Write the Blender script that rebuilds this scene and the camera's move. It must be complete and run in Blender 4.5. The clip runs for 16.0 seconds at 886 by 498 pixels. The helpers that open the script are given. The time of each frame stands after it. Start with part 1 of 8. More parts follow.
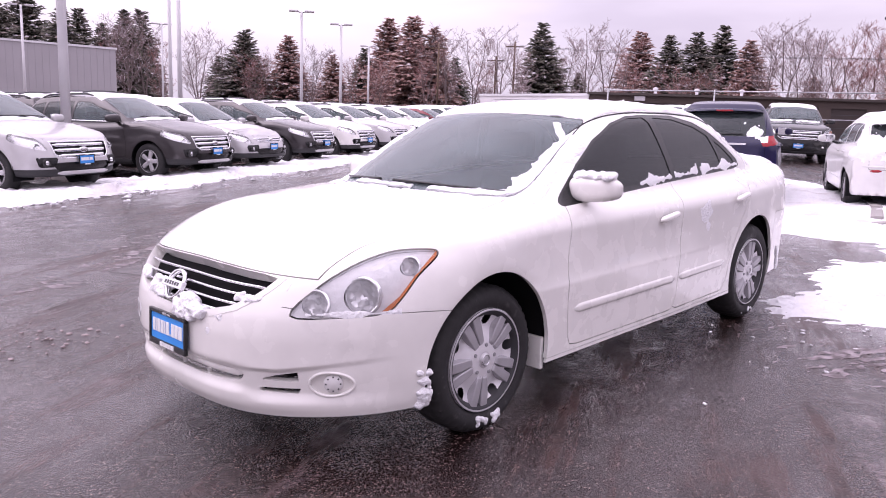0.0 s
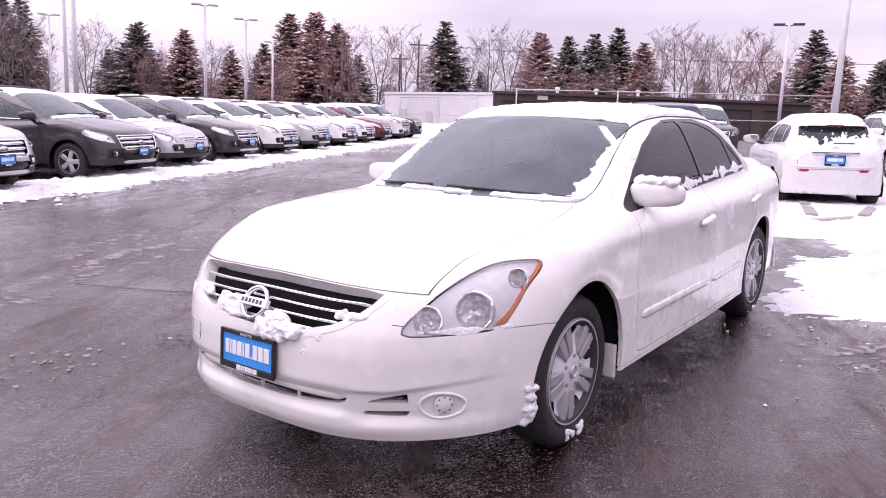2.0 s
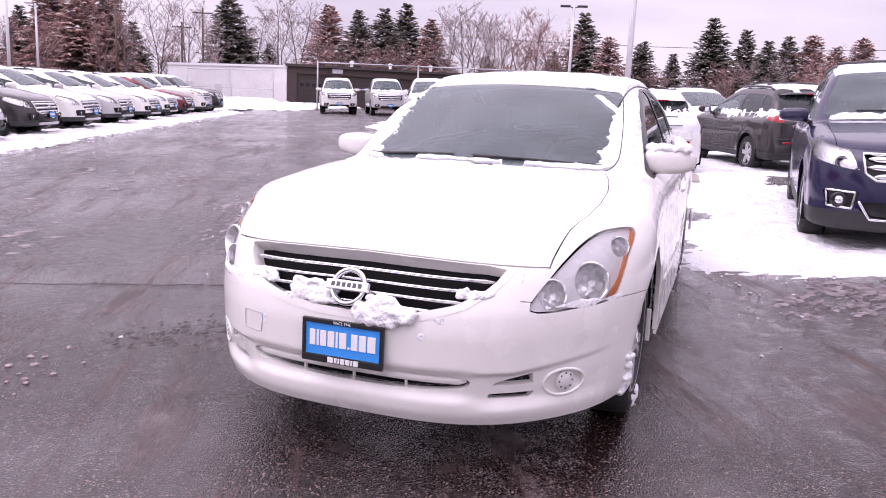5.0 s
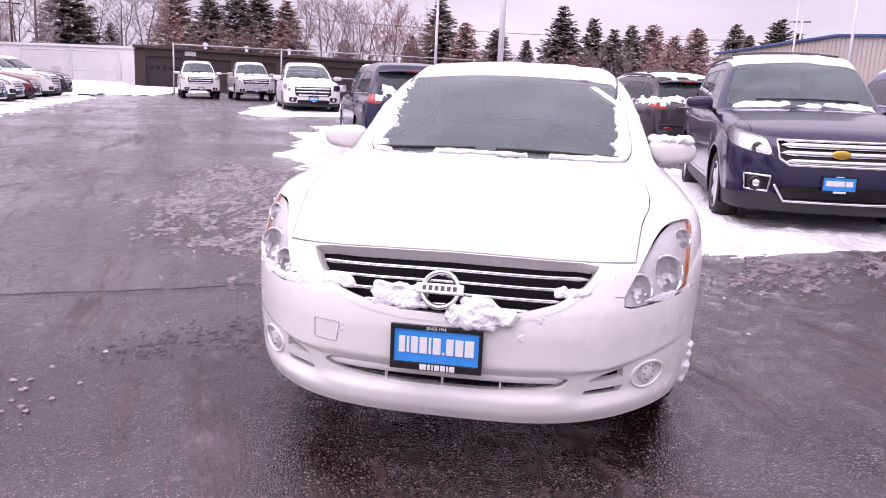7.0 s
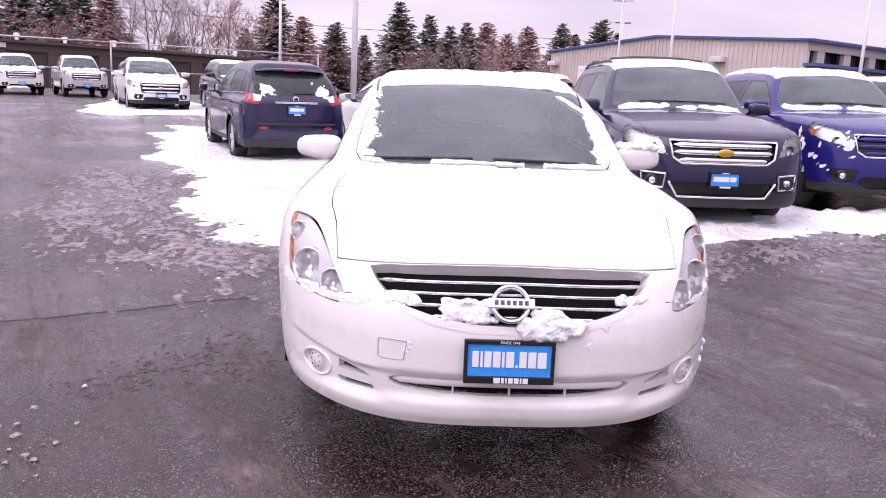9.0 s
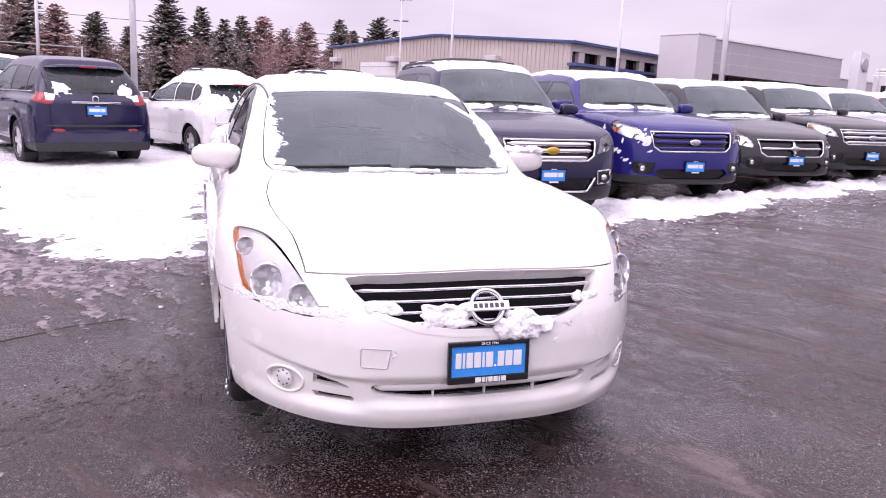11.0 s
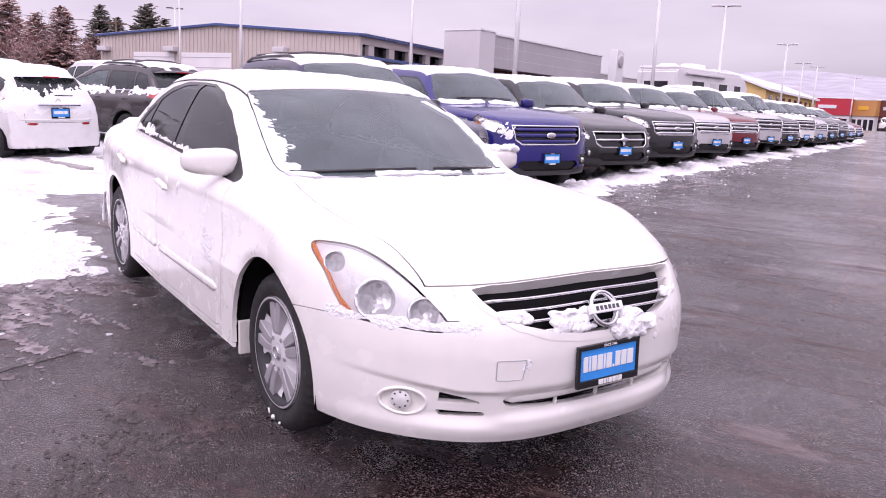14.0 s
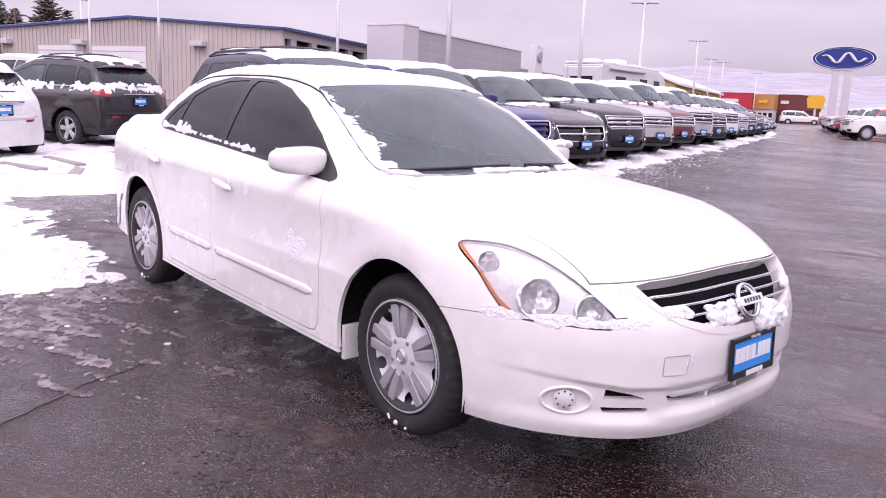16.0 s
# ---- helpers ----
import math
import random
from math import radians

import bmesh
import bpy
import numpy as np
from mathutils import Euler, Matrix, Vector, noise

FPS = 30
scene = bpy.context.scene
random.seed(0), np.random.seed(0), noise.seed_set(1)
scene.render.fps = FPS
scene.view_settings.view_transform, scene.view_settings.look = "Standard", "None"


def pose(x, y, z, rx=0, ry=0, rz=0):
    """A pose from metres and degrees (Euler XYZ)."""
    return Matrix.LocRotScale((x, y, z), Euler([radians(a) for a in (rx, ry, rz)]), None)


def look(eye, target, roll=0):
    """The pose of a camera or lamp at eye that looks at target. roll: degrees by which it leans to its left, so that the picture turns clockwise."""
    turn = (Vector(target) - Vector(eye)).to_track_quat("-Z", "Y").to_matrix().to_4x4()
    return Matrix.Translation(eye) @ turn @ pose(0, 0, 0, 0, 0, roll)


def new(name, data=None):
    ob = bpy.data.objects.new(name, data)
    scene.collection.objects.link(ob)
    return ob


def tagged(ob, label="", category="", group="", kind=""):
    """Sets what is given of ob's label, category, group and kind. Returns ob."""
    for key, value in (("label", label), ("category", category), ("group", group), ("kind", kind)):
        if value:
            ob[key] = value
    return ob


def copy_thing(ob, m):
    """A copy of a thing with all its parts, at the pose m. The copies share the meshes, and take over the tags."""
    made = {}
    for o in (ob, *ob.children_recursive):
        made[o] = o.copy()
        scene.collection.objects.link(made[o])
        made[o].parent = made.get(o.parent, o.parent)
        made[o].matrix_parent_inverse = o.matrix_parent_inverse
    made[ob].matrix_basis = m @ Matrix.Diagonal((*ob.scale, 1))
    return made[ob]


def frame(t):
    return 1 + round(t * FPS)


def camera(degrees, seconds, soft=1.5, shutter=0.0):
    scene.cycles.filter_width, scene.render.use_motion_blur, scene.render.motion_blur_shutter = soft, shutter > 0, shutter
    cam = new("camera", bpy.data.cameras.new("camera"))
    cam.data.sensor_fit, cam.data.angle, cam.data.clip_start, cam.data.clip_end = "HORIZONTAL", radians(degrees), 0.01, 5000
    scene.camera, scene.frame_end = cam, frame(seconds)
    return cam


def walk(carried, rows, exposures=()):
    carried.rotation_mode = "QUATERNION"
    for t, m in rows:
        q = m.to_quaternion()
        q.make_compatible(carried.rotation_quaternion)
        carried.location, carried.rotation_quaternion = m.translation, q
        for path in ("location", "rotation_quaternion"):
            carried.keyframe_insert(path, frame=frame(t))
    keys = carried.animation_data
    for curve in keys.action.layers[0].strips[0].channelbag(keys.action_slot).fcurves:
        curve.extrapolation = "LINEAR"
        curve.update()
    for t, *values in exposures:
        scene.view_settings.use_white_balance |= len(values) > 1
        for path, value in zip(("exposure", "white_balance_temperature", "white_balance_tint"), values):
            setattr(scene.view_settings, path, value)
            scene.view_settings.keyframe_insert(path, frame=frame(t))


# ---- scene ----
cam = camera(60.0, 16.0, soft=1.0)
METRES, EYE, TILT, LEAN, TURN = 6.296, 1.3725, 0.0, 0.0, -44.9
OX, OY = -2.434, -3.065
LEVEL = pose(0, 0, 0, -0.89, -1.36, 0)
ROWS = [
    (0.0, 0.0, 0.0, 0.0, 0.07, -9.79, -0.42),
    (0.5, -0.0308, 0.0086, 0.0001, -1.74, -9.82, -0.49),
    (1.0, -0.061, 0.0175, 0.0024, -3.62, -9.85, -0.6),
    (1.5, -0.0919, 0.0242, 0.0032, -5.29, -9.87, -0.65),
    (2.0, -0.1247, 0.0308, 0.0031, -7.35, -9.87, -0.74),
    (2.5, -0.1554, 0.0414, 0.0026, -9.52, -9.87, -0.84),
    (3.0, -0.1831, 0.0547, 0.0001, -11.49, -9.87, -0.92),
    (3.5, -0.2098, 0.0693, -0.0028, -13.77, -9.96, -1.01),
    (4.0, -0.2366, 0.0824, -0.0063, -16.12, -10.47, -1.08),
    (4.5, -0.265, 0.0929, -0.0085, -19.13, -11.06, -1.17),
    (5.0, -0.2949, 0.1039, -0.0063, -23.04, -11.43, -1.32),
    (7.5, -0.4256, 0.1932, -0.0026, -36.23, -12.35, -1.7),
    (8.0, -0.4511, 0.2113, -0.0006, -39.28, -12.34, -1.8),
    (10.5, -0.5561, 0.3076, 0.0123, -57.3, -12.13, -2.13),
    (11.0, -0.5706, 0.3288, 0.0119, -61.9, -12.02, -2.26),
    (11.5, -0.5826, 0.3563, 0.0113, -65.74, -11.96, -2.35),
    (12.0, -0.5921, 0.3857, 0.0129, -69.39, -11.89, -2.42),
    (12.5, -0.5995, 0.4163, 0.0141, -71.96, -11.88, -2.45),
    (13.0, -0.6082, 0.4495, 0.0122, -74.03, -11.88, -2.48),
    (13.5, -0.6164, 0.4818, 0.011, -76.26, -11.88, -2.53),
    (14.0, -0.6208, 0.5126, 0.0093, -78.22, -11.88, -2.56),
    (14.5, -0.623, 0.546, 0.0069, -79.85, -11.9, -2.54),
    (15.0, -0.6246, 0.5799, 0.0066, -81.53, -11.94, -2.55),
    (15.5, -0.6278, 0.6126, 0.0055, -82.96, -11.96, -2.53),
    (16.0, -0.6339, 0.6466, 0.0041, -84.53, -11.97, -2.51),
]
walk(cam, [(t, LEVEL @ pose(OX, OY, EYE, TILT, LEAN, TURN) @ pose(METRES * x, METRES * y, METRES * z, 90 + pitch, roll, yaw)) for t, x, y, z, yaw, pitch, roll in ROWS],
     [(0.0, 0.22, 6300, 35), (10.0, 0.2, 6300, 35), (16.0, 0.1, 6300, 35)])

# ---------------------------------------------------------------- sky and light
world = bpy.data.worlds.new("overcast")
scene.world = world
world.use_nodes = True
wn, wl = world.node_tree.nodes, world.node_tree.links
wn.clear()
sky = wn.new("ShaderNodeTexSky")
sky.sky_type, sky.sun_disc = "NISHITA", False
sky.sun_elevation, sky.sun_rotation, sky.dust_density = radians(53), radians(-48), 4.0
grey = wn.new("ShaderNodeHueSaturation")
grey.inputs["Saturation"].default_value = 0.12
wl.new(sky.outputs[0], grey.inputs["Color"])
co = wn.new("ShaderNodeTexCoord")
stretch = wn.new("ShaderNodeMapping")
stretch.inputs["Scale"].default_value = (1.0, 1.0, 4.5)
wl.new(co.outputs["Generated"], stretch.inputs[0])
cloud = wn.new("ShaderNodeTexNoise")
cloud.inputs["Scale"].default_value, cloud.inputs["Detail"].default_value, cloud.inputs["Roughness"].default_value = 1.6, 5, 0.5
wl.new(stretch.outputs[0], cloud.inputs["Vector"])
ramp = wn.new("ShaderNodeValToRGB")
ramp.color_ramp.elements[0].position, ramp.color_ramp.elements[0].color = 0.32, (6.1, 5.95, 6.5, 1)
ramp.color_ramp.elements[1].position, ramp.color_ramp.elements[1].color = 0.66, (9.4, 9.2, 9.5, 1)
wl.new(cloud.outputs["Fac"], ramp.inputs[0])
cover = wn.new("ShaderNodeMix")
cover.data_type = "RGBA"
cover.inputs["Factor"].default_value = 0.85
wl.new(grey.outputs[0], cover.inputs["A"])
wl.new(ramp.outputs[0], cover.inputs["B"])
# an overcast sky is about three times as bright overhead as at the horizon
parts_of = wn.new("ShaderNodeSeparateXYZ")
wl.new(co.outputs["Generated"], parts_of.inputs[0])
lift = wn.new("ShaderNodeMapRange")
lift.inputs["From Min"].default_value, lift.inputs["From Max"].default_value = 0.0, 1.0
lift.inputs["To Min"].default_value, lift.inputs["To Max"].default_value = 0.85, 2.6
wl.new(parts_of.outputs["Z"], lift.inputs["Value"])
dome = wn.new("ShaderNodeMix")
dome.data_type, dome.blend_type = "RGBA", "MULTIPLY"
dome.inputs["Factor"].default_value = 1.0
wl.new(cover.outputs["Result"], dome.inputs["A"])
wl.new(lift.outputs[0], dome.inputs["B"])
sunward = wn.new("ShaderNodeMapRange")
for key, val in (("From Min", -0.9), ("From Max", 0.7), ("To Min", 0.80), ("To Max", 1.06)):
    sunward.inputs[key].default_value = val
wl.new(parts_of.outputs["Y"], sunward.inputs["Value"])
veil = wn.new("ShaderNodeMix")
veil.data_type, veil.blend_type = "RGBA", "MULTIPLY"
veil.inputs["Factor"].default_value = 1.0
wl.new(dome.outputs["Result"], veil.inputs["A"])
wl.new(sunward.outputs[0], veil.inputs["B"])
bg = wn.new("ShaderNodeBackground")
bg.inputs["Strength"].default_value = 0.102
wl.new(veil.outputs["Result"], bg.inputs["Color"])
wl.new(bg.outputs[0], wn.new("ShaderNodeOutputWorld").inputs[0])

sun = new("sun", bpy.data.lights.new("sun", "SUN"))
sun.data.energy, sun.data.angle, sun.data.color = 0.8, radians(50), (1.0, 0.97, 0.93)
sun.matrix_world = look((0, 0, 0), (0.5, -0.55, -1.0))

# ---------------------------------------------------------------- materials


def mat(name, color, rough=0.5, metal=0.0, grain=None, bump=None, coat=0.0, spots=None, vary=0.0, spec=0.5):
    """A surface: colour with two scales of variation, gloss that varies with it, and fine relief (all in metres)."""
    m = bpy.data.materials.new(name)
    m.use_nodes = True
    nt = m.node_tree
    n, l = nt.nodes, nt.links
    b = n["Principled BSDF"]
    b.inputs["Metallic"].default_value = metal
    b.inputs["Coat Weight"].default_value = coat
    b.inputs["Coat Roughness"].default_value = 0.05
    b.inputs["Specular IOR Level"].default_value = spec
    b.inputs["Roughness"].default_value = rough
    b.inputs["Base Color"].default_value = (*color, 1)
    tc = n.new("ShaderNodeTexCoord")
    out = None
    if grain:
        scale, amount = grain
        fac = []
        for k in (1.0, 0.13):
            t = n.new("ShaderNodeTexNoise")
            t.inputs["Scale"].default_value, t.inputs["Detail"].default_value = scale * k, 6
            l.new(tc.outputs["Object"], t.inputs["Vector"])
            fac.append(t)
        add = n.new("ShaderNodeMath")
        add.operation = "ADD"
        l.new(fac[0].outputs["Fac"], add.inputs[0]), l.new(fac[1].outputs["Fac"], add.inputs[1])
        rng = n.new("ShaderNodeMapRange")
        rng.inputs["From Min"].default_value, rng.inputs["From Max"].default_value = 0.6, 1.4
        rng.inputs["To Min"].default_value, rng.inputs["To Max"].default_value = 1 - amount, 1 + amount
        l.new(add.outputs[0], rng.inputs["Value"])
        mul = n.new("ShaderNodeMix")
        mul.data_type, mul.blend_type = "RGBA", "MULTIPLY"
        mul.inputs["Factor"].default_value = 1.0
        mul.inputs["A"].default_value = (*color, 1)
        l.new(rng.outputs[0], mul.inputs["B"])
        out = mul.outputs["Result"]
        rr = n.new("ShaderNodeMath")
        rr.operation = "MULTIPLY"
        rr.inputs[1].default_value = rough
        l.new(rng.outputs[0], rr.inputs[0])
        l.new(rr.outputs[0], b.inputs["Roughness"])
    if vary:
        info = n.new("ShaderNodeObjectInfo")
        vr = n.new("ShaderNodeMapRange")
        vr.inputs["To Min"].default_value, vr.inputs["To Max"].default_value = 1 - vary, 1 + vary
        l.new(info.outputs["Random"], vr.inputs["Value"])
        mv = n.new("ShaderNodeMix")
        mv.data_type, mv.blend_type = "RGBA", "MULTIPLY"
        mv.inputs["Factor"].default_value = 1.0
        mv.inputs["A"].default_value = (*color, 1)
        if out:
            l.new(out, mv.inputs["A"])
        l.new(vr.outputs[0], mv.inputs["B"])
        out = mv.outputs["Result"]
    if spots:
        scale, lo, hi, scol = spots
        t = n.new("ShaderNodeTexNoise")
        t.inputs["Scale"].default_value, t.inputs["Detail"].default_value = scale, 7
        l.new(tc.outputs["Object"], t.inputs["Vector"])
        mr = n.new("ShaderNodeMapRange")
        mr.inputs["From Min"].default_value, mr.inputs["From Max"].default_value = lo, hi
        l.new(t.outputs["Fac"], mr.inputs["Value"])
        mx = n.new("ShaderNodeMix")
        mx.data_type = "RGBA"
        mx.inputs["A"].default_value = (*color, 1)
        if out:
            l.new(out, mx.inputs["A"])
        mx.inputs["B"].default_value = (*scol, 1)
        l.new(mr.outputs[0], mx.inputs["Factor"])
        out = mx.outputs["Result"]
    if out:
        l.new(out, b.inputs["Base Color"])
    if bump:
        scale, strength, dist = bump
        t = n.new("ShaderNodeTexNoise")
        t.inputs["Scale"].default_value, t.inputs["Detail"].default_value = scale, 8
        l.new(tc.outputs["Object"], t.inputs["Vector"])
        bp = n.new("ShaderNodeBump")
        bp.inputs["Strength"].default_value, bp.inputs["Distance"].default_value = strength, dist
        l.new(t.outputs["Fac"], bp.inputs["Height"])
        l.new(bp.outputs[0], b.inputs["Normal"])
    return m


def glass_mat(name, tint, gloss_rough=0.02, film=0.0):
    """A thin pane: tinted see-through with a mirror gloss that grows at a slant."""
    m = bpy.data.materials.new(name)
    m.use_nodes = True
    n, l = m.node_tree.nodes, m.node_tree.links
    n.clear()
    tr, gl, mx, fr = (n.new("ShaderNode" + k) for k in ("BsdfTransparent", "BsdfGlossy", "MixShader", "Fresnel"))
    tr.inputs["Color"].default_value = (*tint, 1)
    gl.inputs["Roughness"].default_value = gloss_rough
    fr.inputs["IOR"].default_value = 1.52
    l.new(fr.outputs[0], mx.inputs[0]), l.new(tr.outputs[0], mx.inputs[1]), l.new(gl.outputs[0], mx.inputs[2])
    out = mx.outputs[0]
    if film:
        # thin film of melting frost; its pale diffuse colour also paints in sky reflection
        wet, mix, tc, ns, mr = (n.new("ShaderNode" + k) for k in ("BsdfDiffuse", "MixShader", "TexCoord", "TexNoise", "MapRange"))
        wet.inputs["Color"].default_value = (0.52, 0.66, 0.69, 1)
        ns.inputs["Scale"].default_value, ns.inputs["Detail"].default_value = 3.5, 6
        mr.inputs["To Min"].default_value, mr.inputs["To Max"].default_value = film * 0.7, film * 1.3
        mr.inputs["From Min"].default_value, mr.inputs["From Max"].default_value = 0.3, 0.7
        l.new(tc.outputs["Object"], ns.inputs["Vector"]), l.new(ns.outputs["Fac"], mr.inputs["Value"]), l.new(mr.outputs[0], mix.inputs[0])
        l.new(out, mix.inputs[1]), l.new(wet.outputs[0], mix.inputs[2])
        out = mix.outputs[0]
    l.new(out, n.new("ShaderNodeOutputMaterial").inputs[0])
    return m


def paint(name, color, metal=0.0, rough=0.32):
    dark = max(color) < 0.3
    dust = tuple(c * 0.85 + 0.006 for c in color) if dark else tuple(c * 0.8 + 0.025 for c in color)
    return mat(name, color, 0.14 if dark else rough, metal, grain=(9, 0.06), coat=0.3 if dark else 0.7, spots=(2.6, 0.62, 0.78, dust))


WHITE = paint("white_paint", (0.81, 0.795, 0.765), rough=0.27)
PEARL = paint("warm_white_paint", (0.74, 0.73, 0.72))
SILVER = paint("silver_paint", (0.52, 0.51, 0.52), 0.35)
GREY = paint("dark_grey_paint", (0.058, 0.052, 0.055), 0.3)
BLACK = paint("black_paint", (0.016, 0.016, 0.018))
NAVY = paint("navy_paint", (0.013, 0.011, 0.046), 0.1)
BLUE = paint("royal_blue_paint", (0.018, 0.016, 0.15), 0.1)
RED = paint("dark_red_paint", (0.16, 0.012, 0.02), 0.2)
BRIGHT_RED = paint("red_paint", (0.45, 0.02, 0.03))
PLASTIC = mat("black_plastic", (0.022, 0.022, 0.024), 0.55, grain=(40, 0.25), bump=(220, 0.15, 0.002))
SATIN = mat("satin_black", (0.012, 0.012, 0.013), 0.25)
LINING = mat("dark_lining", (0.010, 0.010, 0.011), 0.9, spec=0.08)
CLOTH = mat("charcoal_upholstery", (0.05, 0.05, 0.055), 0.85, grain=(30, 0.2), bump=(300, 0.2, 0.002))
RUBBER = mat("tyre_rubber", (0.021, 0.020, 0.021), 0.75, grain=(22, 0.35), bump=(150, 0.3, 0.003), spots=(26, 0.62, 0.8, (0.07, 0.065, 0.065)))
ALLOY = mat("silver_wheel", (0.60, 0.59, 0.61), 0.34, 0.45, grain=(14, 0.12))
# darker copy of the silver for recessed parts, their shade put into the colour
ALLOY_SHADE = mat("shaded_silver", (0.34, 0.335, 0.35), 0.4, 0.35, grain=(14, 0.12))
ALLOY_BRIGHT = mat("bright_wheel", (0.76, 0.75, 0.77), 0.32, 0.25, grain=(14, 0.08))
ALLOY_SATIN = mat("satin_wheel", (0.43, 0.42, 0.44), 0.42, 0.3, grain=(14, 0.1))
ALLOY_DARK = mat("wheel_pocket", (0.03, 0.03, 0.033), 0.6)
CHROME = mat("chrome", (0.78, 0.78, 0.8), 0.08, 1.0)
REFLECTOR = mat("lamp_reflector", (0.9, 0.9, 0.92), 0.16, 0.9, bump=(38, 0.6, 0.012))
AMBER = mat("amber_lens", (0.72, 0.20, 0.035), 0.15, coat=0.6)
REDLENS = mat("red_lens", (0.33, 0.004, 0.012), 0.15, coat=0.6)
GOLD = mat("gold_badge", (0.62, 0.40, 0.07), 0.3, 0.6)
LAMP_SILVER = mat("lamp_silver", (0.86, 0.86, 0.88), 0.25, 0.15, grain=(30, 0.12), bump=(30, 0.5, 0.01))


def facet_mat(name, scale, tilt):
    """Mirror-bright reflector pressed into many small facets."""
    m = bpy.data.materials.new(name)
    m.use_nodes = True
    n, l = m.node_tree.nodes, m.node_tree.links
    b = n["Principled BSDF"]
    b.inputs["Metallic"].default_value, b.inputs["Roughness"].default_value = 0.55, 0.16
    b.inputs["Base Color"].default_value = (0.88, 0.88, 0.9, 1)
    tc, vo, sub, mul, add, geo, nrm = (n.new("ShaderNode" + k) for k in ("TexCoord", "TexVoronoi", "VectorMath", "VectorMath", "VectorMath", "NewGeometry", "VectorMath"))
    vo.inputs["Scale"].default_value = scale
    sub.operation, mul.operation, add.operation, nrm.operation = "SUBTRACT", "SCALE", "ADD", "NORMALIZE"
    sub.inputs[1].default_value = (0.5, 0.5, 0.5)
    mul.inputs["Scale"].default_value = tilt
    l.new(tc.outputs["Object"], vo.inputs["Vector"]), l.new(vo.outputs["Color"], sub.inputs[0]), l.new(sub.outputs[0], mul.inputs[0])
    l.new(mul.outputs[0], add.inputs[0]), l.new(geo.outputs["Normal"], add.inputs[1]), l.new(add.outputs[0], nrm.inputs[0]), l.new(nrm.outputs[0], b.inputs["Normal"])
    return m


FACETS = facet_mat("faceted_reflector", 48, 0.7)
CLEAR = glass_mat("clear_lens", (0.93, 0.93, 0.93))
# film: painted haze that lifts the glass towards the sky's reflection, besides frost
SCREEN = glass_mat("windscreen_glass", (0.40, 0.44, 0.46), film=0.14)
TINT = glass_mat("tinted_glass", (0.05, 0.04, 0.055), 0.03, film=0.025)
PRIVACY = glass_mat("privacy_glass", (0.11, 0.11, 0.13), film=0.05)
PLATE = mat("plate_blue", (0.03, 0.29, 0.78), 0.45, grain=(30, 0.1))
PLATE_WHITE = mat("plate_white", (0.8, 0.8, 0.8), 0.5)
SNOW = mat("snow", (0.86, 0.86, 0.88), 0.75, grain=(3.0, 0.06), bump=(75, 0.7, 0.02))


def slush_mat():
    m = mat("ground_snow", (0.78, 0.78, 0.80), 0.7, grain=(1.6, 0.12), bump=(9, 0.9, 0.10), spots=(1.4, 0.56, 0.74, (0.50, 0.46, 0.46)))
    return m


GROUND_SNOW = slush_mat()
STEEL = mat("galvanised_steel", (0.5, 0.5, 0.52), 0.45, 0.4, grain=(2.0, 0.12))
POLE_WHITE = mat("pole_paint", (0.72, 0.71, 0.73), 0.45, grain=(1.5, 0.1))
DARK_METAL = mat("dark_metal", (0.07, 0.07, 0.075), 0.5, grain=(3, 0.2))
WOOD_POLE = mat("weathered_pole", (0.13, 0.085, 0.06), 0.85, grain=(3, 0.3), bump=(20, 0.4, 0.01))


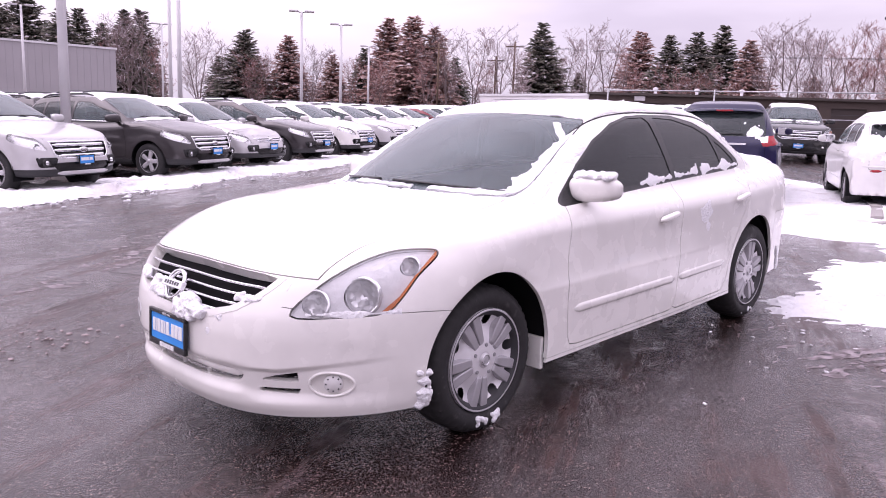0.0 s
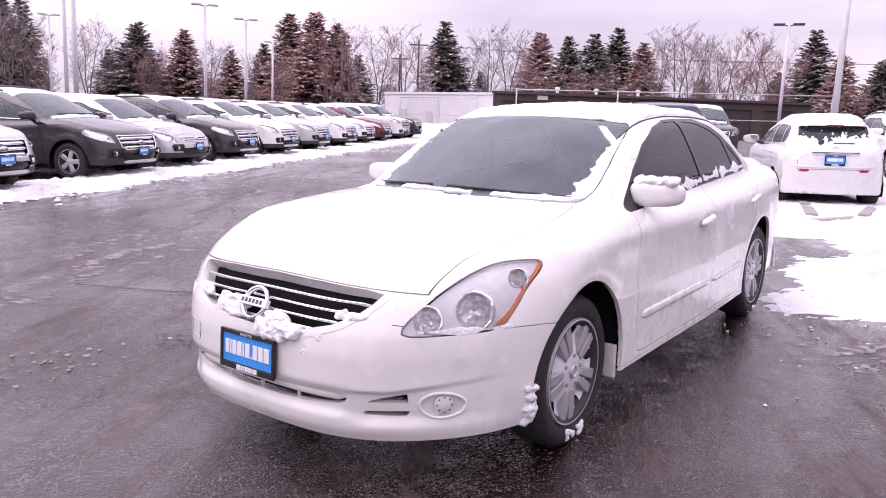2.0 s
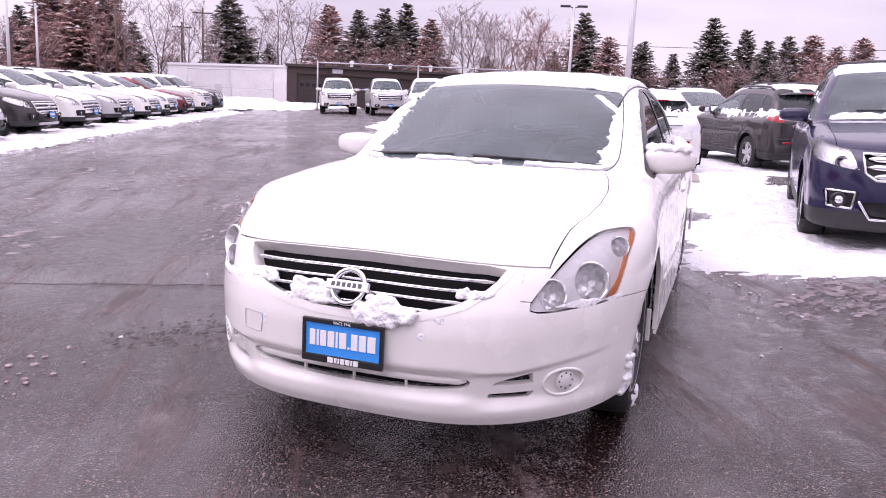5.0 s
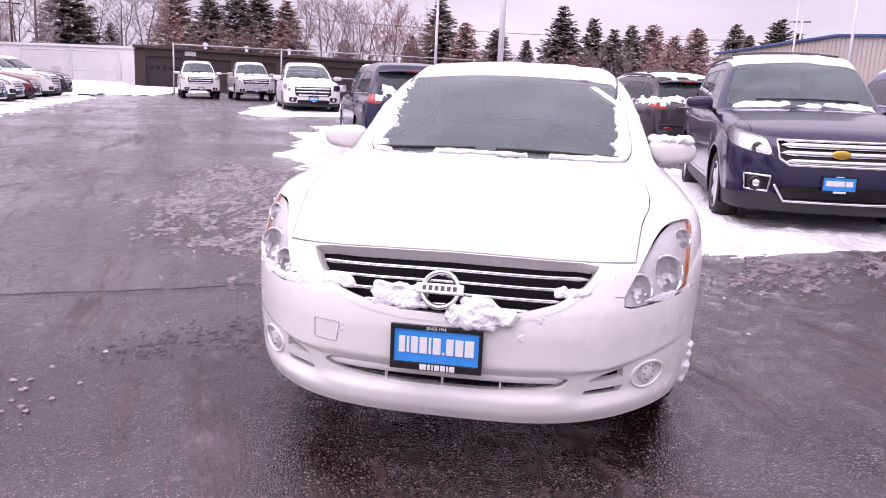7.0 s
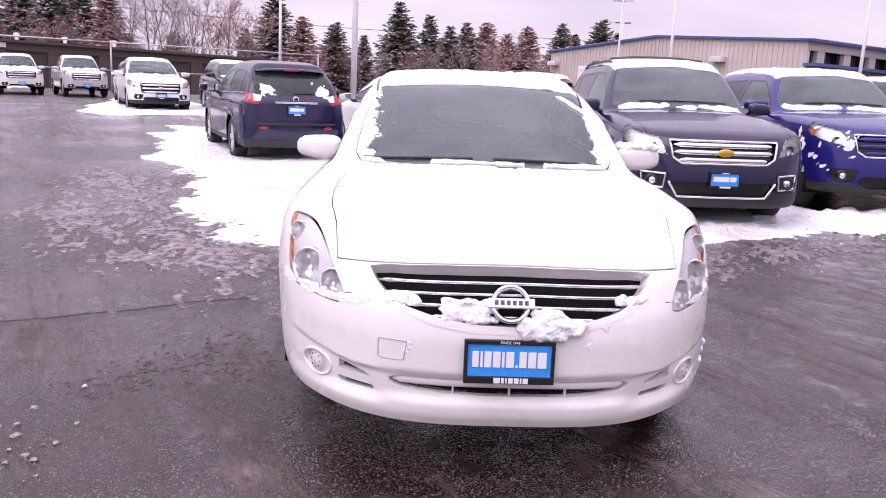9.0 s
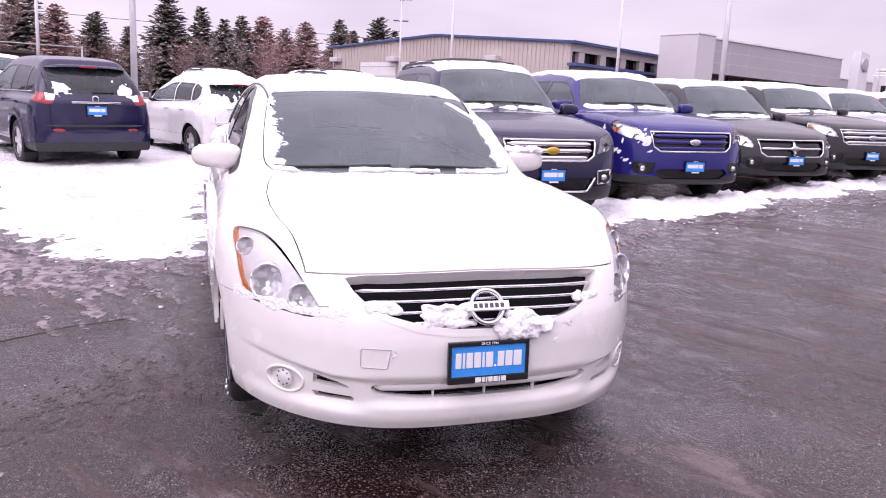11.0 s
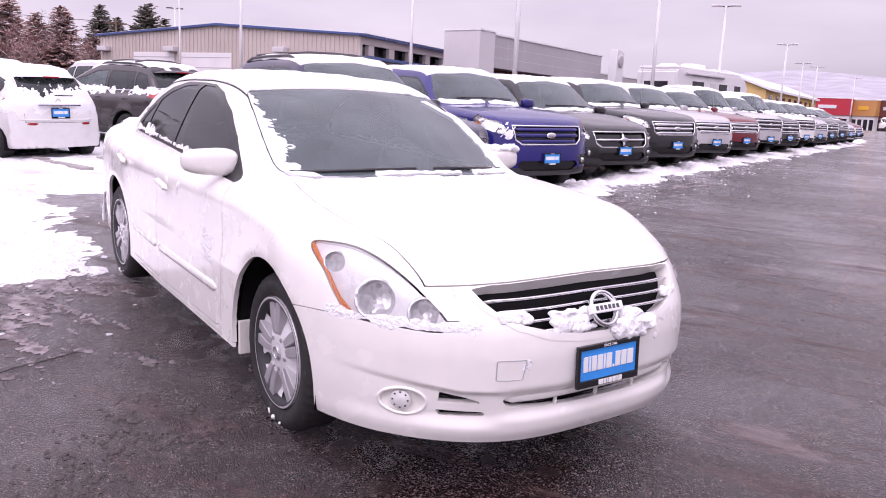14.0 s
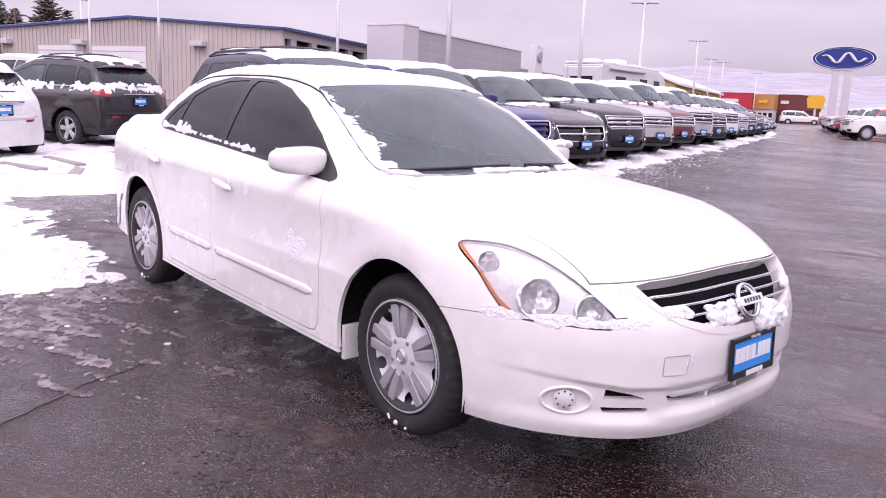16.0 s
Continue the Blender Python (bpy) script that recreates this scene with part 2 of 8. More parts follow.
def asphalt_mat():
    """Wet asphalt: dark stones, wetter and drier patches, tyre-worn streaks along the lane, thin slush."""
    m = bpy.data.materials.new("wet_asphalt")
    m.use_nodes = True
    n, l = m.node_tree.nodes, m.node_tree.links
    b = n["Principled BSDF"]
    tc = n.new("ShaderNodeTexCoord")

    def noise_at(scale, detail, vector=None, rough=0.5):
        t = n.new("ShaderNodeTexNoise")
        t.inputs["Scale"].default_value, t.inputs["Detail"].default_value, t.inputs["Roughness"].default_value = scale, detail, rough
        l.new(vector or tc.outputs["Object"], t.inputs["Vector"])
        return t.outputs["Fac"]

    def remap(v, a, bb, c, d):
        r = n.new("ShaderNodeMapRange")
        for key, val in (("From Min", a), ("From Max", bb), ("To Min", c), ("To Max", d)):
            r.inputs[key].default_value = val
        l.new(v, r.inputs["Value"])
        return r.outputs[0]

    def mixc(fac, a, bb):
        x = n.new("ShaderNodeMix")
        x.data_type = "RGBA"
        for sock, val in (("A", a), ("B", bb)):
            if isinstance(val, tuple):
                x.inputs[sock].default_value = (*val, 1)
            else:
                l.new(val, x.inputs[sock])
        l.new(fac, x.inputs["Factor"])
        return x.outputs["Result"]

    warp = n.new("ShaderNodeVectorMath")
    warp.operation = "ADD"
    wob = n.new("ShaderNodeTexNoise")
    wob.inputs["Scale"].default_value, wob.inputs["Detail"].default_value = 60, 2
    l.new(tc.outputs["Object"], wob.inputs["Vector"])
    small = n.new("ShaderNodeVectorMath")
    small.operation = "SCALE"
    small.inputs["Scale"].default_value = 0.008
    l.new(wob.outputs["Color"], small.inputs[0])
    l.new(tc.outputs["Object"], warp.inputs[0]), l.new(small.outputs[0], warp.inputs[1])
    stones = n.new("ShaderNodeTexVoronoi")
    stones.inputs["Scale"].default_value = 125
    l.new(warp.outputs[0], stones.inputs["Vector"])
    tone = n.new("ShaderNodeSeparateColor")
    l.new(stones.outputs["Color"], tone.inputs[0])
    lane = n.new("ShaderNodeMapping")
    lane.vector_type = "TEXTURE"
    lane.inputs["Rotation"].default_value = (0, 0, radians(29))
    lane.inputs["Scale"].default_value = (5.5, 0.8, 1.0)
    l.new(tc.outputs["Object"], lane.inputs[0])
    streak = noise_at(1.1, 9, lane.outputs[0], 0.66)
    dirt = noise_at(2.4, 8, lane.outputs[0], 0.7)
    film = noise_at(0.42, 6, None, 0.55)
    torn = noise_at(2.6, 9, None, 0.72)
    # stones in dark binder, a lavender film of water and fine slush, brown churned tracks, pale torn slush
    stone_colour = mixc(remap(tone.outputs["Red"], 0.76, 1.0, 0, 1), (0.023, 0.0110, 0.0098), (0.42, 0.31, 0.275))
    base = mixc(remap(stones.outputs["Distance"], 0.25, 0.6, 0, 1), stone_colour, (0.0095, 0.0050, 0.0046))
    soaked = n.new("ShaderNodeMath")
    soaked.operation = "MULTIPLY"
    l.new(remap(film, 0.40, 0.56, 0.05, 0.50), soaked.inputs[0])
    l.new(remap(torn, 0.42, 0.54, 0.35, 1.0), soaked.inputs[1])
    base = mixc(soaked.outputs[0], base, (0.030, 0.0145, 0.0140))
    muddy = n.new("ShaderNodeMath")
    muddy.operation = "MULTIPLY"
    l.new(remap(dirt, 0.51, 0.57, 0, 0.5), muddy.inputs[0])
    l.new(remap(torn, 0.44, 0.52, 0.25, 1.0), muddy.inputs[1])
    base = mixc(muddy.outputs[0], base, (0.085, 0.048, 0.042))
    pale = n.new("ShaderNodeMath")
    pale.operation = "MULTIPLY"
    l.new(remap(streak, 0.55, 0.60, 0, 0.4), pale.inputs[0])
    l.new(remap(torn, 0.50, 0.56, 0.0, 1.0), pale.inputs[1])
    base = mixc(pale.outputs[0], base, (0.24, 0.195, 0.203))
    l.new(base, b.inputs["Base Color"])
    fine = noise_at(7.0, 6)
    add = n.new("ShaderNodeMath")
    add.operation = "ADD"
    l.new(remap(film, 0.42, 0.58, 0.26, 0.14), add.inputs[0])
    l.new(remap(fine, 0.3, 0.7, -0.06, 0.12), add.inputs[1])
    rough = n.new("ShaderNodeMath")
    rough.operation = "MAXIMUM"
    l.new(add.outputs[0], rough.inputs[0])
    l.new(remap(dirt, 0.52, 0.62, 0.0, 0.5), rough.inputs[1])
    l.new(rough.outputs[0], b.inputs["Roughness"])
    b.inputs["IOR"].default_value = 1.38
    # the film of water itself
    l.new(remap(dirt, 0.50, 0.60, 0.9, 0.35), b.inputs["Coat Weight"])
    l.new(remap(fine, 0.3, 0.7, 0.07, 0.22), b.inputs["Coat Roughness"])
    b.inputs["Coat IOR"].default_value = 1.4
    bp = n.new("ShaderNodeBump")
    bp.inputs["Distance"].default_value = 0.0065
    bp.invert = True
    l.new(remap(film, 0.42, 0.58, 1.0, 0.4), bp.inputs["Strength"])
    l.new(stones.outputs["Distance"], bp.inputs["Height"])
    bp2 = n.new("ShaderNodeBump")
    bp2.inputs["Strength"].default_value, bp2.inputs["Distance"].default_value = 0.4, 0.015
    l.new(muddy.outputs[0], bp2.inputs["Height"])
    l.new(bp.outputs[0], bp2.inputs["Normal"])
    l.new(bp2.outputs[0], b.inputs["Normal"])
    l.new(bp2.outputs[0], b.inputs["Coat Normal"])
    return m


ASPHALT = asphalt_mat()

# ---------------------------------------------------------------- geometry tools
def curve(xs, ys):
    """A smooth monotone curve through a few design points, as a quick table."""
    xs, ys = np.array(xs, float), np.array(ys, float)
    h, d = np.diff(xs), np.diff(ys) / np.diff(xs)
    m = np.concatenate([[d[0]], np.where(d[:-1] * d[1:] > 0, 2 * d[:-1] * d[1:] / (d[:-1] + d[1:] + 1e-12), 0), [d[-1]]])
    tx = np.linspace(xs[0], xs[-1], 1500)
    i = np.clip(np.searchsorted(xs, tx) - 1, 0, len(xs) - 2)
    s = (tx - xs[i]) / h[i]
    ty = (ys[i] * (1 + 2 * s) * (1 - s) ** 2 + ys[i + 1] * s * s * (3 - 2 * s)
          + h[i] * (m[i] * s * (1 - s) ** 2 + m[i + 1] * s * s * (s - 1)))
    return lambda x: np.interp(x, tx, ty)


def smax(a, b, k):
    h = np.maximum(k - np.abs(a - b), 0) / k
    return np.maximum(a, b) + h * h * k / 4


def smin(a, b, k):
    return -smax(-a, -b, k)


def rounded(points, n=5):
    """A closed outline smoothed through its corner points."""
    p = np.array(points, float)
    out = []
    for i in range(len(p)):
        a, b, c, d = p[i - 1], p[i], p[(i + 1) % len(p)], p[(i + 2) % len(p)]
        for s in np.linspace(0, 1, n, endpoint=False):
            out.append(0.5 * (2 * b + (c - a) * s + (2 * a - 5 * b + 4 * c - d) * s * s + (3 * b - a - 3 * c + d) * s ** 3))
    return np.array(out)


def sd_poly(px, py, poly):
    """Signed distance to a closed outline, below zero inside."""
    poly = np.array(poly, float)
    best, inside = np.full(px.shape, 1e9), np.zeros(px.shape, bool)
    for i in range(len(poly)):
        (ax, ay), (bx, by) = poly[i - 1], poly[i]
        ex, ey = bx - ax, by - ay
        t = np.clip(((px - ax) * ex + (py - ay) * ey) / (ex * ex + ey * ey + 1e-12), 0, 1)
        best = np.minimum(best, np.hypot(px - ax - t * ex, py - ay - t * ey))
        cross = (ay > py) != (by > py)
        inside ^= cross & (px < (bx - ax) * (py - ay) / (by - ay + 1e-12) + ax)
    return np.where(inside, -best, best)


class Skin:
    """A piece of a body's surface: places, normals, triangles."""

    def __init__(self, v, n, f):
        self.v, self.n, self.f = v, n, f

    def tidy(self):
        used, back = np.unique(self.f, return_inverse=True)
        return Skin(self.v[used], self.n[used], back.reshape(-1, 3))

    def cut(self, d):
        """The pieces where d is below and above zero."""
        v, n, f = self.v, self.n, self.f
        low = d[f] < 0
        count = low.sum(1)
        fresh_v, fresh_n, made = [], [], {}

        def mid(a, b):
            key = (a, b) if a < b else (b, a)
            if key not in made:
                t = d[key[0]] / (d[key[0]] - d[key[1]])
                made[key] = len(v) + len(fresh_v)
                fresh_v.append(v[key[0]] * (1 - t) + v[key[1]] * t)
                fresh_n.append(n[key[0]] * (1 - t) + n[key[1]] * t)
            return made[key]

        ins, outs = [], []
        for tri, lo in zip(f[(count == 1) | (count == 2)].tolist(), low[(count == 1) | (count == 2)].tolist()):
            one = lo.index(sum(lo) == 1)
            a, b, c = tri[one], tri[one - 2], tri[one - 1]
            p, q = mid(a, b), mid(a, c)
            (ins if sum(lo) == 1 else outs).append((a, p, q))
            (outs if sum(lo) == 1 else ins).extend([(p, b, c), (p, c, q)])
        allv = np.concatenate([v, np.array(fresh_v).reshape(-1, 3)])
        alln = np.concatenate([n, np.array(fresh_n).reshape(-1, n.shape[1])])
        join = lambda base, extra: np.concatenate([base, np.array(extra, int).reshape(-1, 3)]).astype(int)
        return Skin(allv, alln, join(f[count == 3], ins)).tidy(), Skin(allv, alln, join(f[count == 0], outs)).tidy()

    def moved(self, by):
        return Skin(self.v + self.n * by, self.n, self.f)


def finer(s, near, body):
    """Split the triangles of a piece of skin where near holds, onto the body."""
    m = near(s.v[s.f].mean(1))
    f = s.f[m]
    e = np.sort(np.concatenate([f[:, [0, 1]], f[:, [1, 2]], f[:, [2, 0]]]), axis=1)
    u, inv = np.unique(e, axis=0, return_inverse=True)
    inv = inv.reshape(-1)
    mid = (s.v[u[:, 0]] + s.v[u[:, 1]]) / 2
    for _ in range(4):
        mid = mid - body.normal(mid) * body.f(*mid.T)[:, None]
    k, q = len(s.v), len(f)
    a, b, c = k + inv[:q], k + inv[q:2 * q], k + inv[2 * q:]
    small = np.concatenate([np.stack([f[:, 0], a, c], 1), np.stack([a, f[:, 1], b], 1), np.stack([c, b, f[:, 2]], 1), np.stack([a, b, c], 1)])
    return Skin(np.concatenate([s.v, mid]), np.concatenate([s.n, body.normal(mid)]), np.concatenate([s.f[~m], small]))


class Body:
    """A car body as the rounded meeting of its side, plan and end outlines. x runs back from the front axle."""

    def __init__(self, p):
        self.p = p
        self.deck, self.cabin = curve(*p["deck"]), curve(*p["cabin"])
        self.nose, self.tail = curve(*p["nose"]), curve(*p["tail"])
        self.wide, self.plan = curve(*p["wide"]), curve(*p["plan"])
        self.glass, self.bend = curve(*p["glass"]), curve(*p["bend"])

    def f(self, x, y, z):
        p, y = self.p, np.abs(y)
        u = y / p["W"]
        top = (z - self.deck(x) + p["crown"] * u * u) * 0.96
        rim = 0.0
        for xc in (0.0, p["wb"]):
            r = np.hypot(x - xc, z - p["wr"])
            rim = rim + p["flare"] * np.exp(-((r - p["arch"] - 0.02) / 0.075) ** 2)
        side = y - self.wide(z) * self.plan(x) - rim
        dent = 0.0
        if "scoop" in p:
            gate = lambda a, b, v: np.clip((v - a) / (b - a), 0, 1) ** 2 * (3 - 2 * np.clip((v - a) / (b - a), 0, 1))
            low_mouth = np.exp(-((z - 0.362) / 0.05) ** 4) * (1 - gate(0.36, 0.50, y))
            brow = 0.408 + 0.16 * np.clip(y - 0.56, 0, 1)
            lamp_cup = (1 - gate(brow - 0.012, brow + 0.012, z)) * gate(0.268, 0.325, z) * gate(0.40, 0.52, y) * (1 - 0.55 * gate(0.60, 0.74, y)) * (1 - gate(0.76, 0.88, y))
            dent = p["scoop"] * (low_mouth + 1.1 * lamp_cup) - 0.005 * np.exp(-((z - 0.255) / 0.03) ** 2)
        front = (self.nose(z) + p["nc"] * u ** p["np"] + dent - x) * 0.9
        back = (x - self.tail(z) + p["tc"] * u ** p["tp"]) * 0.9
        low = smax(smax(top, side, p["k"]), smax(front, back, 0.05), p["ke"])
        low = smax(low, p["floor"] - z, 0.08)
        xe = x - self.bend(x) * y * y
        roof = (z - self.cabin(xe) + p["gc"] * y * y) * np.interp(x, p["slope"][0], p["slope"][1])
        pane = (y - self.glass(z) * np.interp(x, p["taper"][0], p["taper"][1])) * 0.93
        return smax(smin(low, smax(roof, pane, p["kg"]), 0.035), p["floor"] - z, 0.08)

    def skin(self, nu, ends, step):
        """The whole surface, met by rays from a line inside the car."""
        p = self.p
        xa, xb, zc = p["spine"]
        rows = [(xa, a) for a in np.linspace(-90, 0, ends, endpoint=False)]
        rows += [(x, 0.0) for x in np.linspace(xa, xb, nu)]
        rows += [(xb, a) for a in np.linspace(90, 0, ends, endpoint=False)[::-1]]
        th = np.radians(np.linspace(-90, 270, int(360 / step) + 1))
        x0 = np.array([r[0] for r in rows])[:, None]
        ph = np.radians([r[1] for r in rows])[:, None]
        dx, dy, dz = np.sin(ph) + 0 * th, np.cos(ph) * np.cos(th), np.cos(ph) * np.sin(th)
        lo, hi = np.zeros(dx.shape), np.full(dx.shape, 3.0)
        for _ in range(26):
            m = (lo + hi) / 2
            out = self.f(x0 + dx * m, dy * m, zc + dz * m) > 0
            lo, hi = np.where(out, lo, m), np.where(out, m, hi)
        v = np.stack([x0 + dx * lo, dy * lo, zc + dz * lo], -1).reshape(-1, 3)
        n = self.normal(v)
        a, b = dx.shape
        i = (np.arange(a - 1)[:, None] * b + np.arange(b - 1)).ravel()
        f = np.concatenate([np.stack([i, i + b, i + 1], 1), np.stack([i + 1, i + b, i + b + 1], 1)])
        area = np.linalg.norm(np.cross(v[f[:, 1]] - v[f[:, 0]], v[f[:, 2]] - v[f[:, 0]]), axis=1)
        f = f[area > 1e-9]
        way = np.einsum("ij,ij->i", np.cross(v[f[:, 1]] - v[f[:, 0]], v[f[:, 2]] - v[f[:, 0]]), n[f[:, 0]])
        f[way < 0] = f[way < 0][:, ::-1]
        return Skin(v, n, f).tidy()

    def normal(self, v, h=0.004):
        x, y, z = v.T
        g = np.stack([self.f(x + h, y, z) - self.f(x - h, y, z), self.f(x, y + h, z) - self.f(x, y - h, z),
                      self.f(x, y, z + h) - self.f(x, y, z - h)], -1)
        return g / (np.linalg.norm(g, axis=1)[:, None] + 1e-9)

    def meet(self, origin, way, reach=6.0):
        """Where rays from outside first meet the body."""
        o, w = np.atleast_2d(np.array(origin, float)), np.atleast_2d(np.array(way, float))
        t = np.zeros(max(len(o), len(w)))
        for _ in range(160):
            q = o + w * t[:, None]
            t = np.where(t < reach, t + np.clip(self.f(*q.T) * 0.6, -0.02, 0.2), t)
        return o + w * t[:, None]

    def front(self, y, z):
        return self.meet(np.stack([np.full(len(y), -2.5), y, z], 1), [[1, 0, 0]])

    def side(self, x, z, s=1):
        return self.meet(np.stack([x, np.full(len(x), 2.5 * s), z], 1), [[0, -s, 0]])

    def above(self, x, y):
        return self.meet(np.stack([x, y, np.full(len(x), 3.0)], 1), [[0, 0, -1]])


SEDAN = dict(
    W=0.9, wb=2.776, wr=0.342, arch=0.386, flare=0.012, crown=0.05, k=0.12, ke=0.12, floor=0.11,
    deck=((-1.1, -0.95, -0.8, -0.5, 0.0, 0.4, 0.8, 1.6, 2.4, 3.0, 3.4, 3.72, 3.9),
          (0.745, 0.80, 0.845, 0.905, 0.975, 1.005, 1.01, 1.01, 1.025, 1.05, 1.075, 1.07, 1.03)),
    cabin=((-1.1, -0.6, 0.08, 0.4, 0.8, 1.08, 1.3, 1.6, 1.9, 2.3, 2.65, 3.0, 3.45, 3.72, 3.8),
           (-0.6, 0.62, 0.97, 1.135, 1.31, 1.402, 1.437, 1.457, 1.46, 1.44, 1.372, 1.235, 1.03, 0.78, -0.4)),
    nose=((0.1, 0.2, 0.3, 0.42, 0.52, 0.6, 0.7, 0.78, 0.85, 1.1), (-0.9, -0.96, -0.995, -1.01, -1.01, -1.0, -0.955, -0.90, -0.83, -0.6)),
    tail=((0.1, 0.3, 0.5, 0.7, 0.9, 1.0, 1.1, 1.2), (3.68, 3.8, 3.86, 3.85, 3.82, 3.83, 3.84, 3.8)),
    wide=((0.1, 0.2, 0.3, 0.4, 0.55, 0.7, 0.85, 0.95, 1.05, 1.2), (0.79, 0.826, 0.858, 0.870, 0.881, 0.899, 0.902, 0.880, 0.845, 0.79)),
    plan=((-1.1, -0.5, 0.0, 0.6, 1.5, 2.4, 2.9, 3.4, 3.9), (1.028, 1.036, 1.018, 1.002, 1.0, 0.998, 0.985, 0.955, 0.91)),
    glass=((0.6, 0.95, 1.1, 1.25, 1.4, 1.5), (0.92, 0.815, 0.765, 0.705, 0.63, 0.57)),
    bend=((-0.6, 0.3, 0.7, 1.1, 1.6, 2.3, 2.8, 3.4), (0.62, 0.6, 0.45, 0.25, 0.0, -0.12, -0.4, -0.5)),
    slope=((0.0, 1.0, 1.4, 2.3, 2.9, 3.4), (0.9, 0.9, 1.0, 1.0, 0.9, 0.9)), taper=((0, 1.6, 2.6, 3.4), (1.0, 1.0, 0.965, 0.90)),
    nc=0.575, np=3.25, scoop=0.022, tc=0.46, tp=2.8, gc=0.10, kg=0.085, spine=(-0.35, 3.2, 0.72))

# ---------------------------------------------------------------- the lie of the land


def sstep(a, b, v):
    t = np.clip((v - a) / (b - a), 0, 1)
    return t * t * (3 - 2 * t)


def lie(x, y):
    """The lot's height: a gentle fall for drainage."""
    x, y = np.asarray(x, float), np.asarray(y, float)
    return (0.0237 * np.clip(x, -8, 42) - 0.0156 * np.clip(y, -11, 24) + 0.15 * sstep(4, 9, y) - 0.015)


def grid_mesh(name, xs, ys, zfun, material):
    X, Y = np.meshgrid(xs, ys, indexing="ij")
    Z = zfun(X, Y)
    v = np.stack([X, Y, Z], -1).reshape(-1, 3)
    b = len(ys)
    i = (np.arange(len(xs) - 1)[:, None] * b + np.arange(b - 1)).ravel()
    me = bpy.data.meshes.new(name)
    me.from_pydata(v.tolist(), [], np.stack([i, i + b, i + b + 1, i + 1], 1).tolist())
    me.shade_smooth()
    me.materials.append(material)
    return me


def spread(a, b, fine, far):
    near = np.arange(a, b, fine)
    out = np.geomspace(1, far, 22)
    return np.concatenate([a - out[::-1], near, b + out])


ground = tagged(new("ground", grid_mesh("ground", spread(-14, 46, 0.5, 1400), spread(-40, 40, 0.5, 1400), lie, ASPHALT)),
                "wet dark asphalt car lot with slush streaks", "ground", kind="structure")

# ---------------------------------------------------------------- object tools


def thing(name, m, label, category, group="", kind=""):
    ob = new(name)
    ob.matrix_world = m
    return tagged(ob, label, category, group, kind)


def part(name, data, material, parent, label=""):
    """One mesh object under a thing or a part. data: a bmesh, a Skin or a mesh."""
    if isinstance(data, bmesh.types.BMesh):
        me = bpy.data.meshes.new(name)
        data.to_mesh(me)
        data.free()
    elif isinstance(data, Skin):
        me = skin_mesh(name, data)
    else:
        me = data
    if not me.materials:
        me.materials.append(material)
    ob = new(name, me)
    ob.parent = parent
    if label:
        ob["label"] = label
    return ob


def skin_mesh(name, s, rim=0.0):
    """A mesh with the surface's own smooth normals; rim: the depth of the turned-in edge."""
    v, n, f = s.v, s.n, s.f
    if rim:
        e = np.sort(np.concatenate([f[:, [0, 1]], f[:, [1, 2]], f[:, [2, 0]]]), axis=1)
        d = np.concatenate([f[:, [0, 1]], f[:, [1, 2]], f[:, [2, 0]]])
        key = e[:, 0].astype(np.int64) * len(v) + e[:, 1]
        _, first, count = np.unique(key, return_index=True, return_counts=True)
        d = d[first[count == 1]]
        a, b = v[d[:, 0]], v[d[:, 1]]
        out = np.cross(b - a, n[d[:, 0]])
        out /= np.linalg.norm(out, axis=1)[:, None] + 1e-9
        k, q = len(v), len(d)
        v = np.concatenate([v, a, b, b - n[d[:, 1]] * rim, a - n[d[:, 0]] * rim])
        n = np.concatenate([n, out, out, out, out])
        i = np.arange(q)
        f = np.concatenate([f, np.stack([k + i, k + 3 * q + i, k + q + i], 1), np.stack([k + q + i, k + 3 * q + i, k + 2 * q + i], 1)])
    me = bpy.data.meshes.new(name)
    me.vertices.add(len(v))
    me.vertices.foreach_set("co", v.astype(np.float32).ravel())
    me.loops.add(len(f) * 3)
    me.loops.foreach_set("vertex_index", f.astype(np.int32).ravel())
    me.polygons.add(len(f))
    me.polygons.foreach_set("loop_start", np.arange(0, len(f) * 3, 3, dtype=np.int32))
    me.update(calc_edges=True)
    me.validate()
    me.shade_smooth()
    if len(me.vertices) == len(v):
        me.normals_split_custom_set_from_vertices((n / (np.linalg.norm(n, axis=1)[:, None] + 1e-9)).tolist())
    return me


def panel(name, s, material, parent, label="", rim=0.014):
    return part(name, skin_mesh(name, s, rim), material, parent, label)


def box(bm, x0, x1, y0, y1, z0, z1, bevel=0.0, m=None):
    r = bmesh.ops.create_cube(bm, size=1.0)
    bmesh.ops.transform(bm, matrix=(m or Matrix()) @ Matrix.Translation(((x0 + x1) / 2, (y0 + y1) / 2, (z0 + z1) / 2)) @ Matrix.Diagonal((x1 - x0, y1 - y0, z1 - z0, 1)), verts=r["verts"])
    if bevel:
        es = list({e for v in r["verts"] for e in v.link_edges})
        bmesh.ops.bevel(bm, geom=es, offset=bevel, segments=2, affect="EDGES", profile=0.6)
    return bm


def block(x0, x1, y0, y1, z0, z1, bevel=0.0):
    return box(bmesh.new(), x0, x1, y0, y1, z0, z1, bevel)


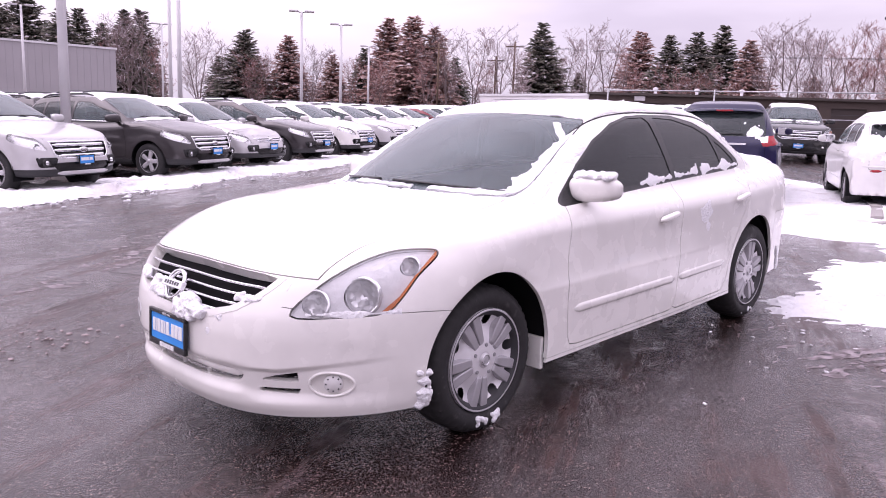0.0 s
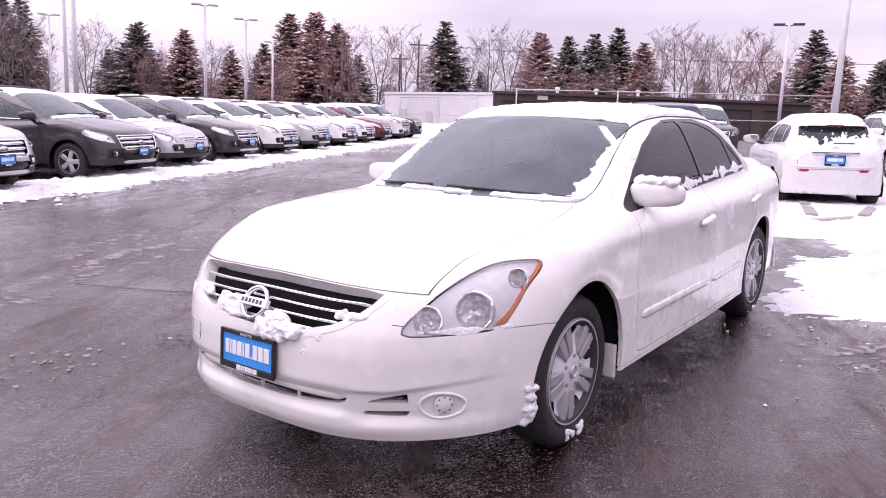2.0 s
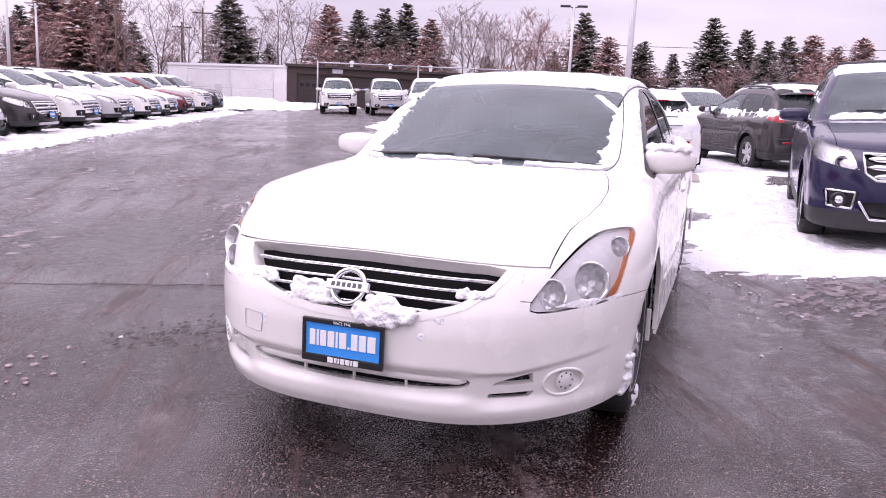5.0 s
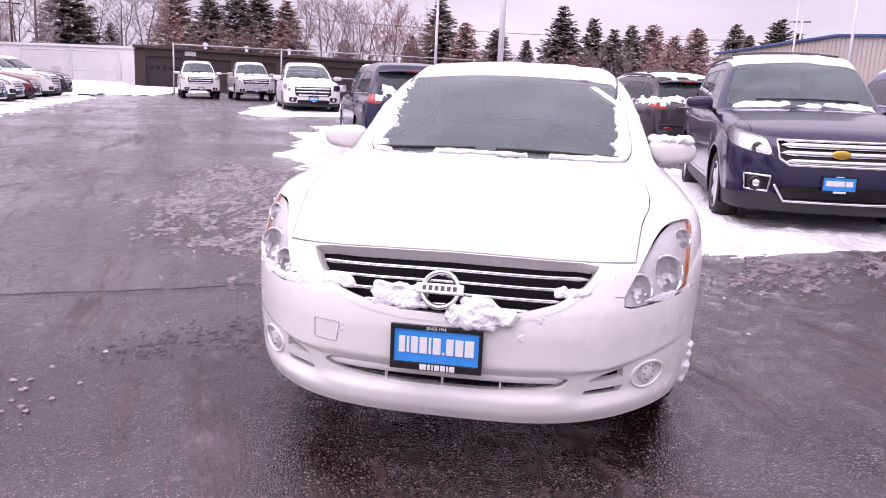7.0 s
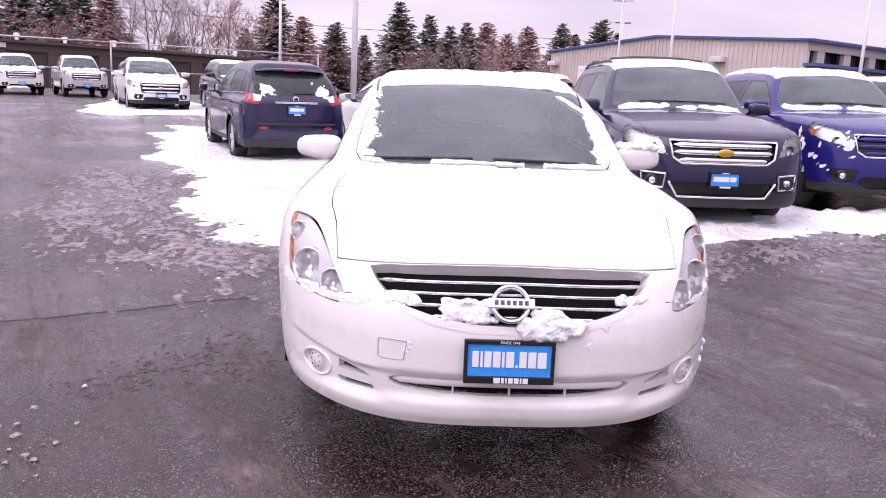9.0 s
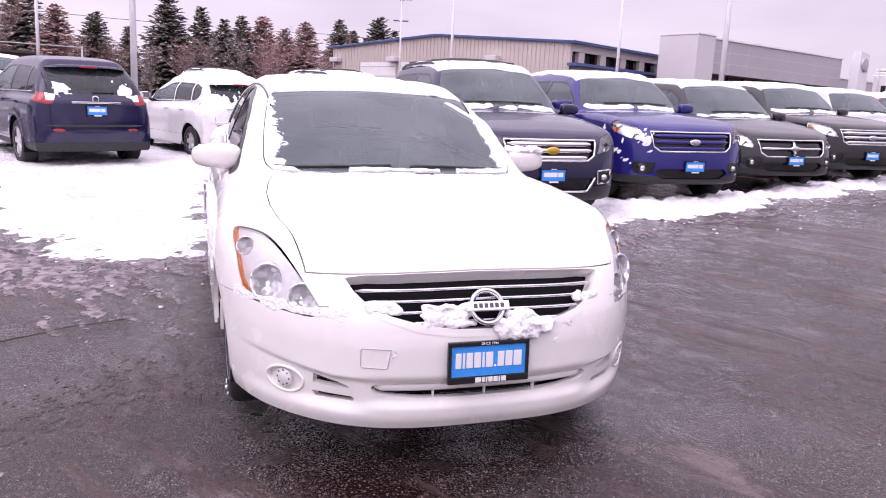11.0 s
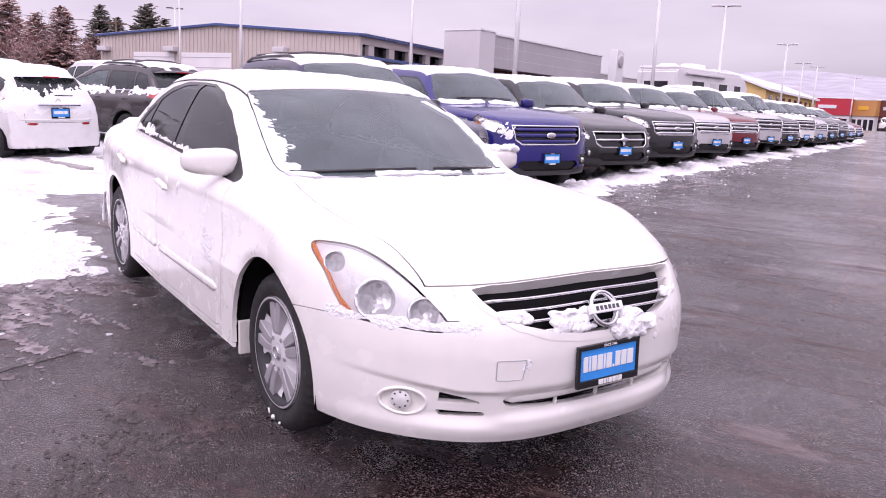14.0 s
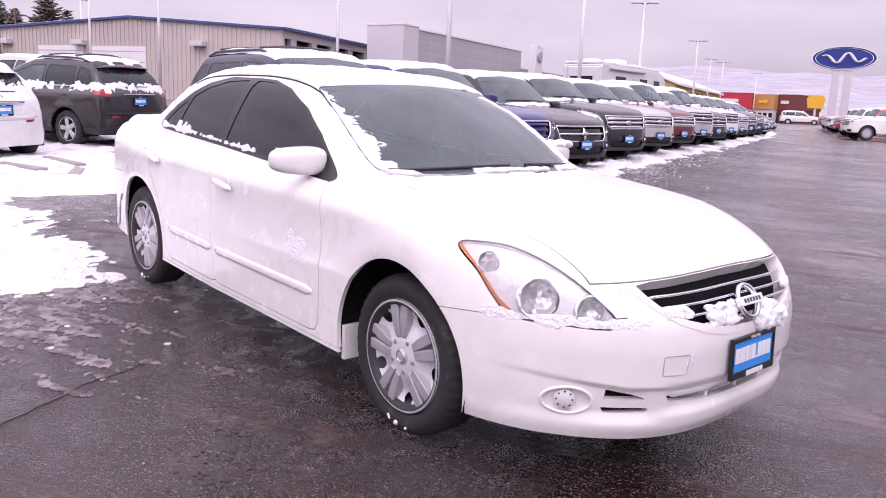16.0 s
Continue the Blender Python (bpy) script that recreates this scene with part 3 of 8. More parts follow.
def lathe(profile, axis="y", n=40, smooth=True, closed=False, caps=False):
    """A turned shape: profile of (radius, along-axis)."""
    bm = bmesh.new()
    rings = []
    for r, a in profile:
        ring = []
        for i in range(n):
            t = 2 * math.pi * i / n
            c = (r * math.cos(t), r * math.sin(t))
            ring.append(bm.verts.new((c[0], a, c[1]) if axis == "y" else (c[0], c[1], a) if axis == "z" else (a, c[0], c[1])))
        rings.append(ring)
    pairs = list(zip(rings, rings[1:])) + ([(rings[-1], rings[0])] if closed else [])
    for p, q in pairs:
        for i in range(n):
            f = bm.faces.new((p[i], p[(i + 1) % n], q[(i + 1) % n], q[i]))
            f.smooth = smooth
    if caps:
        bm.faces.new(rings[0]), bm.faces.new(rings[-1])
    bmesh.ops.recalc_face_normals(bm, faces=bm.faces)
    return bm


def tube(points, radius, n=8, taper=None, bm=None, caps=True):
    """A round bar along points; radius may run from radius to taper."""
    bm = bm or bmesh.new()
    pts = [Vector(p) for p in points]
    rings = []
    for i, p in enumerate(pts):
        d = (pts[min(i + 1, len(pts) - 1)] - pts[max(i - 1, 0)]).normalized()
        u = d.orthogonal().normalized() if not rings else (side - d * side.dot(d)).normalized()
        side = u
        w = d.cross(u)
        r = radius if taper is None else radius + (taper - radius) * i / max(len(pts) - 1, 1)
        rings.append([bm.verts.new(p + r * (math.cos(2 * math.pi * k / n) * u + math.sin(2 * math.pi * k / n) * w)) for k in range(n)])
    for a, b in zip(rings, rings[1:]):
        for k in range(n):
            bm.faces.new((a[k], a[(k + 1) % n], b[(k + 1) % n], b[k])).smooth = True
    if caps:
        bm.faces.new(rings[0][::-1]), bm.faces.new(rings[-1])
    return bm


def strip(pts, nrm, half, lift, across):
    """A raised moulding along points on a surface: half its width across, lift its height."""
    bm = bmesh.new()
    rows = []
    prof = [(-1, -0.004), (-0.8, 0.75 * lift), (-0.3, lift), (0.3, lift), (0.8, 0.75 * lift), (1, -0.004)]
    for i, (p, nn) in enumerate(zip(pts, nrm)):
        p, nn, ac = Vector(p), Vector(nn), Vector(across)
        ac = (ac - nn * ac.dot(nn)).normalized()
        k = 0.35 if i in (0, len(pts) - 1) else 1.0
        rows.append([bm.verts.new(p + ac * a * half * k + nn * (h * (k if h > 0 else 1))) for a, h in prof])
    for a, b in zip(rows, rows[1:]):
        for j in range(len(prof) - 1):
            bm.faces.new((a[j], a[j + 1], b[j + 1], b[j])).smooth = True
    bm.faces.new(rows[0]), bm.faces.new(rows[-1][::-1])
    bmesh.ops.recalc_face_normals(bm, faces=bm.faces)
    return bm


def clumps(spots, seed, size=(0.02, 0.06), flat=0.6, detail=2, rough=0.45):
    """Lumps of stuck snow: many uneven pebbles joined into one mesh."""
    rnd = random.Random(seed)
    bm = bmesh.new()
    for p in spots:
        r = rnd.uniform(*size)
        q = bmesh.ops.create_icosphere(bm, subdivisions=detail, radius=r)
        off = Vector((rnd.random() * 9, rnd.random() * 9, rnd.random() * 9))
        for v in q["verts"]:
            v.co *= 1 + rough * noise.noise(v.co * (1.6 / r) + off) + 0.22 * noise.noise(v.co * (4.5 / r) + off)
            v.co.z *= flat
            v.co += Vector(p)
    for f in bm.faces:
        f.smooth = True
    return bm


def bumpy(v, scale, seed=0.0):
    """Smooth noise at many places."""
    return np.array([noise.noise((a * scale + seed, b * scale - seed, c * scale)) for a, b, c in v.tolist()])


def wheel(parent, m, r, w, rim, spokes, style, hub=0.0):
    """One wheel under its car: tyre with tread, rim or cover with spokes, hub."""
    t = new("wheel")
    t.parent, t.matrix_local = parent, m
    prof = [(rim - 0.012, -w * 0.38), (rim + 0.01, -w * 0.47), ((rim + r) / 2, -w * 0.52), (r - 0.035, -w * 0.49), (r - 0.012, -w * 0.42),
            (r, -w * 0.28), (r - 0.001, 0), (r, w * 0.28), (r - 0.012, w * 0.42), (r - 0.035, w * 0.49), ((rim + r) / 2, w * 0.52), (rim + 0.01, w * 0.47), (rim - 0.012, w * 0.38)]
    seg = 132 if style == "cover" else 56
    bm = lathe(prof, n=seg, closed=True)
    if style == "cover":
        # tread blocks: every other slice of the shoulder lies deeper
        for v in bm.verts:
            k = round(math.atan2(v.co.z, v.co.x) / (2 * math.pi) * seg)
            if math.hypot(v.co.x, v.co.z) > r - 0.03 and abs(v.co.y) > w * 0.1 and k % 3 == 0:
                v.co.x *= 0.974
                v.co.z *= 0.974
    tyre = part("tyre", bm, RUBBER, t)
    return t, tyre


def held(name, bm):
    """A bmesh kept as a mesh that several parts share."""
    me = bpy.data.meshes.new(name)
    bm.to_mesh(me), bm.free()
    return me


def cover_dish(rim, w, count):
    """The dished face of a wheel cover with its ventilation holes cut through near the rim."""
    bm = bmesh.new()
    radii = np.concatenate([[0.02, 0.2, 0.3, 0.42, 0.55, 0.62], np.linspace(0.66, 0.96, 16), [1.0]]) * rim
    na = count * 72
    rows = []
    for r in radii:
        q = r / rim
        h = w * (0.44 - 0.15 * math.exp(-((q - 0.68) / 0.24) ** 2) + 0.02 * q)
        row = []
        for k in range(na):
            a = 2 * math.pi * k / na
            row.append(bm.verts.new((r * math.cos(a), h, r * math.sin(a))))
        rows.append(row)
    for i in range(len(radii) - 1):
        for k in range(na):
            q = 0.5 * (radii[i] + radii[i + 1]) / rim
            off = ((k + 0.5) / na * count + 0.5) % 1.0 - 0.5
            between = (abs(off) - 0.5) * 2 * math.pi / count * q * rim
            twin = off * 2 * math.pi / count * q * rim
            if (between / 0.025) ** 2 + ((q - 0.80) / 0.12) ** 2 < 1 or (abs(twin) < 0.010 and 0.80 < q < 0.93):
                continue
            bm.faces.new((rows[i][k], rows[i][(k + 1) % na], rows[i + 1][(k + 1) % na], rows[i + 1][k])).smooth = True
    bmesh.ops.recalc_face_normals(bm, faces=bm.faces)
    return bm


def wheel_set(parent, wb, y, r, w, rim, spokes, style, dark=False, front=0.0):
    """Four wheels, outer face away from the car."""
    cover = style == "cover"
    pocket = held("pocket", lathe([(rim, w * 0.46), (rim + 0.004, w * 0.49), (rim - 0.012, w * 0.50), (rim - 0.03, w * 0.40), (rim - 0.04, w * 0.1), (0.05, w * 0.08), (0.001, w * 0.08)], n=56))
    hr = rim * (0.7 if cover else 1.0)
    hm = held("hub", lathe([(hr * 0.36, w * 0.30), (hr * 0.34, w * 0.41), (hr * 0.22, w * 0.445), (hr * 0.20, w * 0.44), (hr * 0.18, w * 0.47), (0.002, w * 0.478)], n=32))
    rm = held("rim", lathe([(rim + 0.002, w * 0.40), (rim + 0.004, w * 0.485), (rim - 0.006, w * 0.505), (rim - 0.016, w * 0.47), (rim - 0.019, w * 0.38)], n=56, closed=True))
    if cover:
        dish = held("cover_dish", cover_dish(rim, w, spokes))
        arms = []
        for sgn in (-1, 1):
            bm = bmesh.new()
            spoke(bm, rim, w, 0.0, sgn, spokes, style)
            bmesh.ops.recalc_face_normals(bm, faces=bm.faces)
            arms.append(held("arm", bm))
        nb = lathe([(0.0095, 0.38 * w), (0.0095, 0.452 * w), (0.007, 0.46 * w), (0.001, 0.46 * w)], n=6, smooth=False)
        bmesh.ops.translate(nb, verts=nb.verts, vec=(rim * 0.29, 0, 0))
        nut_mesh = held("nut_cap", nb)
        cap_mesh = held("cap_ring", lathe([(0.024 + 0.003 * math.cos(a), w * 0.48 + 0.003 * math.sin(a)) for a in np.linspace(0, 2 * math.pi, 8, endpoint=False)], n=24, closed=True))
    else:
        face = bmesh.new()
        for i in range(spokes):
            spoke(face, rim, w, 2 * math.pi * i / spokes, 0, spokes, style)
        bmesh.ops.recalc_face_normals(face, faces=face.faces)
        spm = held("spokes", face)
    tyre_mesh = None
    for xc in (front, wb):
        for s in (-1, 1):
            m = pose(xc, s * y, r, 0, (37 * s + xc * 11) if not cover else -9 * s + 13 * xc, 0 if s > 0 else 180)
            if tyre_mesh is None:
                t, ty = wheel(parent, m, r, w, rim, spokes, style)
                tyre_mesh = ty.data
            else:
                t = new("wheel")
                t.parent, t.matrix_local = parent, m
                part("tyre", tyre_mesh, RUBBER, t)
            part("wheel_disc", pocket, ALLOY_DARK, t)
            part("rim", rm, ALLOY, t)
            part("hub", hm, ALLOY, t)
            if not cover:
                part("spokes", spm, ALLOY_DARK if dark else ALLOY, t)
                continue
            part("cover_dish", dish, ALLOY_BRIGHT, t, "silver wheel cover with five twin arms")
            part("cap_ring", cap_mesh, CHROME, t)
            for i in range(spokes):
                turn = Matrix.Rotation(-2 * math.pi * i / spokes, 4, "Y")
                for am in arms:
                    part("arm", am, ALLOY_SATIN, t).matrix_local = turn
                part("nut_cap", nut_mesh, ALLOY_SHADE, t).matrix_local = turn @ Matrix.Rotation(math.pi / spokes, 4, "Y")


def spoke(bm, rim, w, a0, s, count, style):
    """One arm of a wheel: broad, flat-topped, with steep flanks."""
    r0, r1 = rim * 0.2, rim * 0.985
    if style == "cover":
        r0 = rim * 0.21
        w0, w1, off0, off1 = 0.0115, 0.0235, 0.0135 * s, 0.0365 * s
    else:
        w0, w1, off0, off1 = 0.03, 0.042, 0, 0
    rows = []
    for k in np.linspace(0, 1, 6):
        rr = r0 + (r1 - r0) * k
        hw = w0 + (w1 - w0) * min(1.0, k * 1.8)
        c = off0 + (off1 - off0) * k
        top = w * (0.455 - 0.03 * k * k + 0.02 * math.sin(k * 3.1)) if style != "cover" else w * (0.448 + 0.018 * math.sin(k * 3.1))
        deep = 0.03 if style != "cover" else 0.032
        if k == 0 and style == "cover":
            top -= 0.02
        pts = [(c - hw - (0.003 if style == "cover" else 0), top - deep), (c - hw * 0.94, top - 0.003), (c - hw * 0.8, top), (c + hw * 0.8, top), (c + hw * 0.94, top - 0.003), (c + hw + (0.003 if style == "cover" else 0), top - deep)]
        rows.append([bm.verts.new((rr * math.cos(a0) - a * math.sin(a0), b, rr * math.sin(a0) + a * math.cos(a0))) for a, b in pts])
    for a, b in zip(rows, rows[1:]):
        for j in range(5):
            bm.faces.new((a[j], a[j + 1], b[j + 1], b[j])).smooth = style != "cover"
    if style == "cover":
        bm.faces.new(rows[0]), bm.faces.new(rows[-1])


def plate(parent, m, wide=0.312, tall=0.165, near=False):
    """A dealer plate: black frame, blue field, pale bars in place of lettering."""
    bm = bmesh.new()
    h, k = wide / 2, tall / 2
    for x0, x1, z0, z1 in ((-h, h, k - 0.016, k), (-h, h, -k, -k + 0.026), (-h, -h + 0.013, -k + 0.026, k - 0.016), (h - 0.013, h, -k + 0.026, k - 0.016)):
        box(bm, x0, x1, -0.012, 0.004, z0, z1, 0.003)
    fr = part("plate_frame", bm, SATIN, parent, "black plate frame")
    fr.matrix_local = m
    part("plate_field", block(-h + 0.01, h - 0.01, -0.006, 0.002, -k + 0.02, k - 0.012), PLATE, fr, "blue plate with white bars")
    if near:
        # one pale bar for each sign, a dot, the lower line, and the words along the top
        at = -0.127
        for w in (0.022, 0.009, 0.024, 0.026, 0.009, 0.027, 0.008, 0.025, 0.027, 0.031):
            part("plate_bar", block(at, at + w, -0.009, -0.004, -0.02, 0.036 if w != 0.008 else -0.011, 0.002), PLATE_WHITE, fr)
            at += w + 0.0052
        for x0, x1 in ((-0.052, -0.03), (-0.026, -0.016), (-0.012, -0.006), (-0.002, 0.014), (0.018, 0.034), (0.038, 0.044), (0.048, 0.066)):
            part("plate_bar", block(x0, x1, -0.015, -0.01, -k + 0.004, -k + 0.022), PLATE_WHITE, fr)
        words = bpy.data.curves.new("plate_words", "FONT")
        words.body, words.size, words.align_x, words.extrude = "SINCE 1946", 0.0135, "CENTER", 0.0006
        words.materials.append(PLATE_WHITE)
        o = new("plate_words", words)
        o.parent, o.matrix_local = fr, pose(0, -0.0125, k - 0.0125, 90, 0, 0)
        return fr
    for x0, x1, z0, z1, y0 in ((-0.118, 0.046, -0.014, 0.036, -0.009), (0.056, 0.118, -0.014, 0.036, -0.009), (-0.05, 0.062, -k + 0.004, -k + 0.022, -0.015), (-0.036, 0.036, k - 0.012, k - 0.005, -0.015)):
        part("plate_bar", block(x0, x1, y0, y0 + 0.005, z0, z1), PLATE_WHITE, fr)
    return fr


def mirror(parent, body_mat, at, s, size=1.0):
    """A door mirror: rounded shell, dark foot, glass."""
    bm = bmesh.new()
    q = bmesh.ops.create_uvsphere(bm, u_segments=28, v_segments=18, radius=1.0)
    for v in q["verts"]:
        c = v.co
        v.co = Vector([math.copysign(abs(a) ** 0.62, a) for a in c])
        k = 0.85 + 0.15 * v.co.y * s
        v.co = Vector((v.co.x * 0.072 * (1.0 if v.co.x < 0 else 0.55), v.co.y * 0.138, v.co.z * 0.064 * (1.08 - 0.14 * v.co.y * s))) * size
        v.co.x += 0.028 * (v.co.y * s / 0.125)
    for f in bm.faces:
        f.smooth = True
    sh = part("mirror", bm, body_mat, parent, "rounded door mirror")
    sh.matrix_local = pose(*at)
    foot = tube([(0.02, -s * 0.10 * size, -0.045 * size), (0.03, -s * 0.16 * size, -0.075 * size), (0.04, -s * 0.21 * size, -0.085 * size)], 0.026 * size, 10)
    part("mirror_foot", foot, SATIN, sh)
    gl = block(0.036 * size, 0.042 * size, -0.1 * size, 0.1 * size, -0.055 * size, 0.06 * size, 0.002)
    part("mirror_glass", gl, CHROME, sh)
    return sh


def seat(parent, x, y, material):
    bm = bmesh.new()
    box(bm, x - 0.25, x + 0.28, y - 0.25, y + 0.25, 0.36, 0.56, 0.05)
    box(bm, x + 0.16, x + 0.32, y - 0.25, y + 0.25, 0.5, 1.06, 0.05, m=Matrix.Translation((x, 0, 0.5)) @ Matrix.Rotation(0.2, 4, "Y") @ Matrix.Translation((-x, 0, -0.5)))
    box(bm, x + 0.29, x + 0.4, y - 0.13, y + 0.13, 1.1, 1.28, 0.04)
    part("seat", bm, material, parent)

# ---------------------------------------------------------------- the white sedan


def snow_layer(s, keep, thick, seed, grain=7.0, thin=0.05):
    """A coat of snow lifted off a piece of skin, thinning out to its edge; keep above zero marks where it lies."""
    _, q = Skin(s.v, np.column_stack([s.n, keep]), s.f).cut(keep)
    s, k = Skin(q.v, q.n[:, :3], q.f), q.n[:, 3]
    b1, b2 = bumpy(s.v, grain, seed), bumpy(s.v, grain * 3.7, seed + 3)
    lift = thick * (1 + 0.45 * b1 + 0.25 * b2) * (0.12 + 0.88 * np.sqrt(np.clip(k / thin, 0, 1)))
    up = s.v + s.n * 0.3 * lift[:, None] + np.array([0, 0, 1.0]) * 0.7 * lift[:, None]
    return Skin(up, s.n, s.f)


def snow_mesh(name, s, depth):
    me = skin_mesh(name, s, depth)
    me.normals_split_custom_set_from_vertices([(0, 0, 0)] * len(me.vertices))
    return me


def white_sedan(place):
    car = thing("sedan", place, "white four-door sedan with snow on roof standing on wet asphalt", "car")
    B = Body(SEDAN)
    s = B.skin(190, 100, 1.15)
    s = finer(s, lambda c: (c[:, 0] < -0.2) & (c[:, 2] < 0.89), B)
    s = finer(s, lambda c: (c[:, 0] < -0.6) & (c[:, 2] < 0.44) & (c[:, 2] > 0.22), B)
    lower = curve((-1.2, -0.6, 0.2, 1.2, 2.6, 3.3, 3.9), (0.215, 0.222, 0.242, 0.246, 0.242, 0.27, 0.30))
    _, s = s.cut(s.v[:, 2] - lower(s.v[:, 0]))
    for xc in (-0.018, SEDAN["wb"]):
        _, s = s.cut(np.hypot(s.v[:, 0] - xc, s.v[:, 2] - SEDAN["wr"]) - SEDAN["arch"])
    X = lambda q: (q.v[:, 0], np.abs(q.v[:, 1]), q.v[:, 2])

    # windscreen and rear window, cut in plan
    ws = rounded([(0.16, 0), (0.20, 0.3), (0.33, 0.56), (0.47, 0.655), (0.62, 0.66), (0.9, 0.62), (1.10, 0.575), (1.105, 0.5), (1.06, 0.25), (1.045, 0),
                  (1.06, -0.25), (1.105, -0.5), (1.10, -0.575), (0.9, -0.62), (0.62, -0.66), (0.47, -0.655), (0.33, -0.56), (0.20, -0.3)], 4)
    rw = rounded([(2.66, 0), (2.68, 0.45), (2.75, 0.545), (3.0, 0.585), (3.2, 0.58), (3.31, 0.5), (3.38, 0.25), (3.4, 0),
                  (3.38, -0.25), (3.31, -0.5), (3.2, -0.58), (3.0, -0.585), (2.75, -0.545), (2.68, -0.45)], 4)
    glass_parts = []
    for name, poly, g, lab in (("windscreen", ws, SCREEN, "grey tinted windscreen with snow at its edges"), ("rear_window", rw, TINT, "dark rear window")):
        d = np.where(s.v[:, 2] > 0.9, sd_poly(s.v[:, 0], s.v[:, 1], poly), 1.0)
        pane, s = s.cut(d)
        edge = sd_poly(pane.v[:, 0], pane.v[:, 1], poly) + (0.006 if name == "windscreen" else 0.03)
        inner, frit = pane.cut(edge)
        glass_parts.append((name, inner, g, lab))
        glass_parts.append((name + "_seal", frit, SATIN, "black edge seal"))
    # side windows, cut from the side
    arch_top = [(0.66, 1.025), (0.82, 1.135), (1.02, 1.248), (1.25, 1.335), (1.45, 1.374), (1.62, 1.38)]
    front_win = arch_top + [(1.66, 1.35), (1.715, 1.15), (1.74, 1.035), (1.4, 1.018), (1.0, 1.0), (0.68, 0.985)]
    rear_win = [(1.73, 1.38), (1.98, 1.368), (2.22, 1.322), (2.38, 1.265), (2.44, 1.16), (2.475, 1.064), (2.2, 1.054), (1.95, 1.044), (1.805, 1.038), (1.775, 1.15)]
    quarter = [(2.44, 1.24), (2.55, 1.187), (2.67, 1.112), (2.70, 1.082), (2.67, 1.074), (2.53, 1.069)]
    dlo = arch_top + [(1.98, 1.38), (2.23, 1.34), (2.41, 1.278), (2.58, 1.192), (2.73, 1.102), (2.75, 1.07), (2.68, 1.057), (2.2, 1.038), (1.7, 1.02), (1.2, 0.995), (0.66, 0.968), (0.58, 0.965)]
    on_side = (np.abs(s.v[:, 1]) > 0.5) & (s.v[:, 2] > 0.93)
    d = np.where(on_side, sd_poly(s.v[:, 0], s.v[:, 2], dlo), 1.0)
    side, s = s.cut(d - 0.012)
    for sg, tag in ((-1, "driver"), (1, "passenger")):
        half = side.cut(-sg * side.v[:, 1])[0]
        for name, poly in (("front_side_window", front_win), ("rear_side_window", rear_win), ("quarter_window", quarter)):
            pane, half = half.cut(sd_poly(half.v[:, 0], half.v[:, 2], poly))
            glass_parts.append((name, pane.moved(-0.006), TINT, "very dark tinted side glass"))
        glass_parts.append(("window_surround", half.moved(-0.002), SATIN, "black window surround"))

    # front: grille, lamps, intake
    x, y, z = X(s)
    nose = x < -0.1
    grille = [(0, 0.7805), (0.25, 0.7765), (0.45, 0.7675), (0.535, 0.757), (0.515, 0.722), (0.48, 0.685), (0.40, 0.632), (0.27, 0.590), (0.14, 0.572), (0, 0.568)]
    mouth = lambda q: np.where(q.v[:, 0] < -0.5, sd_poly(np.abs(q.v[:, 1]), q.v[:, 2], grille + [(-0.3, 0.568), (-0.3, 0.7805)]), 1.0)
    inner_grille = [(0, 0.779), (0.25, 0.775), (0.44, 0.766), (0.505, 0.755), (0.482, 0.72), (0.445, 0.685), (0.365, 0.645), (0.24, 0.614), (0.12, 0.600), (0, 0.597)]
    hollow = lambda q: np.where(q.v[:, 0] < -0.5, sd_poly(np.abs(q.v[:, 1]), q.v[:, 2], inner_grille + [(-0.3, 0.597), (-0.3, 0.779)]), 1.0)
    opening, s = s.cut(hollow(s))
    surround, s = s.cut(mouth(s))
    lamp_poly = rounded([(-0.545, 0.628), (-0.44, 0.727), (-0.306, 0.800), (-0.16, 0.846), (-0.04, 0.856), (0.042, 0.842), (-0.055, 0.765), (-0.132, 0.683), (-0.205, 0.632), (-0.38, 0.622)], 4)
    lamp_d = lambda q: np.where((q.v[:, 0] < -0.1) & (np.abs(q.v[:, 1]) > 0.45), sd_poly(0.92 * q.v[:, 0] + 0.38 * np.abs(q.v[:, 1]), q.v[:, 2], lamp_poly), 1.0)
    lamp, s = s.cut(lamp_d(s) + 0.002)
    _, s = s.cut(lamp_d(s) - 0.004)
    intake = rounded([(0.0, 0.398), (0.3, 0.398), (0.405, 0.392), (0.425, 0.375), (0.38, 0.348), (0.2, 0.338), (0.0, 0.336), (-0.2, 0.338), (-0.38, 0.348), (-0.425, 0.375), (-0.405, 0.392), (-0.3, 0.398)], 3)
    vents = ([(0.612, 0.404), (0.614, 0.366), (0.495, 0.366), (0.500, 0.374), (0.54, 0.388)], [(0.618, 0.337), (0.485, 0.335), (0.478, 0.327), (0.485, 0.319), (0.606, 0.317)])
    fogc = (0.702, 0.357)
    hole = lambda q: np.where(q.v[:, 0] < -0.4, np.minimum(sd_poly(q.v[:, 1], q.v[:, 2], intake), np.minimum(*(sd_poly(np.abs(q.v[:, 1]), q.v[:, 2], v) for v in vents))), 1.0)
    holes, s = s.cut(hole(s))
    fog_d = lambda q: np.where(q.v[:, 0] < -0.4, np.hypot((np.abs(q.v[:, 1]) - fogc[0]) * 0.83, q.v[:, 2] - fogc[1]) - 0.047, 1.0)
    fog, s = s.cut(fog_d(s))

    lining = s
    # panels with their gaps
    def carve(q, d, gap=0.005):
        inner, rest = q.cut(d + gap / 2)
        return inner, rest.cut(d_at(rest, d_last[0]) - gap / 2)[1]

    d_last = [None]

    def d_at(q, fn):
        return fn(q)

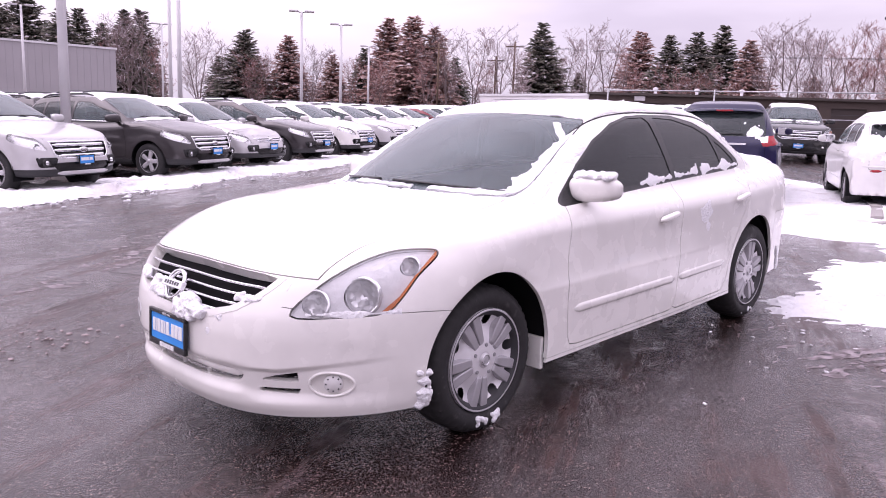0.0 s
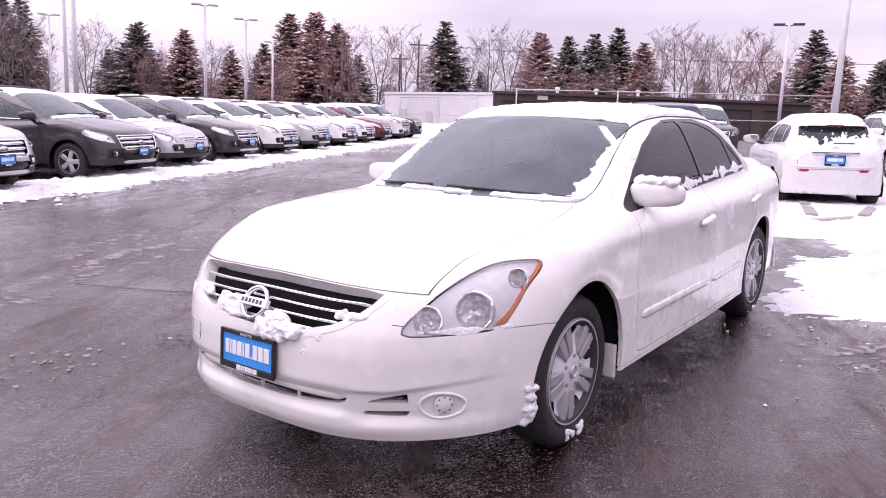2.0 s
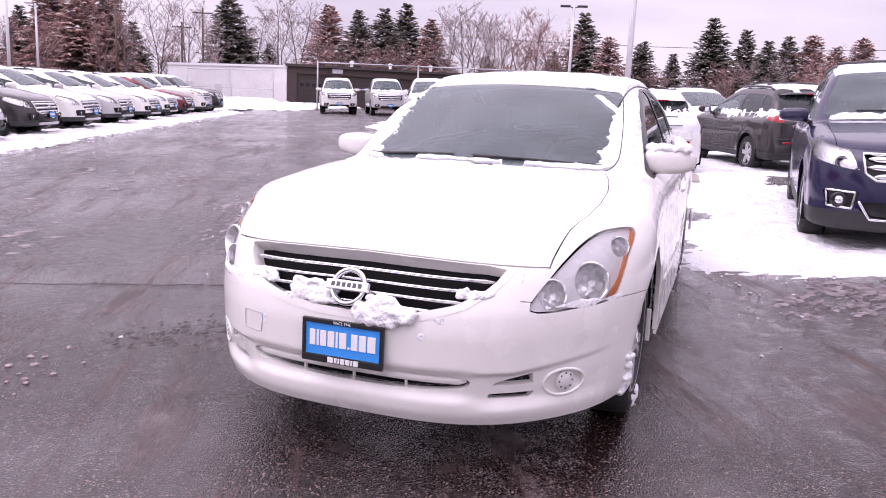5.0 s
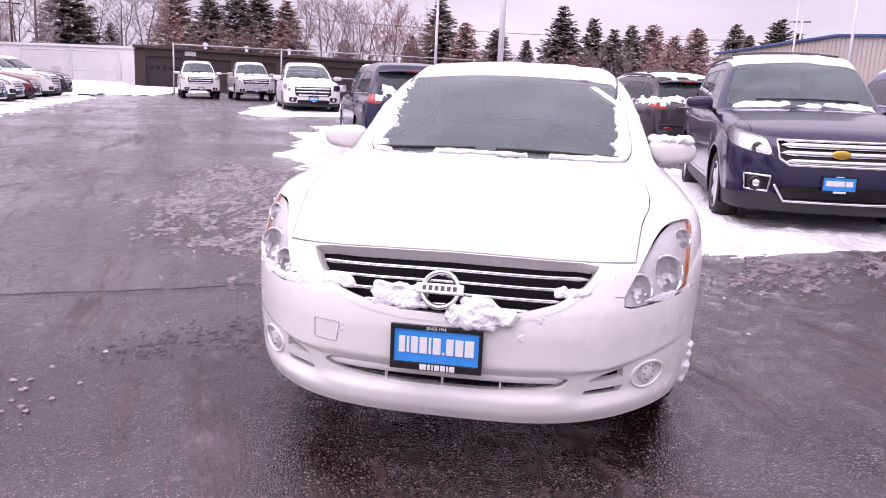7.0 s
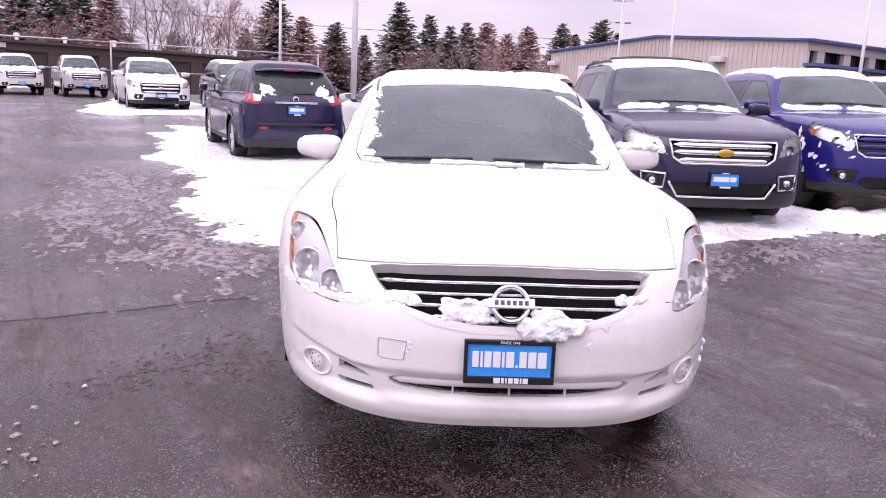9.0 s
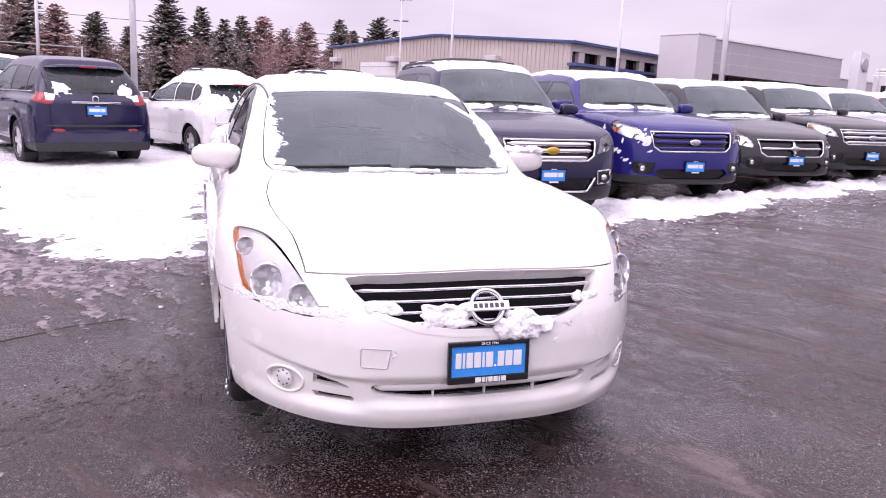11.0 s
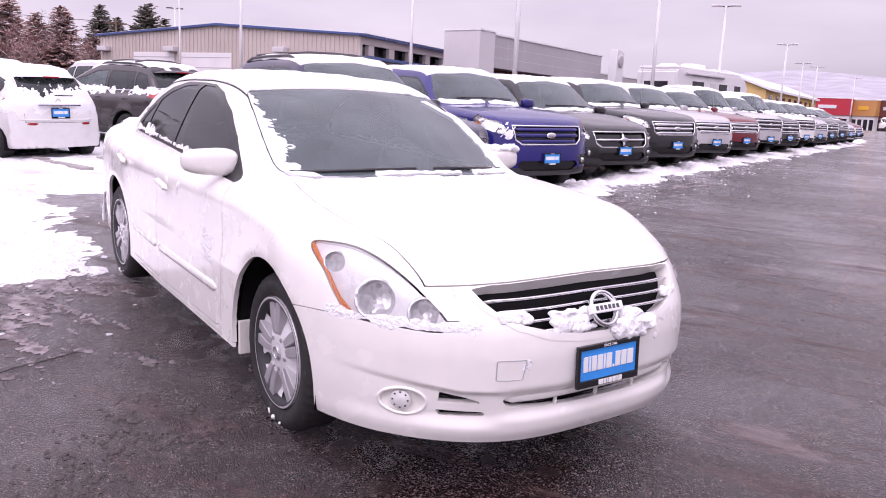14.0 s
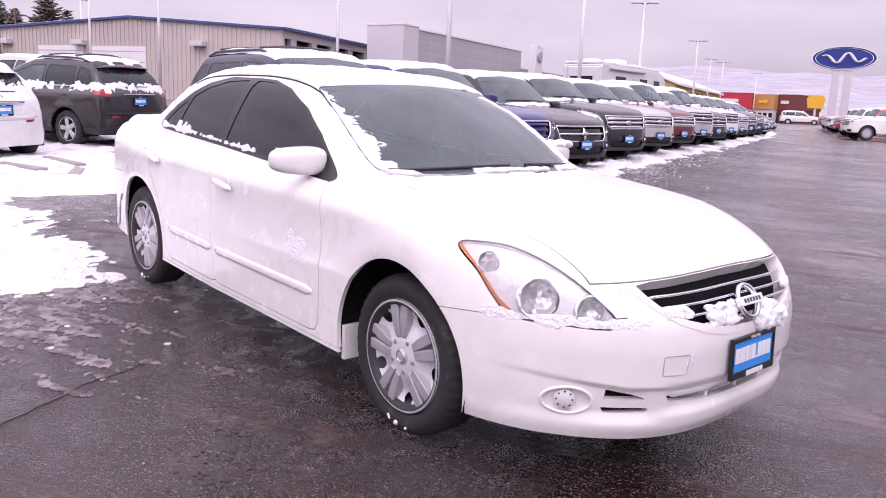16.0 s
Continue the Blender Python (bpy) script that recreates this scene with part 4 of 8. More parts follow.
    def take(q, fn, gap=0.005):
        d_last[0] = fn
        return carve(q, fn(q), gap)

    hood_poly = [(-1.05, 0), (-1.05, 0.3), (-1.0, 0.55), (-0.85, 0.63), (-0.72, 0.632), (-0.55, 0.655), (-0.38, 0.69), (-0.2, 0.705), (0.0, 0.70), (0.2, 0.672), (0.34, 0.64), (0.39, 0.62), (0.385, 0.60),
                 (0.30, 0.51), (0.16, 0.3), (0.12, 0)]
    hood_poly = hood_poly + [(a, -b) for a, b in hood_poly[-2:0:-1]]
    hood_fn = lambda q: np.where(q.v[:, 2] > 0.6, np.maximum(sd_poly(q.v[:, 0], q.v[:, 1], hood_poly), np.where(q.v[:, 0] < -0.5, 0.783 - 0.026 * (q.v[:, 1] / 0.636) ** 2 - q.v[:, 2], -1.0)), 1.0)
    hood, s = take(s, hood_fn, 0.0045)
    panel("hood", hood, WHITE, car, "smooth white hood")
    door_f = [(0.60, 0.965), (0.56, 0.90), (0.53, 0.72), (0.52, 0.5), (0.525, 0.34), (0.545, 0.295), (0.60, 0.285), (1.54, 0.285), (1.58, 0.30), (1.61, 0.36), (1.645, 0.6), (1.70, 0.95), (1.71, 1.05), (1.0, 1.04)]
    door_r = [(1.71, 1.05), (1.70, 0.95), (1.645, 0.6), (1.61, 0.36), (1.58, 0.30), (1.62, 0.285), (2.26, 0.285), (2.33, 0.34), (2.36, 0.45), (2.42, 0.6), (2.52, 0.74), (2.62, 0.85), (2.67, 0.95), (2.69, 1.07), (2.1, 1.07)]
    for name, poly in (("front_door", door_f), ("rear_door", door_r)):
        fn = lambda q, poly=poly: np.where(np.abs(q.v[:, 1]) > 0.6, sd_poly(q.v[:, 0], q.v[:, 2], poly), 1.0)
        d, s = take(s, fn)
        for sg in (-1, 1):
            half = d.cut(-sg * d.v[:, 1])[0]
            door = panel(name, half, WHITE, car, "white door with snow smears")
            # handle with its cup, side moulding
            hx, hz = (1.49, 0.832) if name == "front_door" else (2.48, 0.872)
            hx0 = np.linspace(hx - 0.105, hx + 0.105, 9)
            pts = B.side(hx0, np.full(9, hz) + 0.012 * np.linspace(-1, 1, 9), sg)
            nn = B.normal(pts)
            part("door_handle", strip(pts + nn * 0.018, nn, 0.017, 0.02, (0, 0, 1)), WHITE, door)
            cup = B.side(np.linspace(hx - 0.05, hx + 0.02, 7), np.full(7, hz + 0.012), sg)
            part("handle_cup", strip(cup, B.normal(cup), 0.036, 0.003, (0, 0, 1)), PEARL, door)
            mx = np.linspace(0.575, 1.585, 24) if name == "front_door" else np.linspace(1.635, 2.28, 16)
            pts = B.side(mx, 0.462 + 0.004 * (mx - 0.5), sg)
            part("door_moulding", strip(pts, B.normal(pts), 0.024, 0.008, (0, 0, 1)), WHITE, door)
    # bumpers
    bump_line = curve((-1.2, -0.86, -0.7, -0.54, -0.36, -0.2), (0.70, 0.66, 0.63, 0.628, 0.62, 0.60))
    fb = lambda q: np.where(q.v[:, 0] < -0.15, np.maximum(q.v[:, 2] - np.where(np.abs(q.v[:, 1]) < 0.56, 0.80, bump_line(q.v[:, 0])), q.v[:, 0] + 0.2), 1.0)
    bumper, s = take(s, fb, 0.003)
    panel("front_bumper", bumper, WHITE, car, "white bumper spattered with snow", 0.03)
    rb = lambda q: np.where(q.v[:, 0] > 3.0, np.maximum(q.v[:, 2] - 0.72, 3.15 - q.v[:, 0]), 1.0)
    bumper, s = take(s, rb, 0.004)
    panel("rear_bumper", bumper, WHITE, car)
    tl = rounded([(3.42, 0.985), (3.50, 1.03), (3.66, 1.02), (3.95, 1.0), (3.95, 0.80), (3.7, 0.80), (3.55, 0.86)], 3)
    tfn = lambda q: np.where((q.v[:, 0] > 3.2) & (np.abs(q.v[:, 1]) > 0.42), sd_poly(q.v[:, 0], q.v[:, 2], tl), 1.0)
    tail, s = take(s, tfn, 0.003)
    for sg in (-1, 1):
        panel("tail_lamp", tail.cut(-sg * tail.v[:, 1])[0], REDLENS, car)
    trunk_poly = [(3.44, 0.60), (3.5, 0.63), (3.9, 0.66), (3.9, -0.66), (3.5, -0.63), (3.44, -0.60)]
    trunk, s = take(s, lambda q: np.where((q.v[:, 0] > 3.2) & (q.v[:, 2] > 0.7), sd_poly(q.v[:, 0], q.v[:, 1], trunk_poly), 1.0))
    panel("trunk_lid", trunk, WHITE, car)
    sill, s = take(s, lambda q: np.where((q.v[:, 0] > 0.3) & (q.v[:, 0] < 2.5) & (np.abs(q.v[:, 1]) > 0.5), q.v[:, 2] - 0.262, 1.0), 0.003)
    for sg in (-1, 1):
        panel("sill", sill.cut(-sg * sill.v[:, 1])[0], WHITE, car)
    panel("body", s, WHITE, car, "white painted body shell", 0.02)
    inner = lining.moved(-0.03)
    part("inner_shell", skin_mesh("inner_shell", inner), LINING, car)
    for name, q, m, lab in glass_parts:
        if len(q.f):
            ob = panel(name, q, m, car, lab, 0.004)
            ob.visible_shadow = m is SATIN

    # grille: dark bed, chrome lip, four bars, round badge
    bed = opening.moved(-0.055)
    part("grille_bed", skin_mesh("grille_bed", bed, 0.0), LINING, car)
    panel("grille_surround", surround.moved(0.002), WHITE, car, "white lip round the grille", 0.06)
    for zc, half, mt in ((0.736, 0.478, CHROME), (0.700, 0.450, CHROME), (0.664, 0.395, CHROME), (0.628, 0.29, CHROME)):
        yy = np.linspace(-half, half, 31)
        zz = zc - 0.012 * (yy / 0.5) ** 2
        pts = B.front(yy, zz)
        nn = B.normal(pts)
        part("grille_bar", strip(pts - nn * 0.02, nn, 0.0058, 0.012, (0, 0, 1)), mt, car, "thin chrome grille bar")
    c = B.front(np.array([0.014]), np.array([0.668]))[0]
    nn = B.normal(c[None])[0]
    ring = lathe([(0.050, -0.004), (0.056, 0.006), (0.064, 0.009), (0.069, 0.0), (0.067, -0.012), (0.052, -0.012)], "z", 40, closed=True)
    bd = part("badge_ring", ring, CHROME, car, "chrome ring badge with plain bar")
    bd.matrix_local = Matrix.Translation(c + nn * 0.012) @ Vector(nn).to_track_quat("Z", "Y").to_matrix().to_4x4()
    bar = part("badge_bar", block(-0.08, 0.08, -0.017, 0.017, -0.004, 0.018, 0.004), LAMP_SILVER, bd, "bright badge bar with dark marks")
    for k in range(6):
        part("badge_mark", block(-0.058 + 0.0205 * k, -0.045 + 0.0205 * k, -0.008, 0.008, 0.0175, 0.0195), DARK_METAL, bar)

    # head lamps
    for sg in (-1, 1):
        lens = lamp.cut(-sg * lamp.v[:, 1])[0]
        hl = new("headlamp")
        hl.parent = car
        hl["label"] = "clear headlamp with amber outer strip"
        rear_edge = [(0.042, 0.842), (-0.055, 0.765), (-0.132, 0.683), (-0.205, 0.632)]
        amb_d = lambda q: sd_poly(0.92 * q.v[:, 0] + 0.38 * np.abs(q.v[:, 1]), q.v[:, 2], rear_edge + [(0.3, 0.5), (0.4, 0.9)]) - 0.010
        rest_amb, clear = lens.cut(amb_d(lens))
        house = lens.moved(-0.014)
        way = Vector((-0.86, 0.46 * sg, 0.16)).normalized()
        bowls = []
        for (fx, fz, fr, ringed) in ((-0.62, 0.698, 0.066, True), (-0.43, 0.800, 0.036, False), (-0.765, 0.672, 0.050, False)):
            p = B.side(np.array([fx]), np.array([fz]), sg)[0]
            p = p - B.normal(p[None])[0] * 0.012
            bowls.append((p, fr, ringed, fz))
            rel = house.v - p
            off = rel - (rel @ np.array(way))[:, None] * np.array(way)
            house = house.cut(np.linalg.norm(off, axis=1) - fr)[1]
        part("reflector", skin_mesh("reflector", house), LAMP_SILVER, hl)
        part("turn_lens", skin_mesh("turn_lens", rest_amb.moved(-0.004), 0.03), AMBER, hl, "amber side strip")
        ob = part("lens", skin_mesh("lens", lens, 0.012), CLEAR, hl)
        ob.visible_shadow = False
        for p, fr, ringed, fz in bowls:
            bowl = lathe([(fr * 1.16, -0.012), (fr * 1.10, 0.004), (fr, 0.003), (fr * 0.96, -0.010), (fr * 0.8, -0.022), (fr * 0.45, -0.034), (0.001, -0.038)], "z", 32)
            o = part("lamp_bowl", bowl, FACETS, hl, "faceted lamp bowl")
            o.matrix_local = Matrix.Translation(Vector(p)) @ way.to_track_quat("Z", "Y").to_matrix().to_4x4()
            if ringed:
                part("bulb_shield", lathe([(0.024, -0.030), (0.026, -0.004), (0.020, 0.0), (0.002, 0.002)], "z", 20), ALLOY_SHADE, hl).matrix_local = o.matrix_local
                part("lamp_ring", lathe([(fr + 0.006 * math.cos(a), 0.006 * math.sin(a)) for a in np.linspace(0, 2 * math.pi, 10, endpoint=False)], "z", 40, closed=True), LAMP_SILVER, hl).matrix_local = o.matrix_local
            bulb = lathe([(0.002, 0.004), (0.014, 0.0), (0.018, -0.012), (0.018, -0.03)], "z", 20)
            part("bulb", bulb, AMBER if fz > 0.75 else LAMP_SILVER, hl, "amber bulb" if fz > 0.75 else "").matrix_local = o.matrix_local @ Matrix.Translation((0, 0, -0.012))

    # lower openings
    part("intake_bed", skin_mesh("intake_bed", holes.moved(-0.05)), LINING, car)
    for zc, half in ((0.378, 0.415), (0.352, 0.41)):
        yy = np.linspace(-half, half, 31)
        pts = B.front(yy, np.full(31, zc))
        if zc > 0.36:
            nn = B.normal(pts)
            part("intake_vane", strip(pts - nn * 0.014, nn, 0.0165, 0.012, (0, 0, 1)), WHITE, car)
    for yc in (-0.2, 0.0, 0.2):
        pts = B.front(np.full(5, yc), np.linspace(0.318, 0.398, 5))
        nn = B.normal(pts)
        part("intake_rib", strip(pts - nn * 0.02, nn, 0.004, 0.01, (0, 1, 0)), WHITE, car)
    for sg in (-1, 1):
        half = fog.cut(-sg * fog.v[:, 1])[0]
        cup = part("fog_cup", skin_mesh("fog_cup", half.moved(-0.016), 0.02), WHITE, car)
        turn = np.linspace(0, 2 * math.pi, 41)
        lipq = B.front(fogc[0] * sg + 0.058 * np.cos(turn), fogc[1] + 0.048 * np.sin(turn))
        part("fog_ring", tube(lipq, 0.006, 8, caps=False), WHITE, car)
        p = B.front(np.array([sg * 0.71]), np.array([0.358]))[0]
        n0 = Vector(B.normal(B.front(np.array([sg * 0.69]), np.array([0.45])))[0])
        cap = part("fog_cover", lathe([(0.037, -0.014), (0.037, 0.002), (0.035, 0.005), (0.002, 0.007)], "z", 32), PEARL, car, "blank round fog lamp cover with slots")
        cap.matrix_local = Matrix.Translation(Vector(p) - n0 * 0.006) @ n0.to_track_quat("Z", "Y").to_matrix().to_4x4()
        for k in range(8):
            o = part("fog_slot", block(0.025, 0.031, -0.0034, 0.0034, 0.0045, 0.0068, 0.0008), DARK_METAL, cap)
            o.matrix_local = Matrix.Rotation(2 * math.pi * k / 8, 4, "Z")

    plate(car, pose(-1.022, 0.014, 0.481, -3, 0, -90), tall=0.154, near=True)
    # tow cap outline on the passenger side of the bumper
    tc = [(0.365, 0.53), (0.46, 0.53), (0.465, 0.525), (0.465, 0.465), (0.46, 0.46), (0.38, 0.46), (0.375, 0.465), (0.365, 0.53)]
    tc = np.concatenate([np.linspace(a, b, 6, endpoint=False) for a, b in zip(tc, tc[1:])] + [np.array(tc[-1:])])
    q = B.front(tc[:, 0], tc[:, 1])
    part("tow_cap_seam", tube(q + B.normal(q) * 0.0012, 0.0016, 6, caps=False), STEEL, car)

    wheel_set(car, SEDAN["wb"], 0.772, 0.33, 0.208, 0.229, 5, "cover", front=-0.018)
    for sg in (-1, 1):
        mirror(car, WHITE, (0.775, sg * 0.885, 1.03), sg, 0.92)
        for xc in (-0.018, SEDAN["wb"]):
            bm = bmesh.new()
            a0 = np.linspace(0.02, math.pi + 0.3, 22)
            rows = [[bm.verts.new((xc + 0.398 * math.cos(a), sg * yy, 0.342 + 0.398 * math.sin(a))) for a in a0] for yy in ((0.88, 0.56) if xc < 0 else (0.83, 0.56))]
            for i in range(21):
                bm.faces.new((rows[0][i], rows[0][i + 1], rows[1][i + 1], rows[1][i])).smooth = True
            part("wheel_liner", bm, LINING, car)
            fx = xc + 0.385
            if xc < 0:
                part("mud_flap", block(fx - 0.016, fx + 0.006, min(sg * 0.72, sg * 0.892), max(sg * 0.72, sg * 0.892), 0.205, 0.36, 0.004), WHITE, car)
        # door seam chrome sill line and roof gutter
        gx = np.linspace(0.95, 2.7, 30)
        pts = B.above(gx, sg * (0.60 - 0.02 * (gx - 1.8) ** 2))
        part("roof_gutter", tube(pts, 0.006, 6), SATIN, car)
    # wipers at the foot of the windscreen
    for y0, y1, xx in ((0.62, 0.08, 0.30), (-0.02, -0.6, 0.22)):
        yy = np.linspace(y0, y1, 12)
        pts = B.above(0.19 + 0.42 * (np.abs(yy) / 0.66) ** 2 * 0.62 + 0.02, yy) + np.array([0, 0, 0.010])
        part("wiper", tube(pts, 0.007, 6), SATIN, car, "black wiper blade under snow")
    part("cowl", block(0.16, 0.52, -0.6, 0.6, 0.86, 0.93, 0.02), SATIN, car)
    # cabin
    part("dashboard", block(0.5, 0.95, -0.68, 0.68, 0.62, 0.955, 0.06), CLOTH, car)
    part("cabin_floor", block(0.4, 3.2, -0.78, 0.78, 0.26, 0.34, 0.01), LINING, car)
    part("firewall", block(0.42, 0.5, -0.76, 0.76, 0.25, 0.93), LINING, car)
    part("parcel_shelf", block(2.55, 3.3, -0.66, 0.66, 0.95, 0.99, 0.01), CLOTH, car)
    for yy in (-0.36, 0.36):
        seat(car, 1.35, yy, CLOTH)
        seat(car, 2.25, yy, CLOTH)
    wh = part("steering_wheel", lathe([(0.17 + 0.016 * math.cos(a), 0.016 * math.sin(a)) for a in np.linspace(0, 2 * math.pi, 8, endpoint=False)], "z", 32, closed=True), SATIN, car)
    wh.matrix_local = pose(1.02, -0.36, 0.96, 0, -65, 0)
    part("steering_boss", block(-0.06, 0.06, -0.15, 0.15, -0.03, 0.0, 0.02), SATIN, wh)
    ant = lathe([(0.03, 0), (0.026, 0.02), (0.004, 0.06)], "z", 12)
    o = part("roof_aerial", ant, WHITE, car)
    o.matrix_local = pose(2.45, 0, 1.44)
    return car, B, lining, {n: q for n, q, _, _ in glass_parts}


HERO = LEVEL @ pose(0, -0.012, -0.014, 0.4, 0, 1.25) @ Matrix.Diagonal((1.015, 1.01, 1.012, 1))
sedan, hero_body, hero_skin, hero_glass = white_sedan(HERO)

# ---------------------------------------------------------------- the other cars


def suv_spec(f, wb, r, H, W, wr, hood, cowl, top, end, belt, cowl_rise=0.09, floor=0.26, bed=0.0, rake=0.03):
    """The outlines of a tall car from a few sizes: nose, wheelbase, tail, height, half width, hood, cowl, roof and belt."""
    cz = hood + cowl_rise
    back = [(end, H - 0.05), (end + 0.1, H - 0.13), (r - 0.05 - (0 if bed else 0.03), belt - 0.02), (r + 0.03, -0.5)]
    deck_back = [(wb * 0.5, belt), (wb, belt + 0.02), (r - 0.2, belt + 0.02), (r + 0.1, belt - 0.04)]
    if bed:
        back = [(end, H - 0.04), (end + 0.12, H - 0.16), (end + 0.3, belt - 0.05), (end + 0.6, 0.2), (end + 0.9, -0.6)]
        deck_back = [(end - 0.3, belt + 0.02), (end + 0.5, bed), (r - 0.1, bed), (r + 0.1, bed - 0.03)]
    cab = [(f - 0.15, -0.5), (cowl - 0.55, cz - 0.36), (cowl, cz), (cowl + (top - cowl) * 0.55, cz + (H - 0.08 - cz) * 0.6), (top, H - 0.08), (top + 0.3, H - 0.02), ((top + end) / 2 + 0.2, H)] + back
    deck = [(f - 0.1, hood - 0.16 - 1.5 * rake), (f + 0.05, hood - 0.06 - 1.25 * rake), (f + 0.22, hood - 0.01 - rake), (f * 0.3, hood + 0.04 - 0.2 * rake), (cowl, cz)] + deck_back
    return dict(
        W=W, wb=wb, wr=wr, arch=wr + 0.055, flare=0.016, crown=0.05, k=0.12, ke=0.11, floor=floor,
        deck=tuple(zip(*deck)), cabin=tuple(zip(*cab)),
        nose=((0.1, 0.28, 0.5, hood - 0.22 - rake, hood - 0.06 - rake, hood + 0.02, hood + 0.4), (f + 0.14, f + 0.03, f, f + 0.02 + 0.3 * rake, f + 0.07 + 0.6 * rake, f + 0.15 + rake, f + 0.7)),
        tail=((0.1, 0.35, 0.6, belt - 0.1, belt + 0.1, belt + 0.4), (r - 0.14, r - 0.03, r, r - 0.03, r - 0.05, r - 0.1)),
        wide=((0.1, 0.3, 0.5, 0.75, belt - 0.12, belt, belt + 0.2), (W - 0.07, W - 0.03, W - 0.01, W, W - 0.015, W - 0.05, W - 0.12)),
        plan=((f - 0.1, f + 0.5, 0.2, wb * 0.5, wb, r), (0.95, 0.98, 1.0, 1.0, 0.995, 0.95)),
        glass=((belt - 0.3, belt, belt + 0.25, H - 0.12, H + 0.05), (W - 0.01, W - 0.09, W - 0.165, W - 0.285, W - 0.39)),
        bend=((cowl - 0.5, cowl + 0.2, top, top + 0.5, end - 0.2, r), (0.42, 0.38, 0.2, 0.0, -0.1, -0.16)),
        slope=((cowl, top, top + 0.3, end, end + 0.15, r), (0.88, 0.9, 1.0, 1.0, 0.7, 0.6)), taper=((0, wb * 0.6, r), (1.0, 1.0, 0.93)),
        nc=0.34, np=3.2, tc=0.26, tp=4.0, gc=0.05, kg=0.09, spine=(f + 0.55, r - 0.5, (0.95 if not bed else 0.85)),
        f=f, r=r, H=H, hood=hood, cowl=cowl, top=top, end=end, belt=belt, bed=bed, cz=cz, rake=rake)


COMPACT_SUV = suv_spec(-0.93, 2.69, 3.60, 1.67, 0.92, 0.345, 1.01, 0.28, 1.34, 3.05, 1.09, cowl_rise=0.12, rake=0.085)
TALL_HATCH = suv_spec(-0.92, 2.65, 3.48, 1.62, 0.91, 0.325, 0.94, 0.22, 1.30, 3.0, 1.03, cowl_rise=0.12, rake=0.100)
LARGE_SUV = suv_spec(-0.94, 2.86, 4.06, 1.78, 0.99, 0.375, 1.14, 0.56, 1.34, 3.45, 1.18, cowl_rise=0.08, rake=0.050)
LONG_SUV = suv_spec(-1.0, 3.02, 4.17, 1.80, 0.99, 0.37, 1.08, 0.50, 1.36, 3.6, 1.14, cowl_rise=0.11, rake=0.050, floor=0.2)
MINIVAN = suv_spec(-0.96, 3.08, 4.12, 1.74, 0.99, 0.335, 1.02, 0.38, 1.28, 3.75, 1.08, cowl_rise=0.11, rake=0.070)
ROUND_SUV = suv_spec(-0.93, 2.705, 3.72, 1.70, 0.92, 0.355, 1.03, 0.42, 1.3, 3.1, 1.10, rake=0.070)
HATCH = suv_spec(-0.80, 2.45, 3.02, 1.50, 0.835, 0.29, 0.92, 0.2, 1.1, 2.55, 0.98, cowl_rise=0.10, floor=0.2, rake=0.100)
BROAD_SUV = suv_spec(-0.97, 2.85, 3.82, 1.73, 0.965, 0.37, 1.08, 0.5, 1.42, 3.15, 1.14, rake=0.060)
PICKUP = suv_spec(-0.98, 3.68, 4.9, 1.94, 1.0, 0.40, 1.22, 0.72, 1.42, 2.72, 1.24, cowl_rise=0.05, floor=0.36, bed=1.36)


